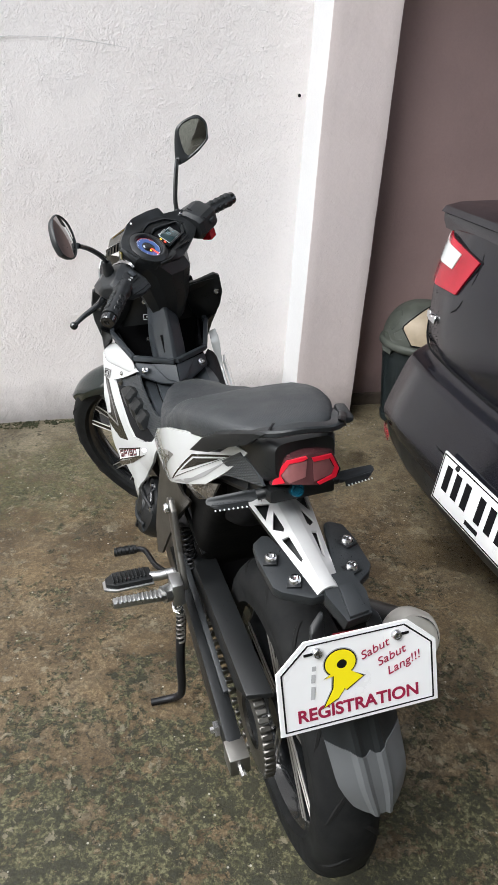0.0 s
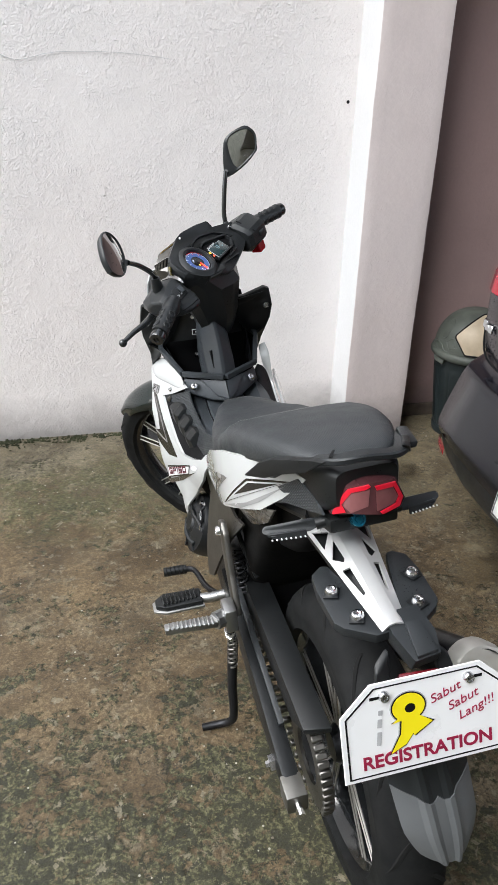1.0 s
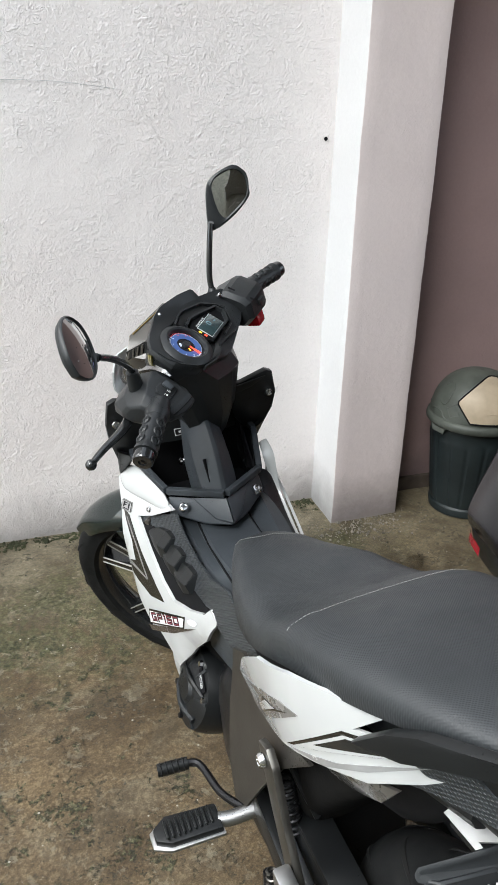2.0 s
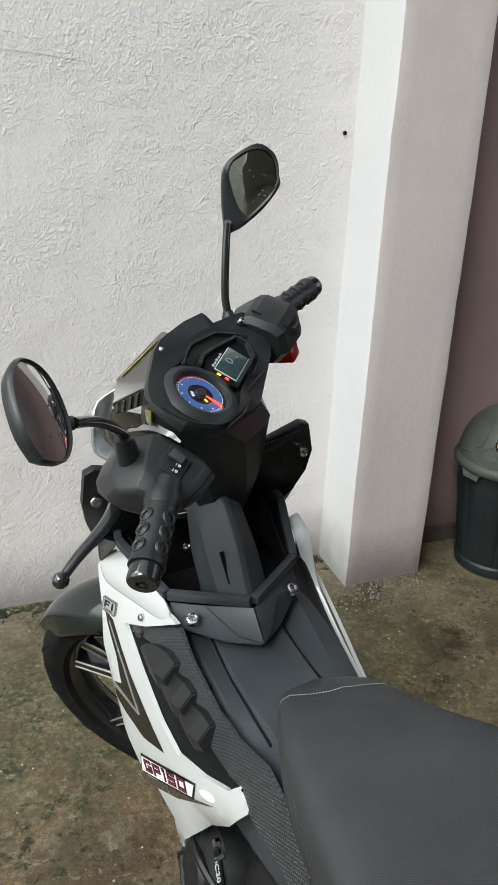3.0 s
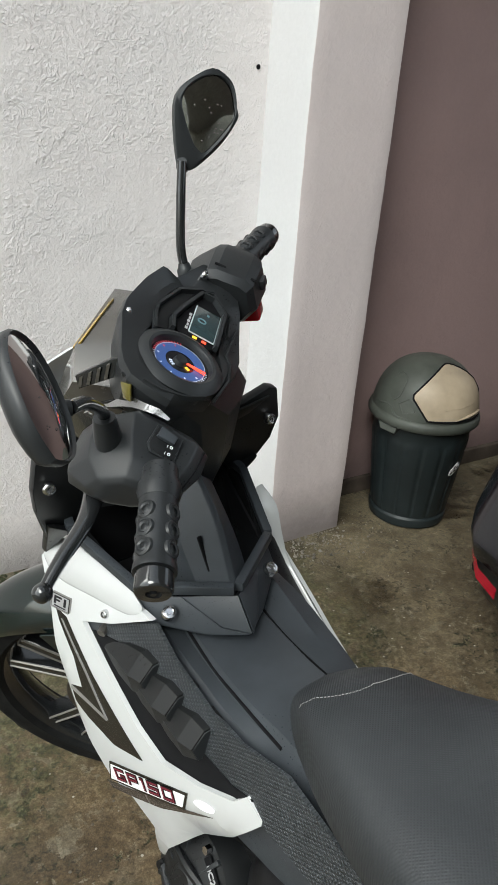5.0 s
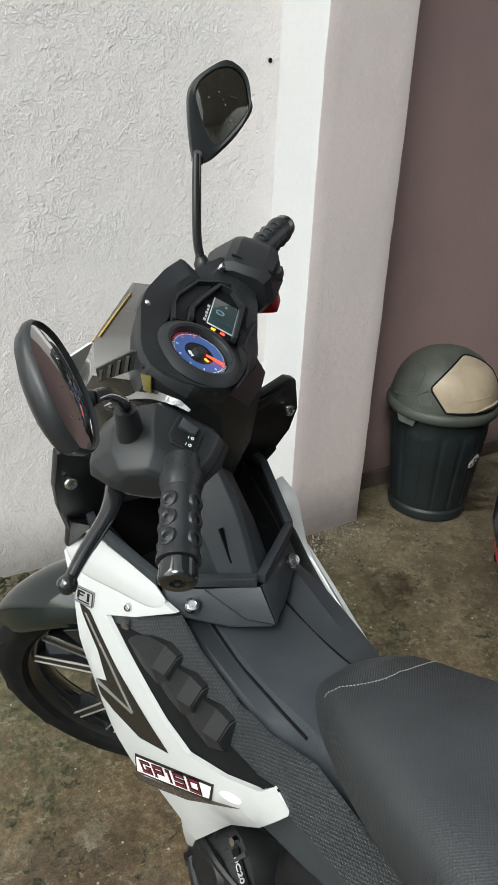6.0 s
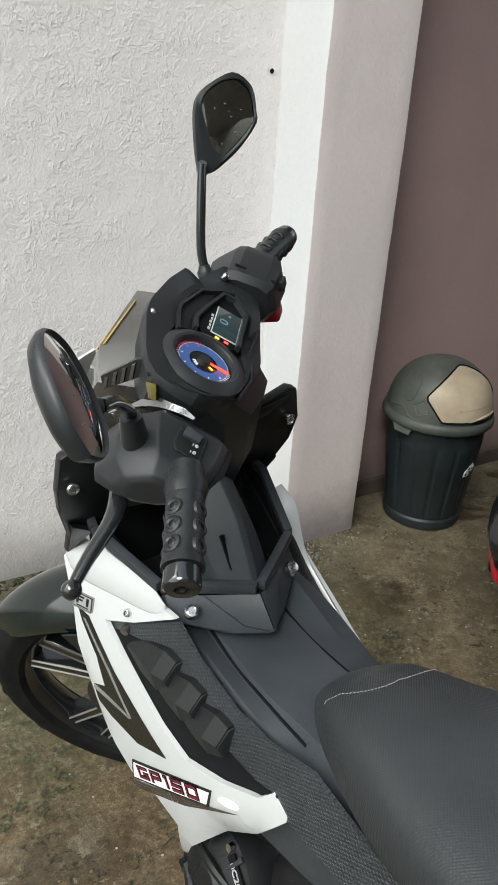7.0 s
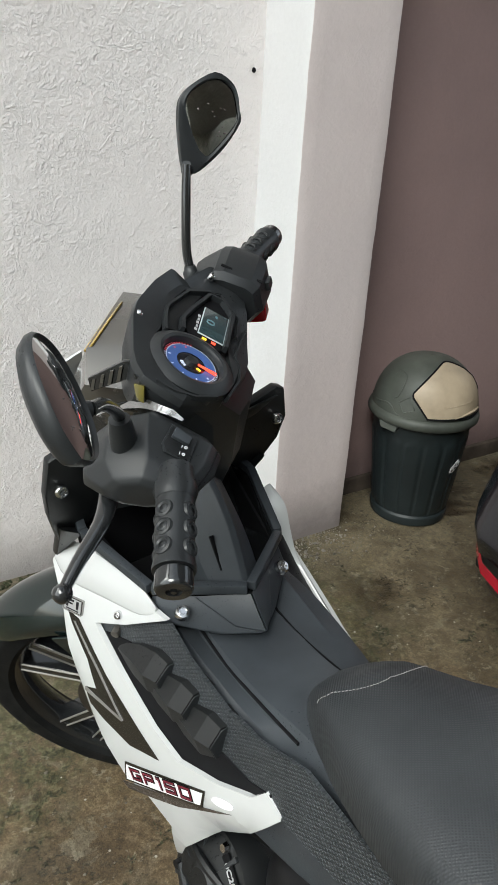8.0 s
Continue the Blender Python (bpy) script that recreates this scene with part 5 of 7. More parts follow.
for s, ob in zip((-1, 1), fairs):
    fx = fx_of(s)
    if s > 0:
        # the right shield shows as a narrow white shoulder beside the tunnel
        edge = ((1.010, 0.664, 0.132), (0.975, 0.648, 0.127), (0.962, 0.612, 0.132), (0.944, 0.574, 0.141), (0.902, 0.542, 0.1425), (0.859, 0.516, 0.1430), (0.786, 0.482, 0.1435), (0.720, 0.452, 0.1435))
        part("fairing_shoulder", patch([[(x, y, z - 0.005), (0.1480, y, z), (0.1510, y + 0.002, z - 0.012), (0.1480, y + 0.006, z - 0.075)] for y, z, x in edge], 3, 3, 0.003), M_WHITE, ob)
        part("shoulder_trim", patch([[(0.086, y - 0.02, min(0.588, z + 0.040)), ((0.090 + x) / 2, y - 0.008, z + 0.012 + 0.006 * math.sin(60 * y)), (x + 0.002, y, z - 0.009)] for y, z, x in edge[2:]], 2, 3, 0.003), M_BLACK, bike, "black trim beside the tunnel")
        continue
    top = ((0.900, 0.6345, 0.0985), (0.937, 0.645, 0.101), (0.994, 0.646, 0.112), (1.057, 0.647, 0.124), (1.092, 0.634, 0.137))
    crease = ((0.900, 0.6270), (0.922, 0.6170), (0.987, 0.609), (1.067, 0.600), (1.103, 0.612))
    grow = (0.0, 0.6, 1.0, 1.0, 0.7)
    rows = [[Vector((s * (x + o), y, z - d)) for y, z, x in top] for o, d in ((-0.004, 0.006), (0.0, 0.0))]
    rows += [[a.lerp(Vector((s * (fx(y, z) + 0.004 * k), y, z)), 0.5) + Vector((s * 0.003 * k, 0, 0.002 * k)) for a, (y, z), k in zip(rows[1], crease, grow)], [Vector((s * (fx(y, z) + 0.0030 * k), y, z)) for (y, z), k in zip(crease, grow)], [Vector((s * (fx(y, z - 0.006 * k) - 0.001), y, z - 0.006 * k)) for (y, z), k in zip(crease, grow)]]
    part("fairing_lip", patch(rows, 3, 3, 0.002), M_WHITE, ob)
    def vent_x(y, z, fx=fx, s=s):
        return max(fx(y, z) - 0.009, 0.105 + (0.016 if s > 0 else 0.0) - 0.25 * max(0.0, z - 0.5))
    vent = part("vent_panel", side_panel([(0.998, 0.566), (0.941, 0.590), (0.880, 0.620), (0.832, 0.600), (0.756, 0.580), (0.705, 0.582), (0.630, 0.606), (0.556, 0.600), (0.50, 0.600), (0.44, 0.610), (0.44, 0.545), (0.58, 0.535), (0.644, 0.528), (0.680, 0.522), (0.712, 0.508), (0.804, 0.470), (0.842, 0.482), (0.92, 0.526)], vent_x, s, 0.004, 0.0), M_MESHED, bike, "celled black vent panel")
    part("fairing_flash", side_panel([(1.049, 0.560), (1.024, 0.558), (0.952, 0.514), (0.871, 0.474), (0.838, 0.459), (0.894, 0.441), (0.949, 0.447), (0.977, 0.455), (0.990, 0.474), (0.967, 0.484), (0.992, 0.516), (1.035, 0.547)], fx, s, 0.0008, 0.0012), M_DECAL, ob, "bronze-black flash decal")
    part("fairing_flash", side_panel([(1.0325, 0.5520), (1.0285, 0.5525), (0.9620, 0.5125), (0.9080, 0.4720), (0.9110, 0.4695), (0.9650, 0.5095)], fx, s, 0.0006, 0.0020), M_DECALGREY, ob, "thin grey line")
    part("fairing_flash", side_panel([(0.9080, 0.4720), (0.9115, 0.4685), (0.9550, 0.4690), (0.9885, 0.4690), (0.9885, 0.4755), (0.9550, 0.4740)], fx, s, 0.0006, 0.0020), M_DECALGREY, ob)
    part("fairing_flash", side_panel([(0.918, 0.356), (0.760, 0.449), (0.712, 0.479), (0.800, 0.412), (0.853, 0.380), (0.905, 0.350)], fx, s, 0.0008, 0.0012), M_DECALBROWN, ob, "brown fading stripe")
    part("fairing_badge", side_panel([(0.905, 0.404), (0.756, 0.477), (0.758, 0.448), (0.908, 0.366)], fx, s, 0.001, 0.0014), M_DECAL, ob, "pale model badge with dark red figures")
    part("fairing_badge", side_panel([(0.902, 0.4005), (0.759, 0.4715), (0.761, 0.4515), (0.904, 0.3715)], fx, s, 0.001, 0.0020), M_PLATE, ob)
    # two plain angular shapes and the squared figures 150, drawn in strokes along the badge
    a, b = Vector((0.8955, 0.3920)), Vector((0.7660, 0.4610))
    tilt = math.atan2(b.y - a.y, a.x - b.x)
    def on_badge(f, lift=0.0034):
        p = a.lerp(b, f)
        n = Vector((s * 1.0, -(fairing_x(p.x + 0.01, p.y) - fairing_x(p.x - 0.01, p.y)) / 0.02, -(fairing_x(p.x, p.y + 0.01) - fairing_x(p.x, p.y - 0.01)) / 0.02))
        along = Vector((0, -math.cos(tilt), math.sin(tilt)))
        n.normalize()
        x = (along - n * along.dot(n)).normalized()
        mm = Matrix((x, n.cross(x), n)).transposed().to_4x4()
        mm.translation = Vector((s * (fairing_x(p.x, p.y) + lift), p.x, p.y))
        return mm
    W, H = 0.0100, 0.0068
    strokes = {"bracket": ((-W, H, W, H), (-W, H, -W, -H), (-W, -H, W, -H), (W, -H, W, -0.001), (W, -0.001, 0.002, -0.001)), "flag": ((-W, -H, -W, H), (-W, H, W, H), (W, H, W, -0.0005), (W, -0.0005, -W, -0.0005)),
               "one": ((0.002, -H, 0.002, H), (0.002, H, -0.002, H)), "five": ((W, H, -W, H), (-W, H, -W, 0), (-W, 0, W, 0), (W, 0, W, -H), (W, -H, -W, -H)), "nought": ((-W, -H, W, -H), (W, -H, W, H), (W, H, -W, H), (-W, H, -W, -H))}
    for f, key, name in ((0.115, "bracket", "badge_shape"), (0.320, "flag", "badge_shape"), (0.475, "one", "badge_figure"), (0.635, "five", "badge_figure"), (0.845, "nought", "badge_figure")):
        for grow, material, lift in ((0.0026, M_INK, 0.0026), (0.0012, M_BADGE, 0.0030)):
            bm = bmesh.new()
            for x0, y0, x1, y1 in strokes[key]:
                lo = (min(x0, x1) - grow, min(y0, y1) - grow, 0)
                hi = (max(x0, x1) + grow, max(y0, y1) + grow, 0.0004)
                geo = bmesh.ops.create_cube(bm, size=1)
                for v in geo["verts"]:
                    v.co = Vector([(p + q) / 2 + c * (q - p) for p, q, c in zip(lo, hi, v.co)])
            part(name, bm, material, ob, "", on_badge(f, lift))
    def emblem(pts, lift, material, label=""):
        part("fairing_mark", side_panel([(1.0605 - 0.043 * u + 0.005 * v, 0.5560 + 0.007 * u + 0.0215 * v) for u, v in pts], fx, s, 0.0005, lift), material, ob, label)
    emblem(((0, 0), (0.9, 0), (1, 0.15), (1, 1), (0.1, 1), (0, 0.85)), 0.0012, M_DECALGREY, "small grey emblem with squared letters")
    emblem(((0.06, 0.10), (0.94, 0.10), (0.94, 0.90), (0.06, 0.90)), 0.0016, M_DECAL)
    emblem(((0.10, 0.14), (0.90, 0.14), (0.90, 0.86), (0.10, 0.86)), 0.0020, M_DECALSILVER)
    for pts in (((0.20, 0.34), (0.30, 0.34), (0.30, 0.80), (0.20, 0.80)), ((0.30, 0.70), (0.56, 0.70), (0.56, 0.80), (0.30, 0.80)), ((0.30, 0.52), (0.50, 0.52), (0.50, 0.61), (0.30, 0.61)), ((0.68, 0.34), (0.79, 0.34), (0.79, 0.80), (0.68, 0.80)), ((0.22, 0.20), (0.80, 0.20), (0.80, 0.26), (0.22, 0.26))):
        emblem(pts, 0.0025, M_INK)
    stud("fairing_screw", Vector((s * (fx_of(s)(0.955, 0.598) + 0.001), 0.955, 0.598)), (s, -0.3, 0.5), 0.006, ob)
    part("fairing_recess", side_panel([(0.728 + 0.017 * math.cos(q), 0.482 + 0.006 * math.sin(q) - 0.007 * math.cos(q)) for q in (2 * math.pi * i / 14 for i in range(14))], fx_of(s), s, 0.001, 0.0014), M_PLATE, ob)
    # celled panel, a black sheet painted in for its slot's shade, and three fins
    part("vent_slot_shade", side_panel([(0.978, 0.560), (0.930, 0.570), (0.885, 0.556), (0.830, 0.546), (0.770, 0.534), (0.705, 0.528), (0.668, 0.542), (0.664, 0.530), (0.712, 0.508), (0.804, 0.474), (0.842, 0.484), (0.92, 0.528)], vent_x, s, 0.002, 0.0015), M_INK, vent, "black sheet for the slot's shade")
    for i in range(3):
        dy, dz = -0.051 * i, -0.010 * i
        rows = []
        for y, sec in ((0.948, ((0.546, -0.006), (0.553, -0.003), (0.560, -0.006))), (0.912, ((0.536, -0.003), (0.560, 0.006), (0.579, -0.001))), (0.878, ((0.534, 0.000), (0.564, 0.015), (0.588, 0.003))), (0.856, ((0.545, 0.000), (0.566, 0.013), (0.585, 0.002)))):
            ring = [Vector((s * (fx(y + dy, z + dz) + o - 0.003), y + dy, z + dz)) for z, o in sec]
            back = [Vector((s * (fx(y + dy, z + dz) - 0.030), y + dy, z + dz)) for z, o in (sec[2], sec[0])]
            rows.append(ring + back)
        fin = part("vent_fin", skin(rows, True, True), M_FIN, vent, "moulded black fin", None, 12)
        # greyer plate on each fin's end, for the light that falls there
        end = rows[-1]
        mid = sum(end[:3], Vector()) / 3
        part("lit_fin_face", prism([mid + (p - mid) * 0.94 + Vector((0, -0.0012, 0)) for p in (end[0], end[1], end[2], end[3].lerp(end[2], 0.6), end[4].lerp(end[0], 0.6))], (0, -0.0012, 0), 0.0003, 1), M_GREY, fin)
    part("vent_screw", tube([(s * (fx(0.962, 0.572) - 0.012), 0.962, 0.572), (s * (fx(0.962, 0.572) - 0.002), 0.955, 0.570)], 0.006, 8, 1), M_STEEL, vent)


# centre tunnel and lower body
def tunnel():
    st = [(0.93, [(0, 0.606), (0.045, 0.605), (0.052, 0.596), (0.085, 0.604), (0.110, 0.585), (0.118, 0.51), (0.110, 0.40)]),
          (0.86, [(0, 0.590), (0.046, 0.588), (0.053, 0.578), (0.082, 0.588), (0.112, 0.580), (0.118, 0.50), (0.108, 0.39)]),
          (0.76, [(0, 0.585), (0.047, 0.582), (0.054, 0.571), (0.076, 0.572), (0.102, 0.562), (0.108, 0.49), (0.100, 0.40)]),
          (0.68, [(0, 0.600), (0.047, 0.594), (0.055, 0.580), (0.070, 0.570), (0.088, 0.550), (0.100, 0.49), (0.095, 0.42)]),
          (0.60, [(0, 0.605), (0.050, 0.602), (0.062, 0.588), (0.074, 0.566), (0.086, 0.540), (0.094, 0.49), (0.09, 0.44)]),
          (0.48, [(0, 0.620), (0.055, 0.618), (0.075, 0.605), (0.090, 0.585), (0.096, 0.550), (0.098, 0.51), (0.09, 0.47)])]
    rows = []
    for y, half in st:
        half = [(x if x < 0.06 else 0.06 + (x - 0.06) * 0.62, z - 0.12 * max(0.0, x - 0.06)) for x, z in half]
        rows.append([Vector((-x, y, z)) for x, z in half[::-1]] + [Vector((x + 0.022 * smooth((x - 0.055) / 0.03), y, z)) for x, z in half[1:]])
    cols = [curve_points(c, 4) for c in zip(*rows)]
    bm = skin(list(zip(*cols)))
    bmesh.ops.solidify(bm, geom=bm.faces[:], thickness=0.004)
    bmesh.ops.recalc_face_normals(bm, faces=bm.faces)
    return bm


part("centre_tunnel", tunnel(), M_TUNNEL, bike, "charcoal step-over tunnel cover", None, 28)
for s in (-1, 1):
    part("tunnel_seam", tube([(s * 0.050, 0.90, 0.594), (s * 0.051, 0.82, 0.576), (s * 0.052, 0.74, 0.577), (s * 0.054, 0.675, 0.584)], 0.0022, 6), M_INK, bike)
part("lower_fairing", hull([(0.70, 0.07, 0.46, 0.36), (0.80, 0.095, 0.48, 0.34), (0.92, 0.10, 0.50, 0.34), (1.0, 0.06, 0.52, 0.40)], 3, 4), M_SHADEBLACK, bike, "black inner fairing")

# open storage tray behind the steering head
RIM = [(-0.118, 1.075, 0.690), (-0.126, 1.03, 0.678), (-0.092, 0.918, 0.646), (0.0, 0.846, 0.650), (0.092, 0.918, 0.646), (0.126, 1.03, 0.678), (0.118, 1.075, 0.690)]
tray = part("storage_tray", patch([[(x * q, 0.97 + (y - 0.97) * q, z - d) for x, y, z in RIM] for q, d in ((1.0, 0), (0.94, 0.03), (0.86, 0.075))], 1, 2, 0.003), M_GLOSS, bike, "open black storage tray")
part("tray_floor", prism([(x * 0.86, 0.97 + (y - 0.97) * 0.86, 0.580) for x, y, z in RIM], (0, 0, 0.004), 0), M_INK, tray)
for i in range(6):
    p, q = Vector(RIM[i]), Vector(RIM[i + 1])
    d = (q - p).normalized()
    n = Vector((0, 0, 1)).cross(d).normalized()
    part("tray_rim", prism([p - n * 0.010, p + n * 0.002, q + n * 0.002, q - n * 0.010], (0, 0, 0.013), 0.0025), M_TUNNEL, tray, "raised charcoal rim")
def spine():
    """Ridged post between the tray's halves that climbs to the steering stem."""
    rows = []
    for (ry, rz), (ey, ez), (by, bz), w in (((0.846, 0.650), (0.874, 0.640), (0.930, 0.620), 0.034), ((0.852, 0.664), (0.880, 0.657), (0.935, 0.640), 0.035), ((0.876, 0.722), (0.905, 0.690), (0.955, 0.680), 0.036), ((0.906, 0.758), (0.932, 0.722), (0.965, 0.716), 0.034), ((0.960, 0.800), (0.975, 0.775), (0.985, 0.760), 0.028)):
        rows.append([(-w - 0.008, by, bz), (-w, ey, ez), (-w * 0.12, ry, rz), (w * 0.12, ry, rz), (w, ey, ez), (w + 0.008, by, bz)])
    cols = [curve_points(c, 3) for c in zip(*rows)]
    bm = skin(list(zip(*cols)))
    bmesh.ops.solidify(bm, geom=bm.faces[:], thickness=0.003)
    bmesh.ops.recalc_face_normals(bm, faces=bm.faces)
    return soften(bm, 0.003)


part("tray_spine", spine(), M_TUNNEL, tray, "ridged charcoal post rising to the steering stem")
part("spine_drip", tube([(-0.022, 0.889, 0.7135), (-0.021, 0.880, 0.690), (-0.020, 0.872, 0.672)], [0.0035, 0.0022, 0.0016], 8, 3, 0.5), M_INK, tray, "dark trickle of water")
for q in ((-0.040, 0.99, 0.668), (0.060, 1.05, 0.700)):
    stud("tray_screw", q, (0, -0.4, 1), 0.0075, tray)
for s in (-1, 1):
    scut = part("scuttle_panel", prism([(s * 0.092, 0.914, 0.640), (s * 0.001, 0.841, 0.644), (s * 0.001, 0.812, 0.606), (s * 0.040, 0.845, 0.601), (s * 0.096, 0.900, 0.610)], (0, 0.012, -0.008), 0.003), M_TUNNEL, bike, "faceted charcoal panel below the tray")
    part("scuttle_fold", prism([(s * 0.055, 0.884, 0.6405), (s * 0.001, 0.842, 0.646), (s * 0.001, 0.811, 0.609), (s * 0.026, 0.838, 0.611)], (0, -0.003, 0.003), 0.001), M_TUNNEL, scut)
    stud("scuttle_screw", (s * 0.074, 0.879, 0.629), (s * 0.1, -0.55, 0.8), 0.0095, scut)
    wing = part("shield_wing", prism([(s * 0.056, 0.990, 0.806), (s * 0.100, 0.994, 0.806), (s * 0.154, 0.994, 0.822), (s * 0.168, 0.996, 0.816), (s * 0.176, 1.004, 0.768), (s * 0.172, 1.020, 0.728), (s * 0.150, 1.071, 0.645), (s * 0.126, 1.050, 0.672), (s * 0.090, 1.03, 0.720)], (0, 0.016, 0.002), 0.004), M_BLACK, bike, "black wind deflector wing")
    part("wing_ridge", prism([(s * 0.070, 0.994, 0.800), (s * 0.152, 0.994, 0.812), (s * 0.120, 1.000, 0.792), (s * 0.07, 1.000, 0.780)], (0, -0.005, 0), 0.002), M_BLACK, wing)
    stud("wing_screw", (s * 0.157, 1.000, 0.772), (0, -1, 0.1), 0.0085, wing)
    part("shield_side", prism([(s * 0.128, 1.03, 0.680), (s * 0.158, 1.03, 0.700), (s * 0.150, 1.100, 0.610), (s * 0.125, 1.09, 0.64)], (0, 0.02, 0), 0.004), M_BLACK, bike)
for s in (-1, 1):
    part("tray_side", prism([(s * 0.090, 0.930, 0.500), (s * 0.090, 0.930, 0.640), (s * 0.116, 1.085, 0.690), (s * 0.116, 1.085, 0.500)], (s * 0.004, 0, 0), 0.001), M_INK, bike, "black tray wall")
part("tray_base", prism([(-0.090, 0.90, 0.545), (0.096, 0.90, 0.545), (0.124, 1.09, 0.525), (-0.118, 1.09, 0.525)], (0, 0, -0.006), 0.001), M_INK, bike, "black tray base")
part("tray_back", prism([(-0.118, 1.080, 0.46), (0.124, 1.080, 0.46), (0.130, 1.080, 0.70), (0.110, 1.072, 0.80), (-0.100, 1.072, 0.80), (-0.120, 1.080, 0.70)], (0, 0.012, 0), 0.003), M_INK, bike, "black shield behind the tray")
inner = part("inner_shield", patch([[(-0.095, 1.06, 0.69), (-0.05, 1.03, 0.70), (0, 1.015, 0.705), (0.05, 1.03, 0.70), (0.095, 1.06, 0.69)], [(-0.09, 1.05, 0.76), (-0.05, 1.02, 0.76), (0, 1.005, 0.76), (0.05, 1.02, 0.76), (0.09, 1.05, 0.76)], [(-0.07, 1.01, 0.83), (-0.045, 0.99, 0.83), (0, 0.98, 0.83), (0.045, 0.99, 0.83), (0.07, 1.01, 0.83)]], 3, 3, 0.006), M_BLACK, bike, "black inner leg shield")
TAG = frame_of((-0.012, 0.998, 0.728), (-0.1, -1, 0.35))
part("warning_tag", box((-0.034, -0.007, 0), (0.034, 0.007, 0.001), 0), M_PENGREY, inner, "small grey-edged label", TAG)
part("warning_tag", box((-0.0325, -0.0055, 0), (0.0325, 0.0055, 0.0016), 0), M_INK, inner, "", TAG)
for i in range(4):
    part("tag_text", box((-0.026 + 0.014 * i, -0.002, 0), (-0.016 + 0.014 * i, 0.002, 0.002), 0), M_PENGREY, inner, "", TAG)
stud("shield_screw", (-0.042, 0.985, 0.775), (-0.2, -1, 0.1), 0.007, inner)
stud("shield_screw", (0.055, 1.0, 0.76), (0.2, -1, 0.1), 0.009, inner)

# handlebar: drawn straight, then turned with the front wheel
DASH = Matrix.Translation(HEAD) @ Matrix.Rotation(radians(46), 4, Vector((0, -math.sin(RAKE), math.cos(RAKE)))) @ Matrix.Translation(-HEAD)
FACE = Matrix.Translation((0.0, 0.931, 0.945)) @ Matrix.Rotation(radians(40), 4, "X") @ Matrix.Rotation(radians(10), 4, "Y") @ Matrix.Translation((0, 0, -0.002))
ON = DASH @ FACE


def ring_loft(outlines, k=1, caps=True):
    """Closed outlines of equal length joined one to the next."""
    return skin([[Vector(p) for p in o] for o in outlines], True, caps)


# the cowl's rim from the left round the hood and back along the lower edge, and the edge of the instrument field inside it
RIM_OUT = [(-0.092, 0.063, 0.000), (-0.065, 0.072, 0.004), (-0.046, 0.079, 0.008), (-0.024, 0.0815, 0.011), (-0.009, 0.0805, 0.012), (0.038, 0.0745, 0.013), (0.077, 0.064, 0.014), (0.080, 0.0585, 0.013), (0.081, 0.044, 0.008),
           (0.106, 0.035, 0.009), (0.140, 0.022, 0.011), (0.1475, 0.010, 0.011), (0.1475, -0.0035, 0.010), (0.146, -0.017, 0.008), (0.140, -0.031, 0.002), (0.106, -0.0455, -0.004), (0.051, -0.058, -0.012), (0.017, -0.0645, -0.013),
           (-0.010, -0.064, -0.012), (-0.032, -0.059, -0.010), (-0.090, -0.043, -0.006), (-0.111, -0.0225, -0.004), (-0.130, -0.003, -0.002), (-0.1315, 0.015, 0.0), (-0.1285, 0.029, 0.0), (-0.1245, 0.043, 0.0), (-0.110, 0.055, 0.0)]
RIM_IN = [(-0.081, 0.0455, 0.003), (-0.054, 0.050, 0.003), (-0.032, 0.046, 0.001), (0.000, 0.049, 0.001), (0.018, 0.050, 0.001), (0.048, 0.044, 0.001), (0.071, 0.038, 0.001), (0.0755, 0.033, 0.001), (0.081, 0.026, 0.001),
          (0.0925, 0.014, 0.001), (0.1035, 0.002, 0.001), (0.109, -0.0055, 0.001), (0.100, -0.012, 0.001), (0.086, -0.0225, 0.000), (0.077, -0.0295, -0.001), (0.0465, -0.0325, -0.003), (0.0005, -0.034, -0.004), (-0.022, -0.040, -0.002),
          (-0.040, -0.044, 0.0), (-0.0765, -0.043, 0.001), (-0.105, -0.029, 0.002), (-0.1135, -0.019, 0.003), (-0.119, -0.004, 0.003), (-0.119, 0.010, 0.003), (-0.111, 0.0245, 0.003), (-0.101, 0.0345, 0.003), (-0.090, 0.042, 0.003)]


def cowl_rings():
    """Outer wall, rounded lip, bowl and field, from the outside in."""
    mid = Vector((0.005, 0.0, 0.0))
    out, lip, bowl, field = [], [], [], []
    low = []
    for (x, y, h), (a, b, g) in zip(RIM_OUT, RIM_IN):
        p, q = Vector((x, y, h)), Vector((a, b, g))
        d = (p - mid).normalized()
        low.append(p * 0.90 + Vector((0, 0, -0.050)))
        out.append(p + d * 0.001 + Vector((0, 0, -0.008)))
        lip.append(p - d * 0.001)
        wall = (q - p).normalized()
        bowl.append(p + wall * 0.005 + Vector((0, 0, -0.0004)))
        field.append(q)
    steep = [p.lerp(q, 0.62) + Vector((0, 0, (q.z - p.z) * 0.30)) for p, q in zip(bowl, field)]
    floor_ = [Vector((q.x, q.y, -0.010)) for q in field]
    return [low, out, lip, bowl, steep, field, floor_]


cowl = part("handlebar_cowl", soften(ring_loft(cowl_rings(), 1, True), 0.0012, 28), M_DASH, bike, "black handlebar cowl with the instruments", ON, 45)


def inset(pts, z0, z1, material, name, parent, label="", bev=0.0008):
    return part(name, prism([(x, y, z0) for x, y in pts], (0, 0, z1 - z0), bev), material, parent, label, ON, 24)


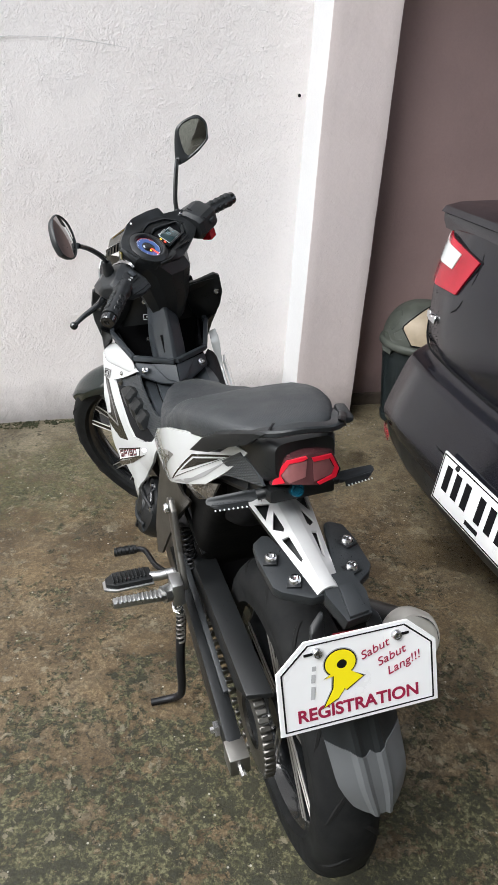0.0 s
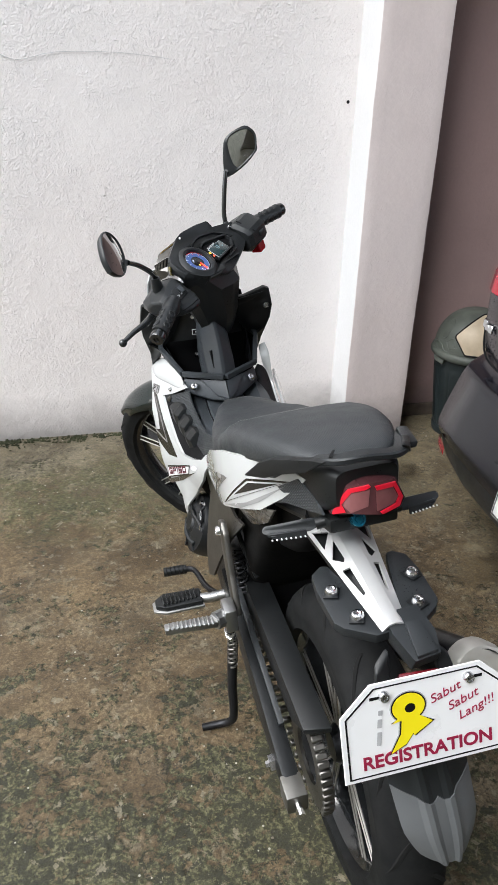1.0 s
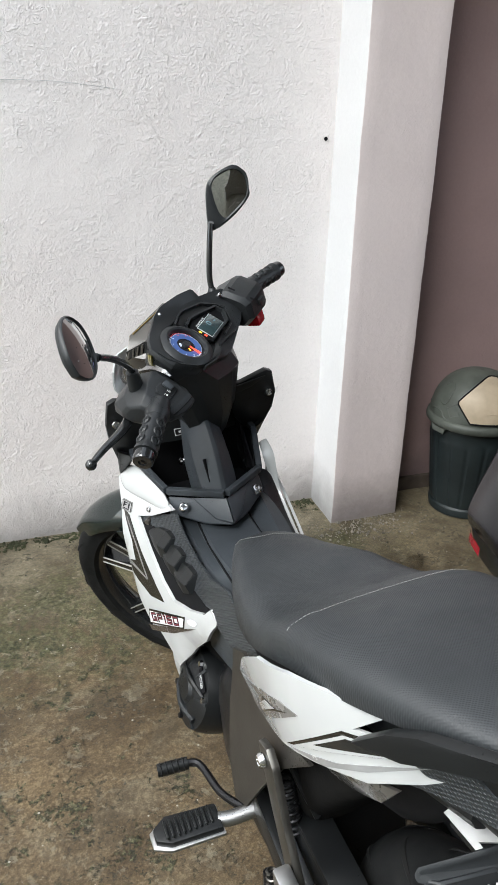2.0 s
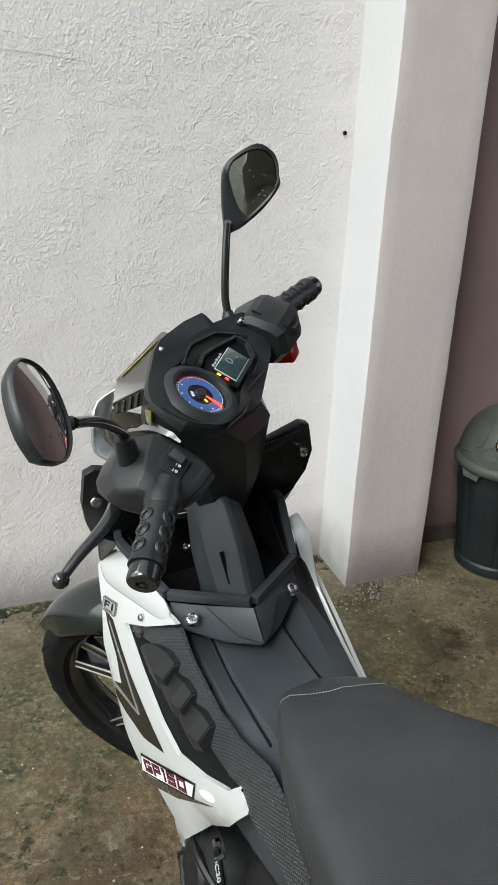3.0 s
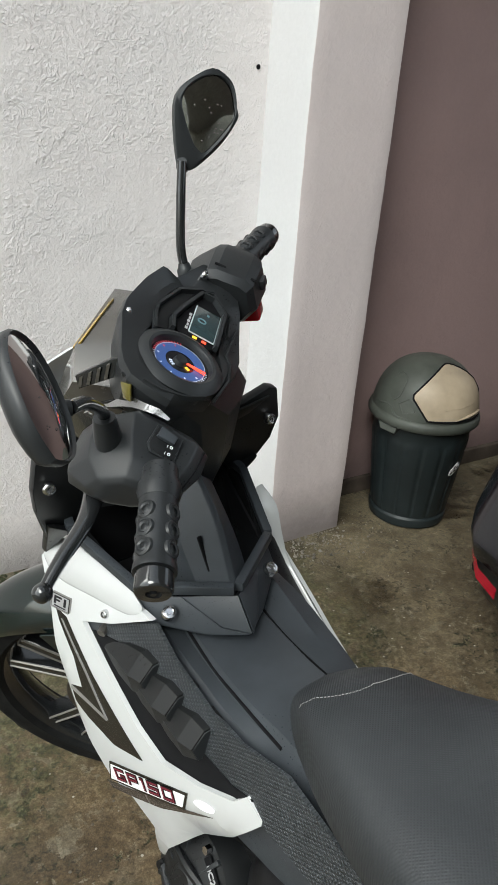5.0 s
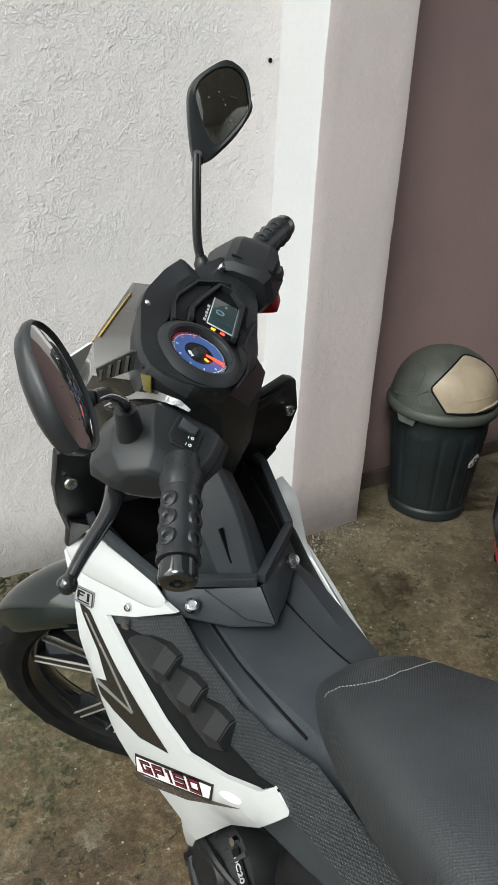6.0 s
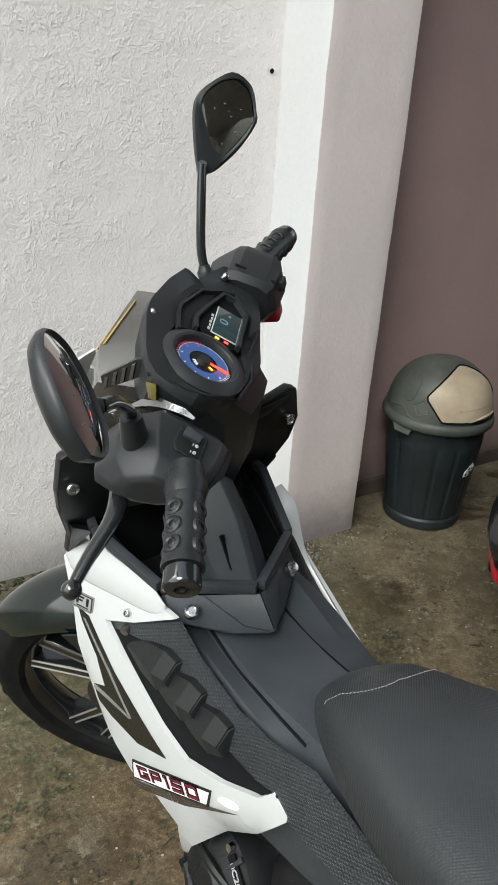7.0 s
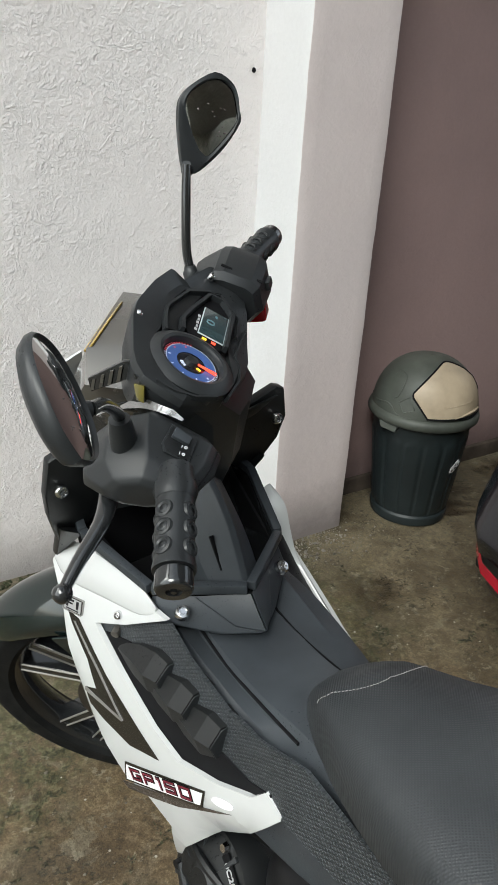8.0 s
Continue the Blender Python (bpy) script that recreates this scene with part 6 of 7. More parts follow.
def strip(name, line, w, h0, h1, material, label="grey moulded bezel"):
    """A raised moulded bar along a bent line."""
    rows = []
    for i, (x, y) in enumerate(line):
        a, b = Vector(line[max(i - 1, 0)]), Vector(line[min(i + 1, len(line) - 1)])
        n = Vector((-(b - a).y, (b - a).x)).normalized() * w / 2
        rows.append([Vector((x - n.x, y - n.y, h0)), Vector((x - n.x * 0.7, y - n.y * 0.7, h1)), Vector((x + n.x * 0.7, y + n.y * 0.7, h1)), Vector((x + n.x, y + n.y, h0))])
    return part(name, skin(rows, True, True), material, cowl, label, ON, 24)


# dark sunken field of the display, the stepped arms round it and the facet at the bowl's near end
inset([(-0.012, 0.018), (0.004, 0.024), (0.033, 0.019), (0.080, 0.006), (0.083, -0.009), (0.062, -0.024), (-0.012, -0.0265), (-0.026, -0.008)], -0.012, 0.0010, M_INK, "display_field", cowl, "sunken black display field", 0.0004)
inset([(-0.026, 0.040), (0.002, 0.0455), (0.016, 0.0465), (0.062, 0.0335), (0.080, 0.016), (0.032, 0.0265), (0.004, 0.032), (-0.020, 0.028)], -0.012, 0.0010, M_FIN, "display_field", cowl, "", 0.0004)
strip("bezel_arm", [(-0.0345, 0.0410), (-0.003, 0.0480), (0.0134, 0.0488), (0.0652, 0.0345), (0.0918, 0.0092)], 0.0045, 0.000, 0.0062, M_GREY)
strip("bezel_arm", [(-0.0185, 0.0240), (0.0038, 0.0285), (0.0334, 0.0223), (0.0822, 0.0084), (0.0850, -0.0089), (0.0638, -0.0260), (-0.012, -0.0280)], 0.0060, 0.000, 0.0080, M_GREY)
strip("bezel_arm", [(0.098, 0.004), (0.1035, -0.006), (0.074, -0.0345), (0.030, -0.0385)], 0.0030, -0.003, 0.0020, M_DASH, "")
# stepped moulding below the dial and at the near corner
strip("bezel_arm", [(-0.124, 0.030), (-0.125, 0.010), (-0.118, -0.012), (-0.100, -0.034)], 0.0035, -0.003, 0.0030, M_DASH, "")
strip("bezel_arm", [(-0.085, -0.0465), (-0.048, -0.0540), (-0.016, -0.0505), (-0.006, -0.0430), (0.020, -0.0445), (0.062, -0.0480)], 0.0040, -0.010, -0.0005, M_DASH, "")
dial_at = ON @ Matrix.Translation((-0.0640, 0.0025, 0.0022))
dial = part("tachometer", lathe([(0.0335, -0.004), (0.0338, 0.0020), (0.0352, 0.0048), (0.0385, 0.0060), (0.0440, 0.0040), (0.0500, -0.0010), (0.0500, -0.006), (0.0335, -0.006)], Matrix(), 48), M_DASH, cowl, "round tachometer with a lit blue ring", dial_at)
part("dial_face", lathe([(0, -0.0022), (0.0338, -0.0022)], Matrix(), 44), M_DIAL, dial, "", dial_at)
part("dial_ring", lathe([(0.0165, -0.0016), (0.0285, -0.0016)], Matrix(), 44), M_DIALBLUE, dial, "lit blue dial ring", dial_at)
part("dial_scale", lathe([(0.0285, -0.0013), (0.0291, -0.0013)], Matrix(), 44), M_DIALWHITE, dial, "pale scale line", dial_at)
for i in range(40):
    a = radians(-88 - 260 * i / 39)
    long = i % 3 == 0
    red = i > 26
    part("dial_mark", box((0.0296 if not long else 0.0286, -0.0003, -0.0014), (0.0318, 0.0003, -0.001), 0), M_NEEDLEDIM if red else M_DIALWHITE, dial, "", dial_at @ Matrix.Rotation(a, 4, "Z"))
for i in range(8):
    a = radians(-84 - 250 * i / 7)
    part("dial_figure", box((0.0240, -0.0007, -0.0014), (0.0264, 0.0007, -0.001), 0), M_NEEDLEDIM if i >= 6 else M_DIALWHITE, dial, "", dial_at @ Matrix.Rotation(a, 4, "Z"))
for turn, wide in ((-88, 0.0010), (-96, 0.0006)):
    part("needle", prism([(0.004, -wide, 0.000), (0.029, -wide * 0.6, 0.000), (0.029, wide * 0.6, 0.000), (0.004, wide, 0.000)], (0, 0, 0.0010), 0), M_NEEDLE, dial, "red needle", dial_at @ Matrix.Rotation(radians(turn), 4, "Z"))
part("needle_hub", lathe([(0, 0.0030), (0.0064, 0.0030), (0.0080, -0.002)], Matrix(), 20), M_DASH, dial, "", dial_at)
part("dial_lamp", box((0.0085, -0.0013, -0.0018), (0.0135, 0.0013, -0.0012), 0), M_DIALAMBER, dial, "", dial_at @ Matrix.Rotation(radians(-118), 4, "Z"))
for i in range(3):
    part("dial_lamp", box((0.0095, -0.0010, -0.0018), (0.0130, 0.0010, -0.0012), 0), M_DIALWHITE, dial, "", dial_at @ Matrix.Rotation(radians(118 + 15 * i), 4, "Z"))
lcd_at = ON @ Matrix.Translation((0.0250, -0.0080, -0.0052)) @ Matrix.Rotation(radians(1.5), 4, "Z")
lcd = part("lcd_panel", box((-0.0300, -0.0162, 0.0074), (0.0300, 0.0162, 0.0088), 0.0006), M_LCDEDGE, cowl, "small dark digital display", lcd_at)
part("lcd_glass", box((-0.0288, -0.0150, 0.0078), (0.0288, 0.0150, 0.0094), 0.0004), M_LCD, lcd, "", lcd_at)
letters("lcd_digit", "0", 0.0180, lcd_at @ Matrix.Translation((0.001, 0.004, 0.0096)) @ Matrix.Rotation(radians(3), 4, "Z") @ Matrix.Diagonal((1.25, 0.85, 1, 1)), M_LCDINK, lcd, "pale digit")
part("lcd_mark", box((0.016, -0.002, 0.0092), (0.0205, 0.0010, 0.0097), 0), M_LCDINK, lcd, "", lcd_at)
for i, mm in enumerate((M_DIALAMBER, M_NEEDLE)):
    part("warning_lamp", box((-0.0365, 0.004 - 0.0115 * i, 0.0072), (-0.0330, 0.0095 - 0.0115 * i, 0.0080), 0), mm, lcd, "", lcd_at)
for i in range(5):
    part("lcd_mark", box((-0.026 + 0.0075 * i, 0.0176, 0.0072), (-0.0215 + 0.0075 * i, 0.0208 - 0.0008 * (i % 2), 0.0080), 0), M_PENGREY, lcd, "", lcd_at)
for q, n in (((-0.034, 0.0745, 0.0040), (0.1, -0.8, 0.6)), ((0.1200, 0.0150, 0.0085), (0, -0.2, 1))):
    stud("cowl_screw", ON @ Vector(q), ON.to_3x3() @ Vector(n), 0.0044, cowl)


# lamp shell before the cowl
def shell_ring(y, w, zt, zb, lean=0.0):
    return [(0.004 + x, yy, z) for x, yy, z in ((-w * 0.60, y + lean, zt), (w * 0.60, y + lean, zt - 0.008), (w * 0.92, y + lean * 0.8, zt - 0.034), (w, y + lean * 0.4, (zt + zb) / 2 + 0.02), (w * 0.86, y, zb + 0.02), (w * 0.4, y, zb), (-w * 0.4, y, zb), (-w * 0.86, y, zb + 0.02), (-w, y + lean * 0.4, (zt + zb) / 2 + 0.02), (-w * 0.97, y + lean * 0.8, zt - 0.020))]


shell = part("headlamp_shell", ring_loft([shell_ring(0.972, 0.099, 0.962, 0.872, 0.014), shell_ring(1.022, 0.100, 0.974, 0.850, 0.022), shell_ring(1.080, 0.083, 0.930, 0.82, 0.0), shell_ring(1.118, 0.056, 0.882, 0.822, 0.0)]), M_SHELL, bike, "glossy bronze-grey headlamp shell", DASH)
vx = -0.0985
vent = part("shell_vent", prism([(vx + 0.003, 0.966, 0.988), (vx + 0.002, 0.980, 0.988), (vx - 0.001, 1.026, 0.970), (vx - 0.003, 1.027, 0.954), (vx - 0.002, 0.976, 0.970), (vx + 0.001, 0.962, 0.974)], (-0.004, 0, 0), 0.001), M_GLOSS, shell, "black air vent", DASH)
for i in range(4):
    part("vent_bar", prism([(vx - 0.0035, 0.981 + 0.012 * i, 0.985 - 0.005 * i), (vx - 0.0035, 0.985 + 0.012 * i, 0.984 - 0.005 * i), (vx - 0.0055, 0.994 + 0.011 * i, 0.966 - 0.003 * i), (vx - 0.0055, 0.990 + 0.011 * i, 0.966 - 0.003 * i)], (-0.002, 0, 0), 0), M_SHELL, vent, "", DASH)
part("strip_cap", prism([(vx - 0.001, 0.956, 0.971), (vx - 0.002, 0.978, 0.971), (vx - 0.002, 0.978, 0.965), (vx - 0.001, 0.957, 0.964)], (-0.004, 0, 0), 0.0005), M_CHROME, shell, "bright clip", DASH)
part("shell_rib", prism([(vx - 0.002, 0.995, 0.937), (vx - 0.002, 1.024, 0.930), (vx - 0.002, 0.980, 0.921)], (-0.003, 0, 0), 0.0005), M_GLOSS, shell, "", DASH)
part("shell_strip", prism([(-0.052, 1.0380, 0.9735), (0.040, 1.036, 0.9665), (0.044, 1.050, 0.9600), (-0.054, 1.050, 0.9675)], (0, 0, 0.0022), 0.0006), M_AMBER, shell, "amber strip", DASH)
part("lamp_glass", patch([[(-0.055, 1.128, 0.89), (0, 1.15, 0.895), (0.055, 1.128, 0.89)], [(-0.06, 1.14, 0.85), (0, 1.165, 0.85), (0.06, 1.14, 0.85)], [(-0.045, 1.13, 0.815), (0, 1.15, 0.812), (0.045, 1.13, 0.815)]], 3, 3, 0.003), M_LED, shell, "clear headlamp lens", DASH)
# lower cowl: a faceted wedge that hangs from the rim and narrows towards the steering stem
RIM_LOW = [FACE @ Vector(p) for p in ((-0.122, 0.050, -0.006), (-0.1300, 0.012, -0.006), (-0.1270, -0.003, -0.006), (-0.089, -0.042, -0.010), (-0.032, -0.058, -0.014), (0.017, -0.063, -0.017), (0.100, -0.045, -0.012), (0.060, 0.040, -0.050), (-0.060, 0.060, -0.050))]
chin = part("cowl_chin", ring_loft([RIM_LOW,
                                     [(-0.106, 0.985, 0.905), (-0.108, 0.938, 0.900), (-0.092, 0.912, 0.890), (-0.060, 0.892, 0.876), (-0.014, 0.890, 0.862), (0.020, 0.893, 0.858), (0.070, 0.930, 0.872), (0.04, 1.03, 0.88), (-0.06, 1.03, 0.89)],
                                     [(-0.086, 0.985, 0.820), (-0.082, 0.955, 0.815), (-0.064, 0.938, 0.800), (-0.038, 0.926, 0.785), (-0.010, 0.924, 0.775), (0.014, 0.928, 0.775), (0.045, 0.955, 0.800), (0.03, 1.03, 0.80), (-0.05, 1.03, 0.80)],
                                     [(-0.060, 0.995, 0.720), (-0.056, 0.978, 0.720), (-0.046, 0.967, 0.720), (-0.030, 0.960, 0.720), (-0.010, 0.958, 0.720), (0.010, 0.962, 0.720), (0.030, 0.985, 0.720), (0.02, 1.03, 0.72), (-0.04, 1.03, 0.72)]]), M_DASH, bike, "black lower cowl", DASH, 14)
part("chin_trim", skin([[Vector((x, y, z)), Vector((x + w * 0.5, y - 0.002, z + w * 0.5))] for x, y, z, w in ((-0.112, 1.030, 0.926, 0.003), (-0.116, 1.010, 0.936, 0.007), (-0.120, 0.995, 0.942, 0.005), (-0.126, 0.980, 0.948, 0.011), (-0.130, 0.968, 0.952, 0.008), (-0.136, 0.955, 0.956, 0.013), (-0.142, 0.940, 0.957, 0.010), (-0.148, 0.924, 0.956, 0.009), (-0.150, 0.914, 0.951, 0.003))]), plain("torn_chrome", (0.42, 0.42, 0.42), 0.22, 0.9, 0.6, 90, 0.003), bike, "torn chrome trim", DASH)


def switch_loft(s, xs, prof):
    """A housing along the bar; each end draws in towards the bar's middle."""
    rings = []
    for x, k in xs:
        cy, cz = sum(y for y, z in prof) / len(prof), sum(z for y, z in prof) / len(prof)
        rings.append([(x, cy + (y - cy) * k, cz + (z - cz) * k) for y, z in prof])
    return ring_loft(rings)


def grip(a, b, label):
    a, b = Vector(a), Vector(b)
    g = frame_of(a, b - a)
    n = (b - a).length
    prof = [(0.0, -0.030), (0.0165, -0.030), (0.0175, -0.013), (0.0195, -0.012), (0.0208, -0.004), (0.0180, 0.006)]
    gap = (n - 0.036) / 10
    for i in range(10):
        prof += [(0.0178, 0.006 + gap * i), (0.0180, 0.010 + gap * i)]
    prof += [(0.0178, n - 0.022), (0.0192, n - 0.018), (0.0192, n - 0.013), (0.0, n - 0.013)]
    ob = part("grip", lathe(prof, g, 22), M_DASH, bike, label, DASH)
    for i in range(3):
        for q in range(4):
            p = g @ Matrix.Rotation(1.57 * q + 0.35, 4, "Z") @ Matrix.Translation((0.0168, 0, 0.016 + 0.205 * n * (1 + i) - 0.012)) @ Matrix.Rotation(radians(90), 4, "Y")
            part("grip_boss", lathe([(0.0026, 0.0022), (0.0044, 0.0012), (0.0060, 0.0024), (0.0084, 0.0014), (0.0094, -0.001)], p, 14), M_DASH, ob, "", DASH)
    part("bar_end", lathe([(0.0150, n - 0.013), (0.0166, n - 0.012), (0.0170, n + 0.001), (0.0166, n + 0.004), (0.0150, n + 0.006), (0.0070, n + 0.0065), (0.0065, n + 0.004), (0.0030, n + 0.004), (0.0026, n + 0.007), (0, n + 0.007)], g, 24), M_GLOSS, ob, "gloss black bar end", DASH)
    return ob


left_box = part("switch_box", soften(ring_loft([[(x, 0.945 + (y - 0.945) * k, 0.925 + (z - 0.925) * k) for y, z in prof] for x, k, prof in (
    (-0.140, 0.84, [(0.886, 0.900), (0.892, 0.918), (0.918, 0.941), (0.944, 0.962), (0.985, 0.954), (1.012, 0.936), (1.018, 0.914), (0.994, 0.896), (0.940, 0.886), (0.896, 0.888)]),
    (-0.148, 1.0, [(0.886, 0.900), (0.892, 0.918), (0.918, 0.941), (0.946, 0.962), (0.985, 0.954), (1.012, 0.936), (1.018, 0.914), (0.994, 0.896), (0.940, 0.886), (0.896, 0.888)]),
    (-0.176, 1.0, [(0.887, 0.900), (0.893, 0.920), (0.914, 0.940), (0.940, 0.960), (0.985, 0.954), (1.014, 0.934), (1.020, 0.914), (0.996, 0.896), (0.945, 0.888), (0.898, 0.890)]),
    (-0.200, 0.99, [(0.895, 0.906), (0.899, 0.922), (0.914, 0.938), (0.934, 0.953), (0.980, 0.950), (1.010, 0.932), (1.016, 0.914), (0.992, 0.900), (0.945, 0.893), (0.904, 0.896)]),
    (-0.218, 0.86, [(0.905, 0.912), (0.908, 0.926), (0.918, 0.938), (0.936, 0.949), (0.970, 0.945), (0.990, 0.930), (0.992, 0.916), (0.975, 0.904), (0.945, 0.898), (0.912, 0.902)]),
    (-0.222, 0.60, [(0.905, 0.912), (0.908, 0.926), (0.918, 0.938), (0.936, 0.949), (0.970, 0.945), (0.990, 0.930), (0.992, 0.916), (0.975, 0.904), (0.945, 0.898), (0.912, 0.902)]))]), 0.0022, 14), M_DASH, bike, "moulded charcoal switch housing", DASH, 40)
part("box_seam", tube([(-0.150, 0.8885, 0.908), (-0.176, 0.8905, 0.909), (-0.200, 0.897, 0.910)], 0.0012, 6, 2), M_INK, left_box, "", DASH)
part("cowl_strip", prism([(-0.1015, 0.8775, 0.940), (-0.0975, 0.8630, 0.941), (-0.0985, 0.8655, 0.922), (-0.1000, 0.8790, 0.9215)], (-0.0030, -0.0024, 0.0008), 0.0004), M_OLIVE, bike, "olive strip beside the lamp shell")
# rocker and its plate on the sloping face
SW = DASH @ frame_of((-0.174, 0.9150, 0.9415), (-0.06, -0.63, 0.77), (0, 1, 0.8))
plate_ = part("switch_plate", prism([(-0.014, -0.016, 0), (0.016, -0.016, 0), (0.021, 0.012, 0), (-0.006, 0.015, 0), (-0.014, 0.010, 0)], (0, 0, 0.0016), 0.0008), M_DASH, left_box, "", SW)
part("switch_field", prism([(-0.0125, -0.0145, 0.0014), (0.0145, -0.0145, 0.0014), (0.0190, 0.0108, 0.0014), (-0.0055, 0.0132, 0.0014), (-0.0125, 0.009, 0.0014)], (0, 0, 0.0006), 0.0002), M_BLACK, left_box, "", SW)
part("switch_button", prism([(0.003, -0.009, 0.0018), (0.0125, -0.010, 0.0018), (0.0160, 0.008, 0.0018), (0.004, 0.009, 0.0018)], (0, 0, 0.0046), 0.0012), M_TUNNEL, left_box, "", SW)
for i in range(2):
    bm = lathe([(0.0010, 0.003), (0.0017, 0.003), (0.0017, 0.0034), (0.0010, 0.0034), (0.0010, 0.003)], Matrix.Translation((0.000 - 0.0085 * i, -0.008, 0)), 14)
    part("switch_mark", bm, M_PLATE, left_box, "white switch symbol", SW)
    part("switch_mark", box((-0.0016 - 0.0085 * i, -0.0045, 0.0024), (0.0016 - 0.0085 * i, -0.0039, 0.0030), 0), M_PLATE, left_box, "", SW)
right_box = part("switch_box", switch_loft(1, [(0.122, 0.80), (0.134, 0.96), (0.180, 1.0), (0.196, 0.9), (0.204, 0.65)], [(0.898, 0.880), (0.897, 0.915), (0.906, 0.926), (0.940, 0.944), (0.952, 0.945), (0.988, 0.930), (0.992, 0.890), (0.960, 0.866), (0.920, 0.862)]), M_DASH, bike, "moulded charcoal switch housing", DASH, 22)
part("starter_button", box((0.150, 0.905, 0.850), (0.178, 0.935, 0.882), 0.005), M_RED, right_box, "red starter button", DASH)
part("starter_button", box((0.158, 0.892, 0.893), (0.176, 0.904, 0.906), 0.003), M_DASH, right_box, "", DASH)
part("box_seam", prism([(0.142, 0.897, 0.915), (0.146, 0.897, 0.915), (0.146, 0.944, 0.945), (0.142, 0.944, 0.945)], (0, -0.0006, 0.001), 0), M_INK, right_box, "", DASH)
grip((-0.230, 0.9033, 0.9328), (-0.317, 0.8842, 0.9195), "black rubber grip")
grip((0.206, 0.940, 0.905), (0.308, 0.921, 0.888), "black rubber grip")
part("handlebar_tube", tube([(-0.185, 0.945, 0.918), (0, 0.95, 0.92), (0.21, 0.94, 0.905)], 0.011, 10), M_DARKMETAL, bike, "black handlebar", DASH)
lever = part("clutch_lever", tube([(-0.168, 1.002, 0.902), (-0.200, 0.992, 0.900), (-0.240, 0.985, 0.903), (-0.285, 0.990, 0.905), (-0.318, 0.994, 0.903)], [0.012, 0.011, 0.009, 0.0075, 0.006], 10, 5, 0.8), M_GLOSS, bike, "black lever with a ball end", DASH)
part("lever_ball", lathe([(0.0001, -0.0095), (0.005, -0.008), (0.0085, -0.0045), (0.0095, 0), (0.0085, 0.0045), (0.005, 0.008), (0.0001, 0.0095)], Matrix.Translation((-0.320, 0.994, 0.903)), 16), M_GLOSS, lever, "", DASH)
part("lever_perch", box((-0.182, 0.980, 0.888), (-0.146, 1.020, 0.918), 0.005), M_DASH, lever, "", DASH)


def mirror(stem_pts, centre, normal, up, w, h, label, flip=1):
    """A stem, a hollow shell and its glass."""
    m = frame_of(centre, normal, up)
    out = [(-0.96, -1.22), (-0.62, -1.27), (-0.15, -1.00), (0.33, -0.63), (0.81, -0.09), (0.80, 0.20), (0.76, 0.55), (0.58, 0.82), (0.10, 1.0), (-0.54, 0.73), (-0.90, 0.46), (-1.04, 0.15), (-1.05, -0.48), (-1.01, -0.98)]
    pane = [(-0.42, -0.78), (-0.20, -0.86), (0.30, -0.47), (0.72, -0.05), (0.71, 0.20), (0.66, 0.48), (0.50, 0.72), (0.08, 0.86), (-0.48, 0.62), (-0.74, 0.42), (-0.82, 0.16), (-0.76, -0.08), (-0.66, -0.38), (-0.50, -0.70)]
    if flip < 0:
        out = [(-0.55, -1.0), (0.0, -1.0), (0.55, -0.82), (0.92, -0.40), (1.0, 0.05), (0.88, 0.52), (0.55, 0.88), (0.05, 1.0), (-0.45, 0.90), (-0.86, 0.52), (-1.0, 0.0), (-0.90, -0.60)]
        pane = [(x * 0.935, y * 0.935) for x, y in out]
    loop = [(p.x, p.y) for p in curve_points([(x, y, 0) for x, y in out + out[:1]], 3)[:-1]]
    root = part("mirror", tube(stem_pts, [0.006] * (len(stem_pts) - 1) + [0.0055], 10), M_GLOSS, bike, label)
    rings = [[m @ Vector((x * w * q, y * h * q - 0.010 * (1 - q), z)) for x, y in loop] for q, z in ((0.02, -0.022), (0.35, -0.022), (0.68, -0.020), (0.92, -0.013), (1.0, -0.002), (1.0, 0.004), (0.98, 0.0045))] if flip > 0 else [[m @ Vector((x * w * q, y * h * q - 0.010 * (1 - q), z)) for x, y in loop] for q, z in ((0.35, -0.015), (0.68, -0.0135), (0.92, -0.008), (1.0, -0.001), (1.0, 0.003), (0.965, 0.0055), (0.93, 0.003))]
    part("mirror_shell", ring_loft(rings, 1, flip < 0), M_DASH, root, "matt black mirror shell")
    bulge = 0.0022 if flip > 0 else 0.0040
    inner = [(p.x, p.y) for p in curve_points([(x, y, 0) for x, y in pane + pane[:1]], 3)[:-1]]
    cx, cy = sum(x for x, y in inner) / len(inner), sum(y for x, y in inner) / len(inner)
    glass = [[m @ Vector(((cx + (x - cx) * q) * w, (cy + (y - cy) * q) * h, 0.0030 + bulge * (1 - q * q))) for x, y in inner] for q in (1.0, 0.75, 0.5, 0.25, 0.02)]
    if flip > 0:
        lip = [[m @ Vector((x * w, y * h, z)) for x, y in ring] for ring, z in ((loop, 0.004), ([((a + c) / 2, (b + d) / 2) for (a, b), (c, d) in zip(loop, inner)], 0.0062), (inner, 0.0045))]
        part("mirror_bezel", ring_loft(lip, 1, False), M_DASH, root, "moulded black bezel")
    bm = skin(glass, True)
    bm.faces.new([v for v in bm.verts][-len(loop):])
    part("mirror_glass", bm, M_MIRROR, root, "mirror glass spotted with rain")
    if flip > 0:
        neck = m @ Vector((-0.78 * w, -h * 1.18, -0.004))
        part("mirror_neck", tube([stem_pts[-1], neck, m @ Vector((-0.60 * w, -h * 0.80, -0.012))], [0.0062, 0.0085, 0.014], 12), M_DASH, root)
    else:
        part("mirror_neck", tube([stem_pts[-1], m @ Vector((0.94 * w, 0, -0.008)), m @ Vector((0.6 * w, 0, -0.014))], [0.0065, 0.008, 0.010], 12), M_DASH, root)
    base = Vector(stem_pts[0])
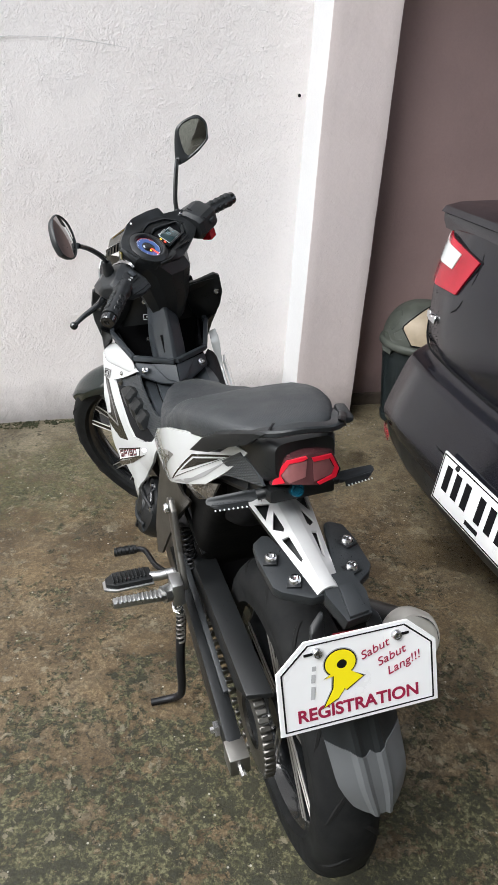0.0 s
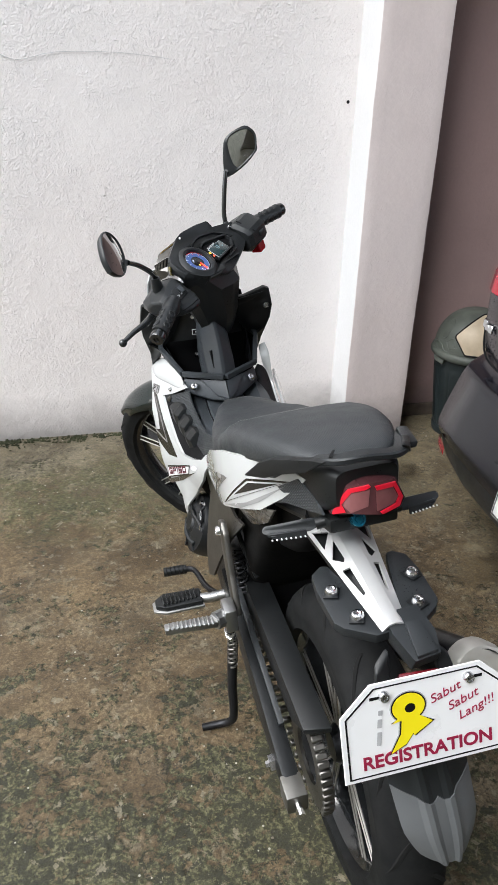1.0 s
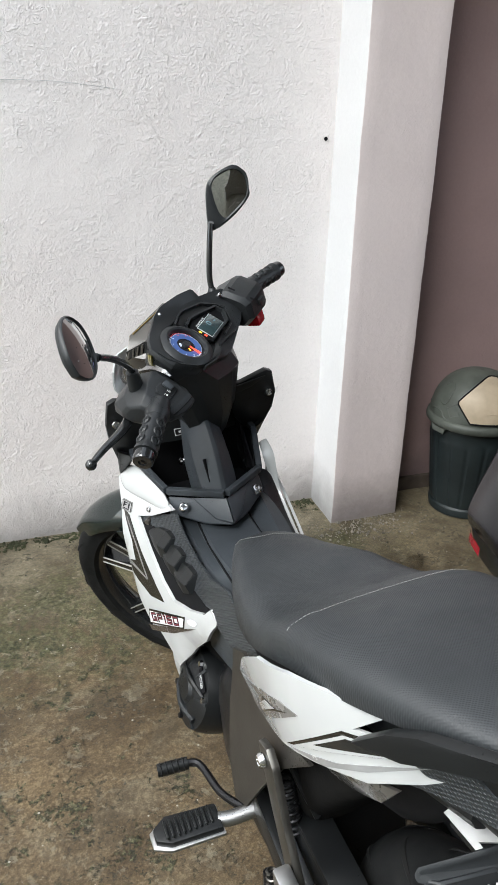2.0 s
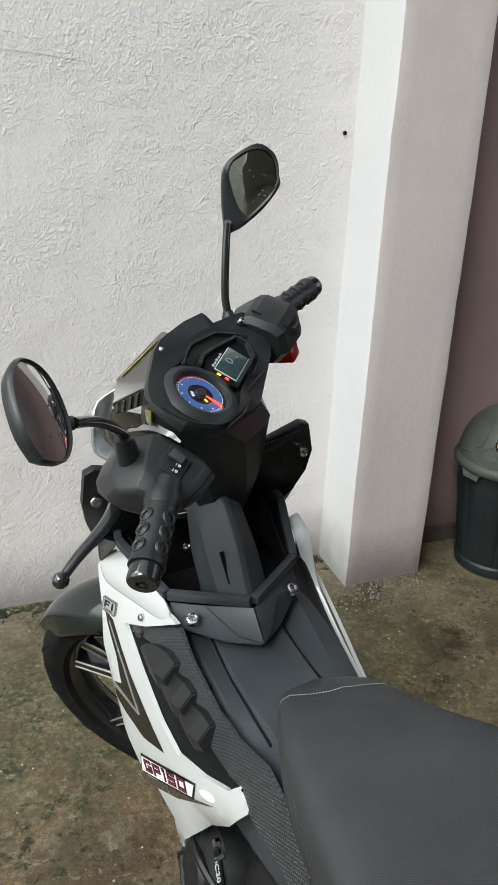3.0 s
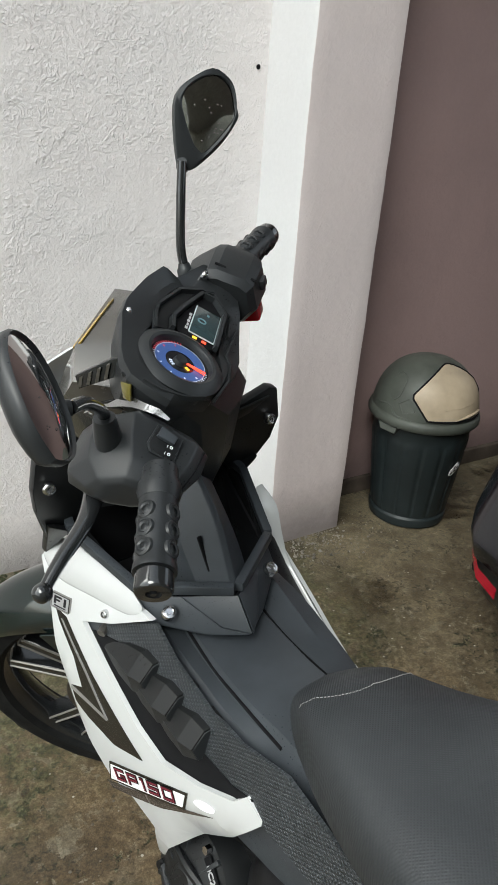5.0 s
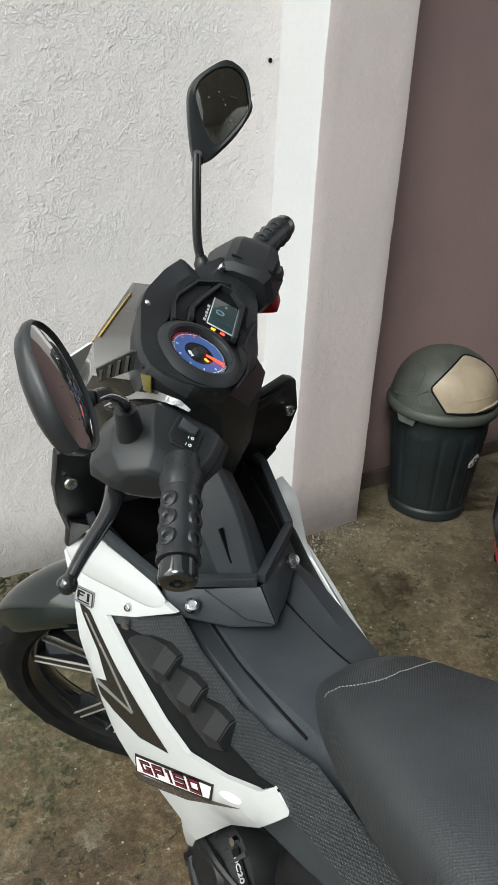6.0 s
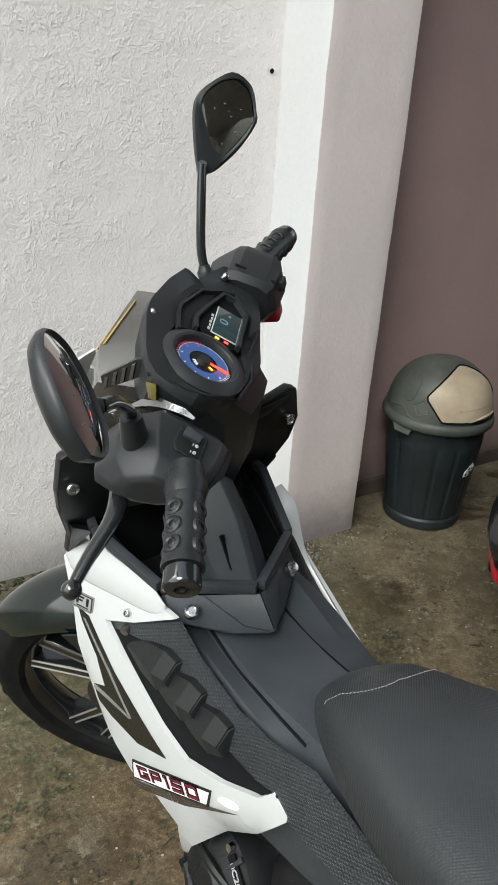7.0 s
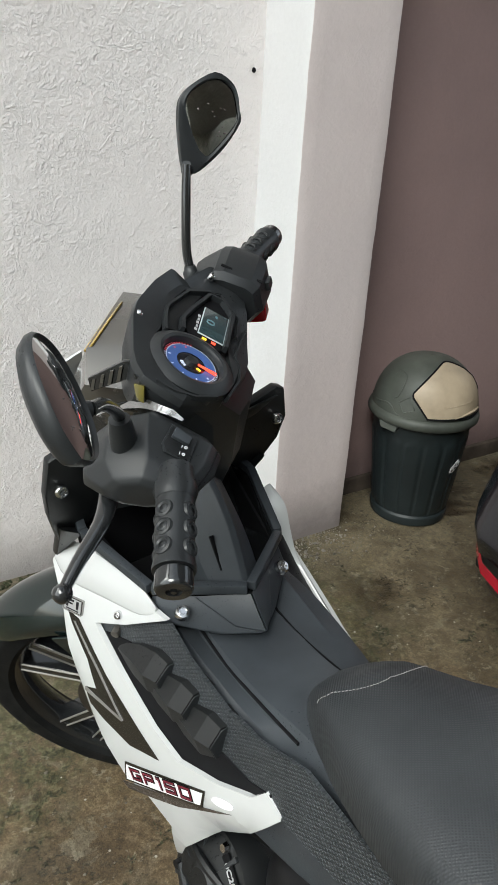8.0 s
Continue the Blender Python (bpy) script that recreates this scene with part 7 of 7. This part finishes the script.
    d = (Vector(stem_pts[1]) - base).normalized()
    part("stem_boot", lathe([(0.0125, -0.014), (0.0135, 0.0), (0.0115, 0.020), (0.0105, 0.026), (0.0, 0.026)] if flip < 0 else [(0.0100, -0.012), (0.0105, -0.002), (0.0085, 0.001), (0.0070, 0.006), (0.0, 0.006)], frame_of(base, d, (0, 1, 0)), 16), M_DASH, root)
    bm = bmesh.new()
    rng = random.Random(5 + flip)
    for i in range(14):
        a, b = rng.uniform(-0.7, 0.7), rng.uniform(-0.75, 0.45)
        t = bmesh.ops.create_icosphere(bm, subdivisions=1, radius=rng.uniform(0.0006, 0.0012), matrix=m @ Matrix.Translation((a * w * 0.8, b * h * 0.8, 0.0032 + bulge * (1 - 0.64 * (a * a + b * b)))) @ Matrix.Diagonal((1, 1, 0.4, 1)))
    part("rain_drop", bm, M_SMOKE, root, "dried rain spots")
    return root


mirror([(0.088, 1.091, 0.972), (0.0865, 1.095, 1.000), (0.095, 1.102, 1.060), (0.1035, 1.110, 1.098)], (0.154, 1.125, 1.147), (-0.10, -0.95, 0.22), (0.16, 0.3, 1.0), 0.046, 0.053, "black mirror on a long stem")
mirror([(-0.138, 0.838, 0.905), (-0.142, 0.832, 0.935), (-0.175, 0.780, 0.975), (-0.205, 0.728, 1.000)], (-0.236, 0.700, 1.027), (0.838, -0.408, 0.362), (-0.06, 0.69, 0.72), 0.0425, 0.049, "black mirror on a short stem", -1)

# ---- bin ----
def swing_bin():
    root = thing("waste_bin", pose(0.540, 2.841, 0, 0, 0, -98), "dark green plastic bin with a domed swing lid, beside the pillar", "bin")

    def wall_r(h):
        return 0.1175 + 0.0325 * (h - 0.045) / 0.298

    # body: fifteen raised panels with arched tops, over a plain foot
    def body():
        n = 180
        rows = [[Vector((r * math.cos(2 * math.pi * i / n), r * math.sin(2 * math.pi * i / n), h)) for i in range(n)] for r, h in ((0.02, 0.004), (0.108, 0.004), (0.113, 0.0), (0.118, 0.003), (0.1215, 0.028), (0.1200, 0.031), (0.1165, 0.033))]
        for j in range(33):
            h = 0.036 + 0.309 * j / 32
            row = []
            for i in range(n):
                off = (((i * 2 + 53 + 2.4) % 24) - 12) / 9.5
                top = 0.278 + 0.016 * math.sqrt(max(0.0, 1 - off * off))
                k = smooth((1 - abs(off)) / 0.16 + 0.5) * smooth((top - h) / 0.008) * smooth((h - 0.040) / 0.008)
                r = wall_r(h) - 0.0015 + 0.0035 * k
                row.append(Vector((r * math.cos(2 * math.pi * i / n), r * math.sin(2 * math.pi * i / n), h)))
            rows.append(row)
        return skin(rows, True)
    part("bin_body", body(), M_BIN, root, "green-black body with raised arched panels")
    part("bin_rim", lathe([(0.147, 0.336), (0.161, 0.337), (0.1655, 0.343), (0.1660, 0.353), (0.1630, 0.362), (0.1560, 0.367), (0.148, 0.368)], Matrix(), 64), M_BINLID, root, "rolled rim")
    for a in (-74, 106):
        part("rim_clip", prism([(0.147, -0.036, 0.338), (0.162, -0.034, 0.338), (0.160, -0.026, 0.316), (0.160, 0.026, 0.316), (0.162, 0.034, 0.338), (0.147, 0.036, 0.338)], (-0.006, 0, 0), 0.002), M_BINLID, root, "", Matrix.Rotation(radians(a), 4, "Z"))

    def dome(az, el, out=0.0):
        e, c = math.sin(radians(el)), math.cos(radians(el)) ** 0.86
        return Vector(((0.155 + out) * c * math.cos(radians(az)), (0.155 + out) * c * math.sin(radians(az)), 0.364 + (0.156 + out) * e))
    part("lid_dome", skin([[dome(az, min(el, 89.5)) for az in range(0, 360, 6)] for el in range(0, 91, 5)], True), M_BINLID, root, "faded green domed lid")
    # flap: straight foot, pointed corners and an arched head
    mid, arch = 4.0, []
    for i in range(13):
        f = -1 + i / 6
        low = 4.5 + (20.0 if abs(f) > 0.99 else 0.0)
        arch.append((f, low, 72 - 43.0 * abs(f) ** 2.1))
    rows = []
    for k in range(9):
        v = k / 8
        row = []
        for f, lo, hi in arch:
            el = lo + (hi - lo) * v
            row.append(dome(mid + f * (44 + 13 * smooth(el / 30)), el, 0.0035))
        rows.append(row)
    bm = skin(rows)
    bmesh.ops.solidify(bm, geom=bm.faces[:], thickness=0.004)
    bmesh.ops.recalc_face_normals(bm, faces=bm.faces)
    swing = part("swing_flap", bm, M_CREAM, root, "cream swing flap with worn moulded lettering")
    edge = rows[0] + [r[-1] for r in rows[1:-1]] + rows[-1][::-1] + [r[0] for r in rows[1:-1]][::-1]
    part("flap_gap", tube(edge + edge[:1], 0.0028, 6, 1), M_INK, swing)
    part("flap_lip", tube([dome(az, el, 0.006) for az, el in ((-4, 5.5), (8, 8), (22, 9.5), (36, 10))], [0.001, 0.004, 0.0045, 0.003], 8, 4, 0.7), M_CREAM, swing, "moulded finger lip")
    for i in range(8):
        part("moulded_mark", tube([dome(-16 + 5.2 * i, 17 + 0.5 * i, 0.0036), dome(-13 + 5.2 * i, 17.2 + 0.5 * i, 0.0036)], 0.0018, 6, 1), M_CREAM, swing, "worn moulded mark")
    # hinge bosses and mouldings, alike on both flanks
    for s in (-1, 1):
        for line, r in (([(-67, 16), (-56, 24), (-48, 11), (-59.5, 6), (-67, 16)], 0.0024), ([(-84, 21), (-76, 18.5), (-70, 22), (-68, 31), (-70, 45), (-84.7, 50), (-90, 42)], 0.0022), ([(-125, 8), (-99, 8), (-84, 11), (-76, 9.5), (-71.5, 5), (-66, 2), (-50, 1.5)], 0.0030)):
            part("lid_boss", tube([dome(mid + s * (az - mid), el, -0.0006) for az, el in line], r, 8, 1 if len(line) == 5 else 4), M_BINLID, root, "moulded ridge")
    # torn sticker bowed over the panels
    def bent(u, v, out):
        h = 0.204 + v
        r = wall_r(h) + out
        return Vector((r * math.cos(radians(21) + u / r), r * math.sin(radians(21) + u / r), h))
    torn = [(-0.024, -0.016), (-0.012, -0.019), (0.000, -0.015), (0.010, -0.006), (0.026, -0.001), (0.024, 0.012), (0.016, 0.010), (0.010, 0.022), (-0.004, 0.018), (-0.012, 0.008), (-0.022, 0.002)]
    part("sticker", prism([bent(u, v, 0.0026) for u, v in torn], bent(0, 0, 0.0008) - bent(0, 0, 0), 0), M_PLATE, root, "torn pale sticker")
    for u, v, w, h in ((-0.014, -0.010, 0.005, 0.004), (0.000, -0.004, 0.006, 0.003), (-0.004, 0.008, 0.004, 0.005), (0.013, 0.004, 0.005, 0.003)):
        part("sticker_mark", prism([bent(u + w * x, v + h * y, 0.0036) for x, y in ((-1, -0.6), (0.6, -1), (1, 0.7), (-0.5, 1))], bent(0, 0, 0.0006) - bent(0, 0, 0), 0), M_INK, root)
    return root


swing_bin()


# ---- car, seen at its rear corner; x is its heading ----
def car():
    root = thing("car", pose(-0.036, 1.562, 0), "charcoal sedan wet with rain, parked with its tail to the motorcycle", "car")
    HW = 0.82

    def tail_x(y, bulge, corner):
        """Where the tail's skin lies at y: bowed in plan, rounding at the corners."""
        a = abs(y) / HW
        return bulge + 0.055 * a * a + 1.18 * corner * max(0.0, (a - 0.74) / 0.26) ** 1.8

    ys = [-1, -0.97, -0.92, -0.86, -0.8, -0.6, -0.3, 0, 0.3, 0.6, 0.8, 0.86, 0.92, 0.97, 1]

    def shelf(levels, hw=HW):
        rows = []
        for z, bulge, corner, w in levels:
            rows.append([Vector((tail_x(y * hw, bulge, corner), y * hw * w, z)) for y in ys])
        cols = [curve_points(c, 3) for c in zip(*rows)]
        return list(zip(*cols))

    def band(levels, depth=0.30):
        rows = shelf(levels)
        out = []
        for r in rows:
            first, last = r[0], r[-1]
            out.append([Vector((first.x + depth, first.y, first.z))] + list(r) + [Vector((last.x + depth, last.y, last.z))])
        return skin(out)

    bumper = part("bumper", band([(0.338, 0.078, 0.19, 0.994), (0.365, 0.073, 0.185, 1.0), (0.385, 0.075, 0.18, 0.998), (0.430, 0.086, 0.18, 0.990), (0.480, 0.100, 0.175, 0.978), (0.525, 0.112, 0.17, 0.966), (0.548, 0.120, 0.165, 0.956), (0.558, 0.134, 0.16, 0.948), (0.564, 0.160, 0.16, 0.940), (0.585, 0.182, 0.15, 0.935), (0.64, 0.188, 0.13, 0.925)]), M_CAR, root, "charcoal painted rear bumper")
    part("bumper_skirt", band([(0.205, 0.150, 0.20, 0.93), (0.24, 0.112, 0.20, 0.955), (0.29, 0.092, 0.20, 0.975), (0.334, 0.084, 0.19, 0.988)]), M_CARBLACK, bumper, "black lower bumper")
    part("plate_recess", band([(0.30, 0.101, 0.21, 0.55), (0.36, 0.082, 0.21, 0.55), (0.43, 0.072, 0.21, 0.55)], 0.02), M_CARBLACK, bumper)
    for s in (-1, 1):
        def skinpt(a, z, out=0.004):
            b = 0.083
            return Vector((tail_x(a * HW, b, 0.19) - out, s * a * HW * 0.985, z))
        refl = [skinpt(a, z) for a, z in ((0.70, 0.318), (0.78, 0.326), (0.86, 0.331), (0.925, 0.333))]
        low = [skinpt(a, z) for a, z in ((0.925, 0.322), (0.86, 0.308), (0.78, 0.300), (0.70, 0.292))]
        part("rear_reflector", skin([refl, low[::-1]]), M_CARRED, bumper, "red bumper reflector")
    body = part("body", band([(0.575, 0.175, 0.12, 0.86), (0.62, 0.165, 0.11, 0.92), (0.70, 0.158, 0.10, 0.93), (0.80, 0.160, 0.10, 0.935), (0.90, 0.178, 0.10, 0.925), (0.955, 0.190, 0.10, 0.905), (0.985, 0.205, 0.10, 0.86), (1.000, 0.225, 0.10, 0.80)]), M_CAR, root, "charcoal painted body")
    # sides, deck and cabin carry on ahead
    for s in (-1, 1):
        side = []
        for x, zt, zb in ((0.40, 0.985, 0.28), (0.62, 0.99, 0.42), (0.80, 0.99, 0.58), (1.0, 0.98, 0.60), (1.22, 0.96, 0.40), (1.30, 0.95, 0.24), (2.4, 0.90, 0.22), (3.2, 0.86, 0.24), (4.1, 0.74, 0.30)):
            w = HW * (1.0 if x < 3.4 else 0.9)
            side.append([Vector((x, s * w * 0.955, zb)), Vector((x, s * w, (zb + zt) * 0.5)), Vector((x, s * w * 0.99, zt - 0.12)), Vector((x, s * w * 0.93, zt))])
        part("side_body", skin(side), M_CAR, root)
        part("wheel", lathe([(0, 0.08), (0.12, 0.085), (0.19, 0.09), (0.20, 0.10), (0.27, 0.10), (0.30, 0.07), (0.30, -0.07), (0.27, -0.09), (0, -0.09)], Matrix.Translation((0.95, s * 0.73, 0.30)) @ Matrix.Rotation(radians(-90 * s), 4, "X"), 36), M_TYRE, root, "black car tyre")
        part("wheel", lathe([(0, 0.08), (0.12, 0.085), (0.19, 0.09), (0.20, 0.10), (0.27, 0.10), (0.30, 0.07), (0.30, -0.07), (0.27, -0.09), (0, -0.09)], Matrix.Translation((3.45, s * 0.73, 0.30)) @ Matrix.Rotation(radians(-90 * s), 4, "X"), 36), M_TYRE, root, "black car tyre")
    deck = [[Vector((x + 0.055 * (y / 0.8) ** 2, y, z - 0.02 * (y / 0.8) ** 2)) for y in (-0.69, -0.64, -0.4, 0, 0.4, 0.64, 0.69)] for x, z in ((0.188, 0.996), (0.200, 1.012), (0.25, 1.024), (0.50, 1.035), (0.68, 1.05))]
    part("boot_lid", skin(deck), M_CAR, root, "charcoal boot lid with a sharp trailing edge")
    lip = [[Vector((x + 0.06 * (y / 0.8) ** 2, y, z - 0.02 * (y / 0.8) ** 2)) for y in (-0.67, -0.6, -0.3, 0, 0.3, 0.6, 0.67)] for x, z in ((0.200, 0.950), (0.189, 0.972), (0.186, 0.990), (0.194, 1.004))]
    part("boot_edge", skin(lip), M_CAR, root)
    cabin = [[Vector((x, y * w, z)) for y in (-0.72, -0.5, 0, 0.5, 0.72)] for x, z, w in ((0.66, 1.04, 1.0), (1.15, 1.42, 0.80), (1.9, 1.46, 0.78), (2.5, 1.40, 0.80), (3.1, 1.00, 1.0), (4.15, 0.78, 0.95), (4.2, 0.4, 0.9))]
    part("cabin", skin(cabin), M_GLOSS, root, "dark glass and roof")
    part("underbody", box((0.25, -0.75, 0.20), (4.0, 0.75, 0.36), 0.02), M_INK, root)

    def on_tail(a, z, out=0.003):
        f = (z - 0.575) / 0.41
        b = 0.175 - 0.06 * math.sin(math.pi * min(max(f, 0), 1)) * 0.3 + 0.03 * f * f
        w = 0.935 - 0.02 * max(0.0, (z - 0.80) / 0.15)
        return Vector((tail_x(a * HW, b, 0.10) - out, a * HW * w, z))
    for s in (-1, 1):
        # lamp: a slanted quadrangle that wraps the corner
        corners = {(0, 0): (0.945, 0.785), (1, 0): (0.585, 0.800), (0, 1): (0.905, 0.945), (1, 1): (0.505, 0.905)}
        def lamp_at(u, v, out):
            q = [corners[(0, 0)][i] * (1 - u) * (1 - v) + corners[(1, 0)][i] * u * (1 - v) + corners[(0, 1)][i] * (1 - u) * v + corners[(1, 1)][i] * u * v for i in (0, 1)]
            p = on_tail(q[0], q[1], out)
            return Vector((p.x, s * p.y, p.z))
        def lamp_piece(us, vs, out, mm, name, parent, label=""):
            bm = skin([[lamp_at(u, v, out) for u in us] for v in vs])
            bmesh.ops.solidify(bm, geom=bm.faces[:], thickness=0.006)
            bmesh.ops.recalc_face_normals(bm, faces=bm.faces)
            return part(name, bm, mm, parent, label)
        u9, v9 = [i / 10 for i in range(11)], [i / 6 for i in range(7)]
        lamp = lamp_piece([-0.02 + 1.04 * u for u in u9], [-0.03 + 1.06 * v for v in v9], 0.006, M_INK, "tail_lamp", root, "red tail lamp with clear upper band")
        lamp_piece(u9, v9, 0.011, M_CARRED, "lamp_lens", lamp, "red lens")
        lamp_piece([0.04 + 0.64 * u for u in u9], [0.50 + 0.38 * v for v in v9], 0.0145, M_LED, "lamp_band", lamp, "clear reversing lens")
        # shut line of the boot
        line = [on_tail(a, z, 0.002) for a, z in ((0.555, 0.985), (0.50, 0.90), (0.53, 0.80), (0.60, 0.745), (0.83, 0.70), (0.845, 0.66), (0.80, 0.615), (0.70, 0.592), (0.4, 0.588), (0.0, 0.588))]
        part("shut_line", tube([Vector((p.x, s * p.y, p.z)) for p in line], 0.0035, 6, 3), M_INK, body)
    # badge and number plate as plain shapes
    for i in range(3):
        p = on_tail(0.80 - 0.035 * i, 0.692, 0.004)
        part("badge_shape", box(p - Vector((0.003, 0.011, 0.012)), p + Vector((0.003, 0.011, 0.012 - 0.006 * (i % 2))), 0.002, 1), M_CHROME, body, "chrome badge shape")
    PL = Matrix.Translation((0.070, 0.0, 0.385)) @ Matrix(((0, 0.12, -1, 0), (-1, 0, 0, 0), (0, 1, 0.12, 0), (0, 0, 0, 1)))
    pl = part("number_plate", box((-0.195, -0.070, -0.003), (0.195, 0.070, 0.003), 0.002), M_PLATE, bumper, "white plate with black characters", PL)
    part("plate_edge", flat_fill([[(-0.190, -0.066, 0), (0.190, -0.066, 0), (0.190, 0.066, 0), (-0.190, 0.066, 0)], [(-0.186, -0.062, 0), (0.186, -0.062, 0), (0.186, 0.062, 0), (-0.186, 0.062, 0)]]), M_INK, pl, "", PL @ Matrix.Translation((0, 0, 0.0045)))
    for i, x in enumerate((-0.150, -0.103, -0.056, 0.012, 0.059, 0.106, 0.153)):
        part("plate_bar", bar((x - 0.013, -0.026), (x + 0.013, 0.044)), M_INK, pl, "plain dark bar", PL @ Matrix.Translation((0, 0, 0.004)))
    part("plate_bar", bar((-0.03, -0.052), (0.03, -0.040)), M_INK, pl, "plain dark bar", PL @ Matrix.Translation((0, 0, 0.004)))
    for s in (-1, 1):
        part("plate_screw", lathe([(0, 0.006), (0.005, 0.006), (0.008, 0.002), (0.008, 0)], PL @ Matrix.Translation((s * 0.12, 0.055, 0.003)), 10), M_DARKMETAL, pl)
    # rain beads on the paint
    bm = bmesh.new()
    rng = random.Random(11)
    for i in range(420):
        a, z = rng.uniform(0.1, 0.93), rng.uniform(0.61, 0.90)
        bmesh.ops.create_icosphere(bm, subdivisions=1, radius=rng.uniform(0.0012, 0.003), matrix=Matrix.Translation(on_tail(a, z, 0.0)) @ Matrix.Diagonal((0.5, 1, 1.1, 1)))
    tagged(part("rain_bead", bm, M_GLOSS, body, "beads of rain"), kind="stuff")
    return root


car()


# ---- litter of the floor ----
def rubble_stuff():
    rng = random.Random(3)
    bm = bmesh.new()
    for i in range(420):
        x, y = rng.gauss(0.12, 0.11), rng.gauss(2.80, 0.040)
        if y > 2.85 and -0.02 < x < 0.29:
            y = 2.846
        r = rng.uniform(0.0015, 0.0055) if i % 6 == 0 else rng.uniform(0.0008, 0.0026)
        geo = bmesh.ops.create_icosphere(bm, subdivisions=1, radius=r, matrix=pose(x, y, -0.001, rng.uniform(0, 90), rng.uniform(0, 90), 0) @ Matrix.Diagonal((1.3, 1, 0.6, 1)))
        for v in geo["verts"]:
            v.co += Vector((rng.uniform(-1, 1), rng.uniform(-1, 1), rng.uniform(-1, 1))) * r * 0.3
    return bm


tagged(part("broken_concrete", rubble_stuff(), M_CRUMB), "pale crumbled concrete at the pillar's foot", "rubble", "", "stuff")


def moss_stuff():
    rng = random.Random(8)
    bm = bmesh.new()
    for i in range(2600):
        x = rng.uniform(-2.6, 0.02)
        thick = 0.5 + 0.9 * noise.noise((x * 5, 1, 0)) + 0.5 * noise.noise((x * 23, 7, 0))
        if thick < 0.15 + 0.5 * rng.random():
            continue
        y = 3.040 - abs(rng.gauss(0, 0.016 + 0.026 * max(0.0, thick)))
        r = rng.uniform(0.0014, 0.0056)
        geo = bmesh.ops.create_icosphere(bm, subdivisions=1, radius=r, matrix=Matrix.Translation((x, y, -0.001)) @ Matrix.Rotation(rng.uniform(0, 3), 4, "Z") @ Matrix.Diagonal((1.7, 0.9, 0.7, 1)))
        for v in geo["verts"]:
            v.co += Vector((rng.uniform(-1, 1), rng.uniform(-1, 1), rng.uniform(-1, 1))) * r * 0.5
    return bm


tagged(part("moss", moss_stuff(), M_MOSS), "dark moss and grit along the wall's foot", "moss", "", "stuff")


def grit_stuff():
    rng = random.Random(21)
    bm = bmesh.new()
    for i in range(500):
        x, y = rng.uniform(-2.0, 1.0), rng.uniform(0.6, 3.0)
        r = rng.uniform(0.0012, 0.0035)
        bmesh.ops.create_icosphere(bm, subdivisions=1, radius=r, matrix=Matrix.Translation((x, y, 0)) @ Matrix.Diagonal((1.2, 1, 0.7, 1)))
    return bm


tagged(part("grit", grit_stuff(), M_RUBBLE), "small pale grit scattered on the floor", "grit", "", "stuff")


# hairline crack and chipped hole in the render
def crack(pts, r):
    return tube(pts, r, 5, 4)


cr = part("wall_crack", crack([(-1.9, 3.0435, 1.42), (-1.5, 3.0425, 1.385), (-1.22, 3.0425, 1.36), (-1.12, 3.0425, 1.335), (-1.0, 3.0425, 1.36), (-0.8, 3.0425, 1.365), (-0.62, 3.0425, 1.350)], [0.0005, 0.0008, 0.0009, 0.0007, 0.0006, 0.0005, 0.0003]), M_PENGREY)
tagged(cr, "hairline crack across the white render", "crack", "", "structure")
spot = part("wall_hole", lathe([(0.0, 0.0), (0.0045, 0.0006), (0.006, -0.001)], frame_of((-0.002, 3.041, 1.234), (0, -1, 0)), 10), M_INK)
tagged(spot, "small dark nail hole in the render", "hole", "", "structure")
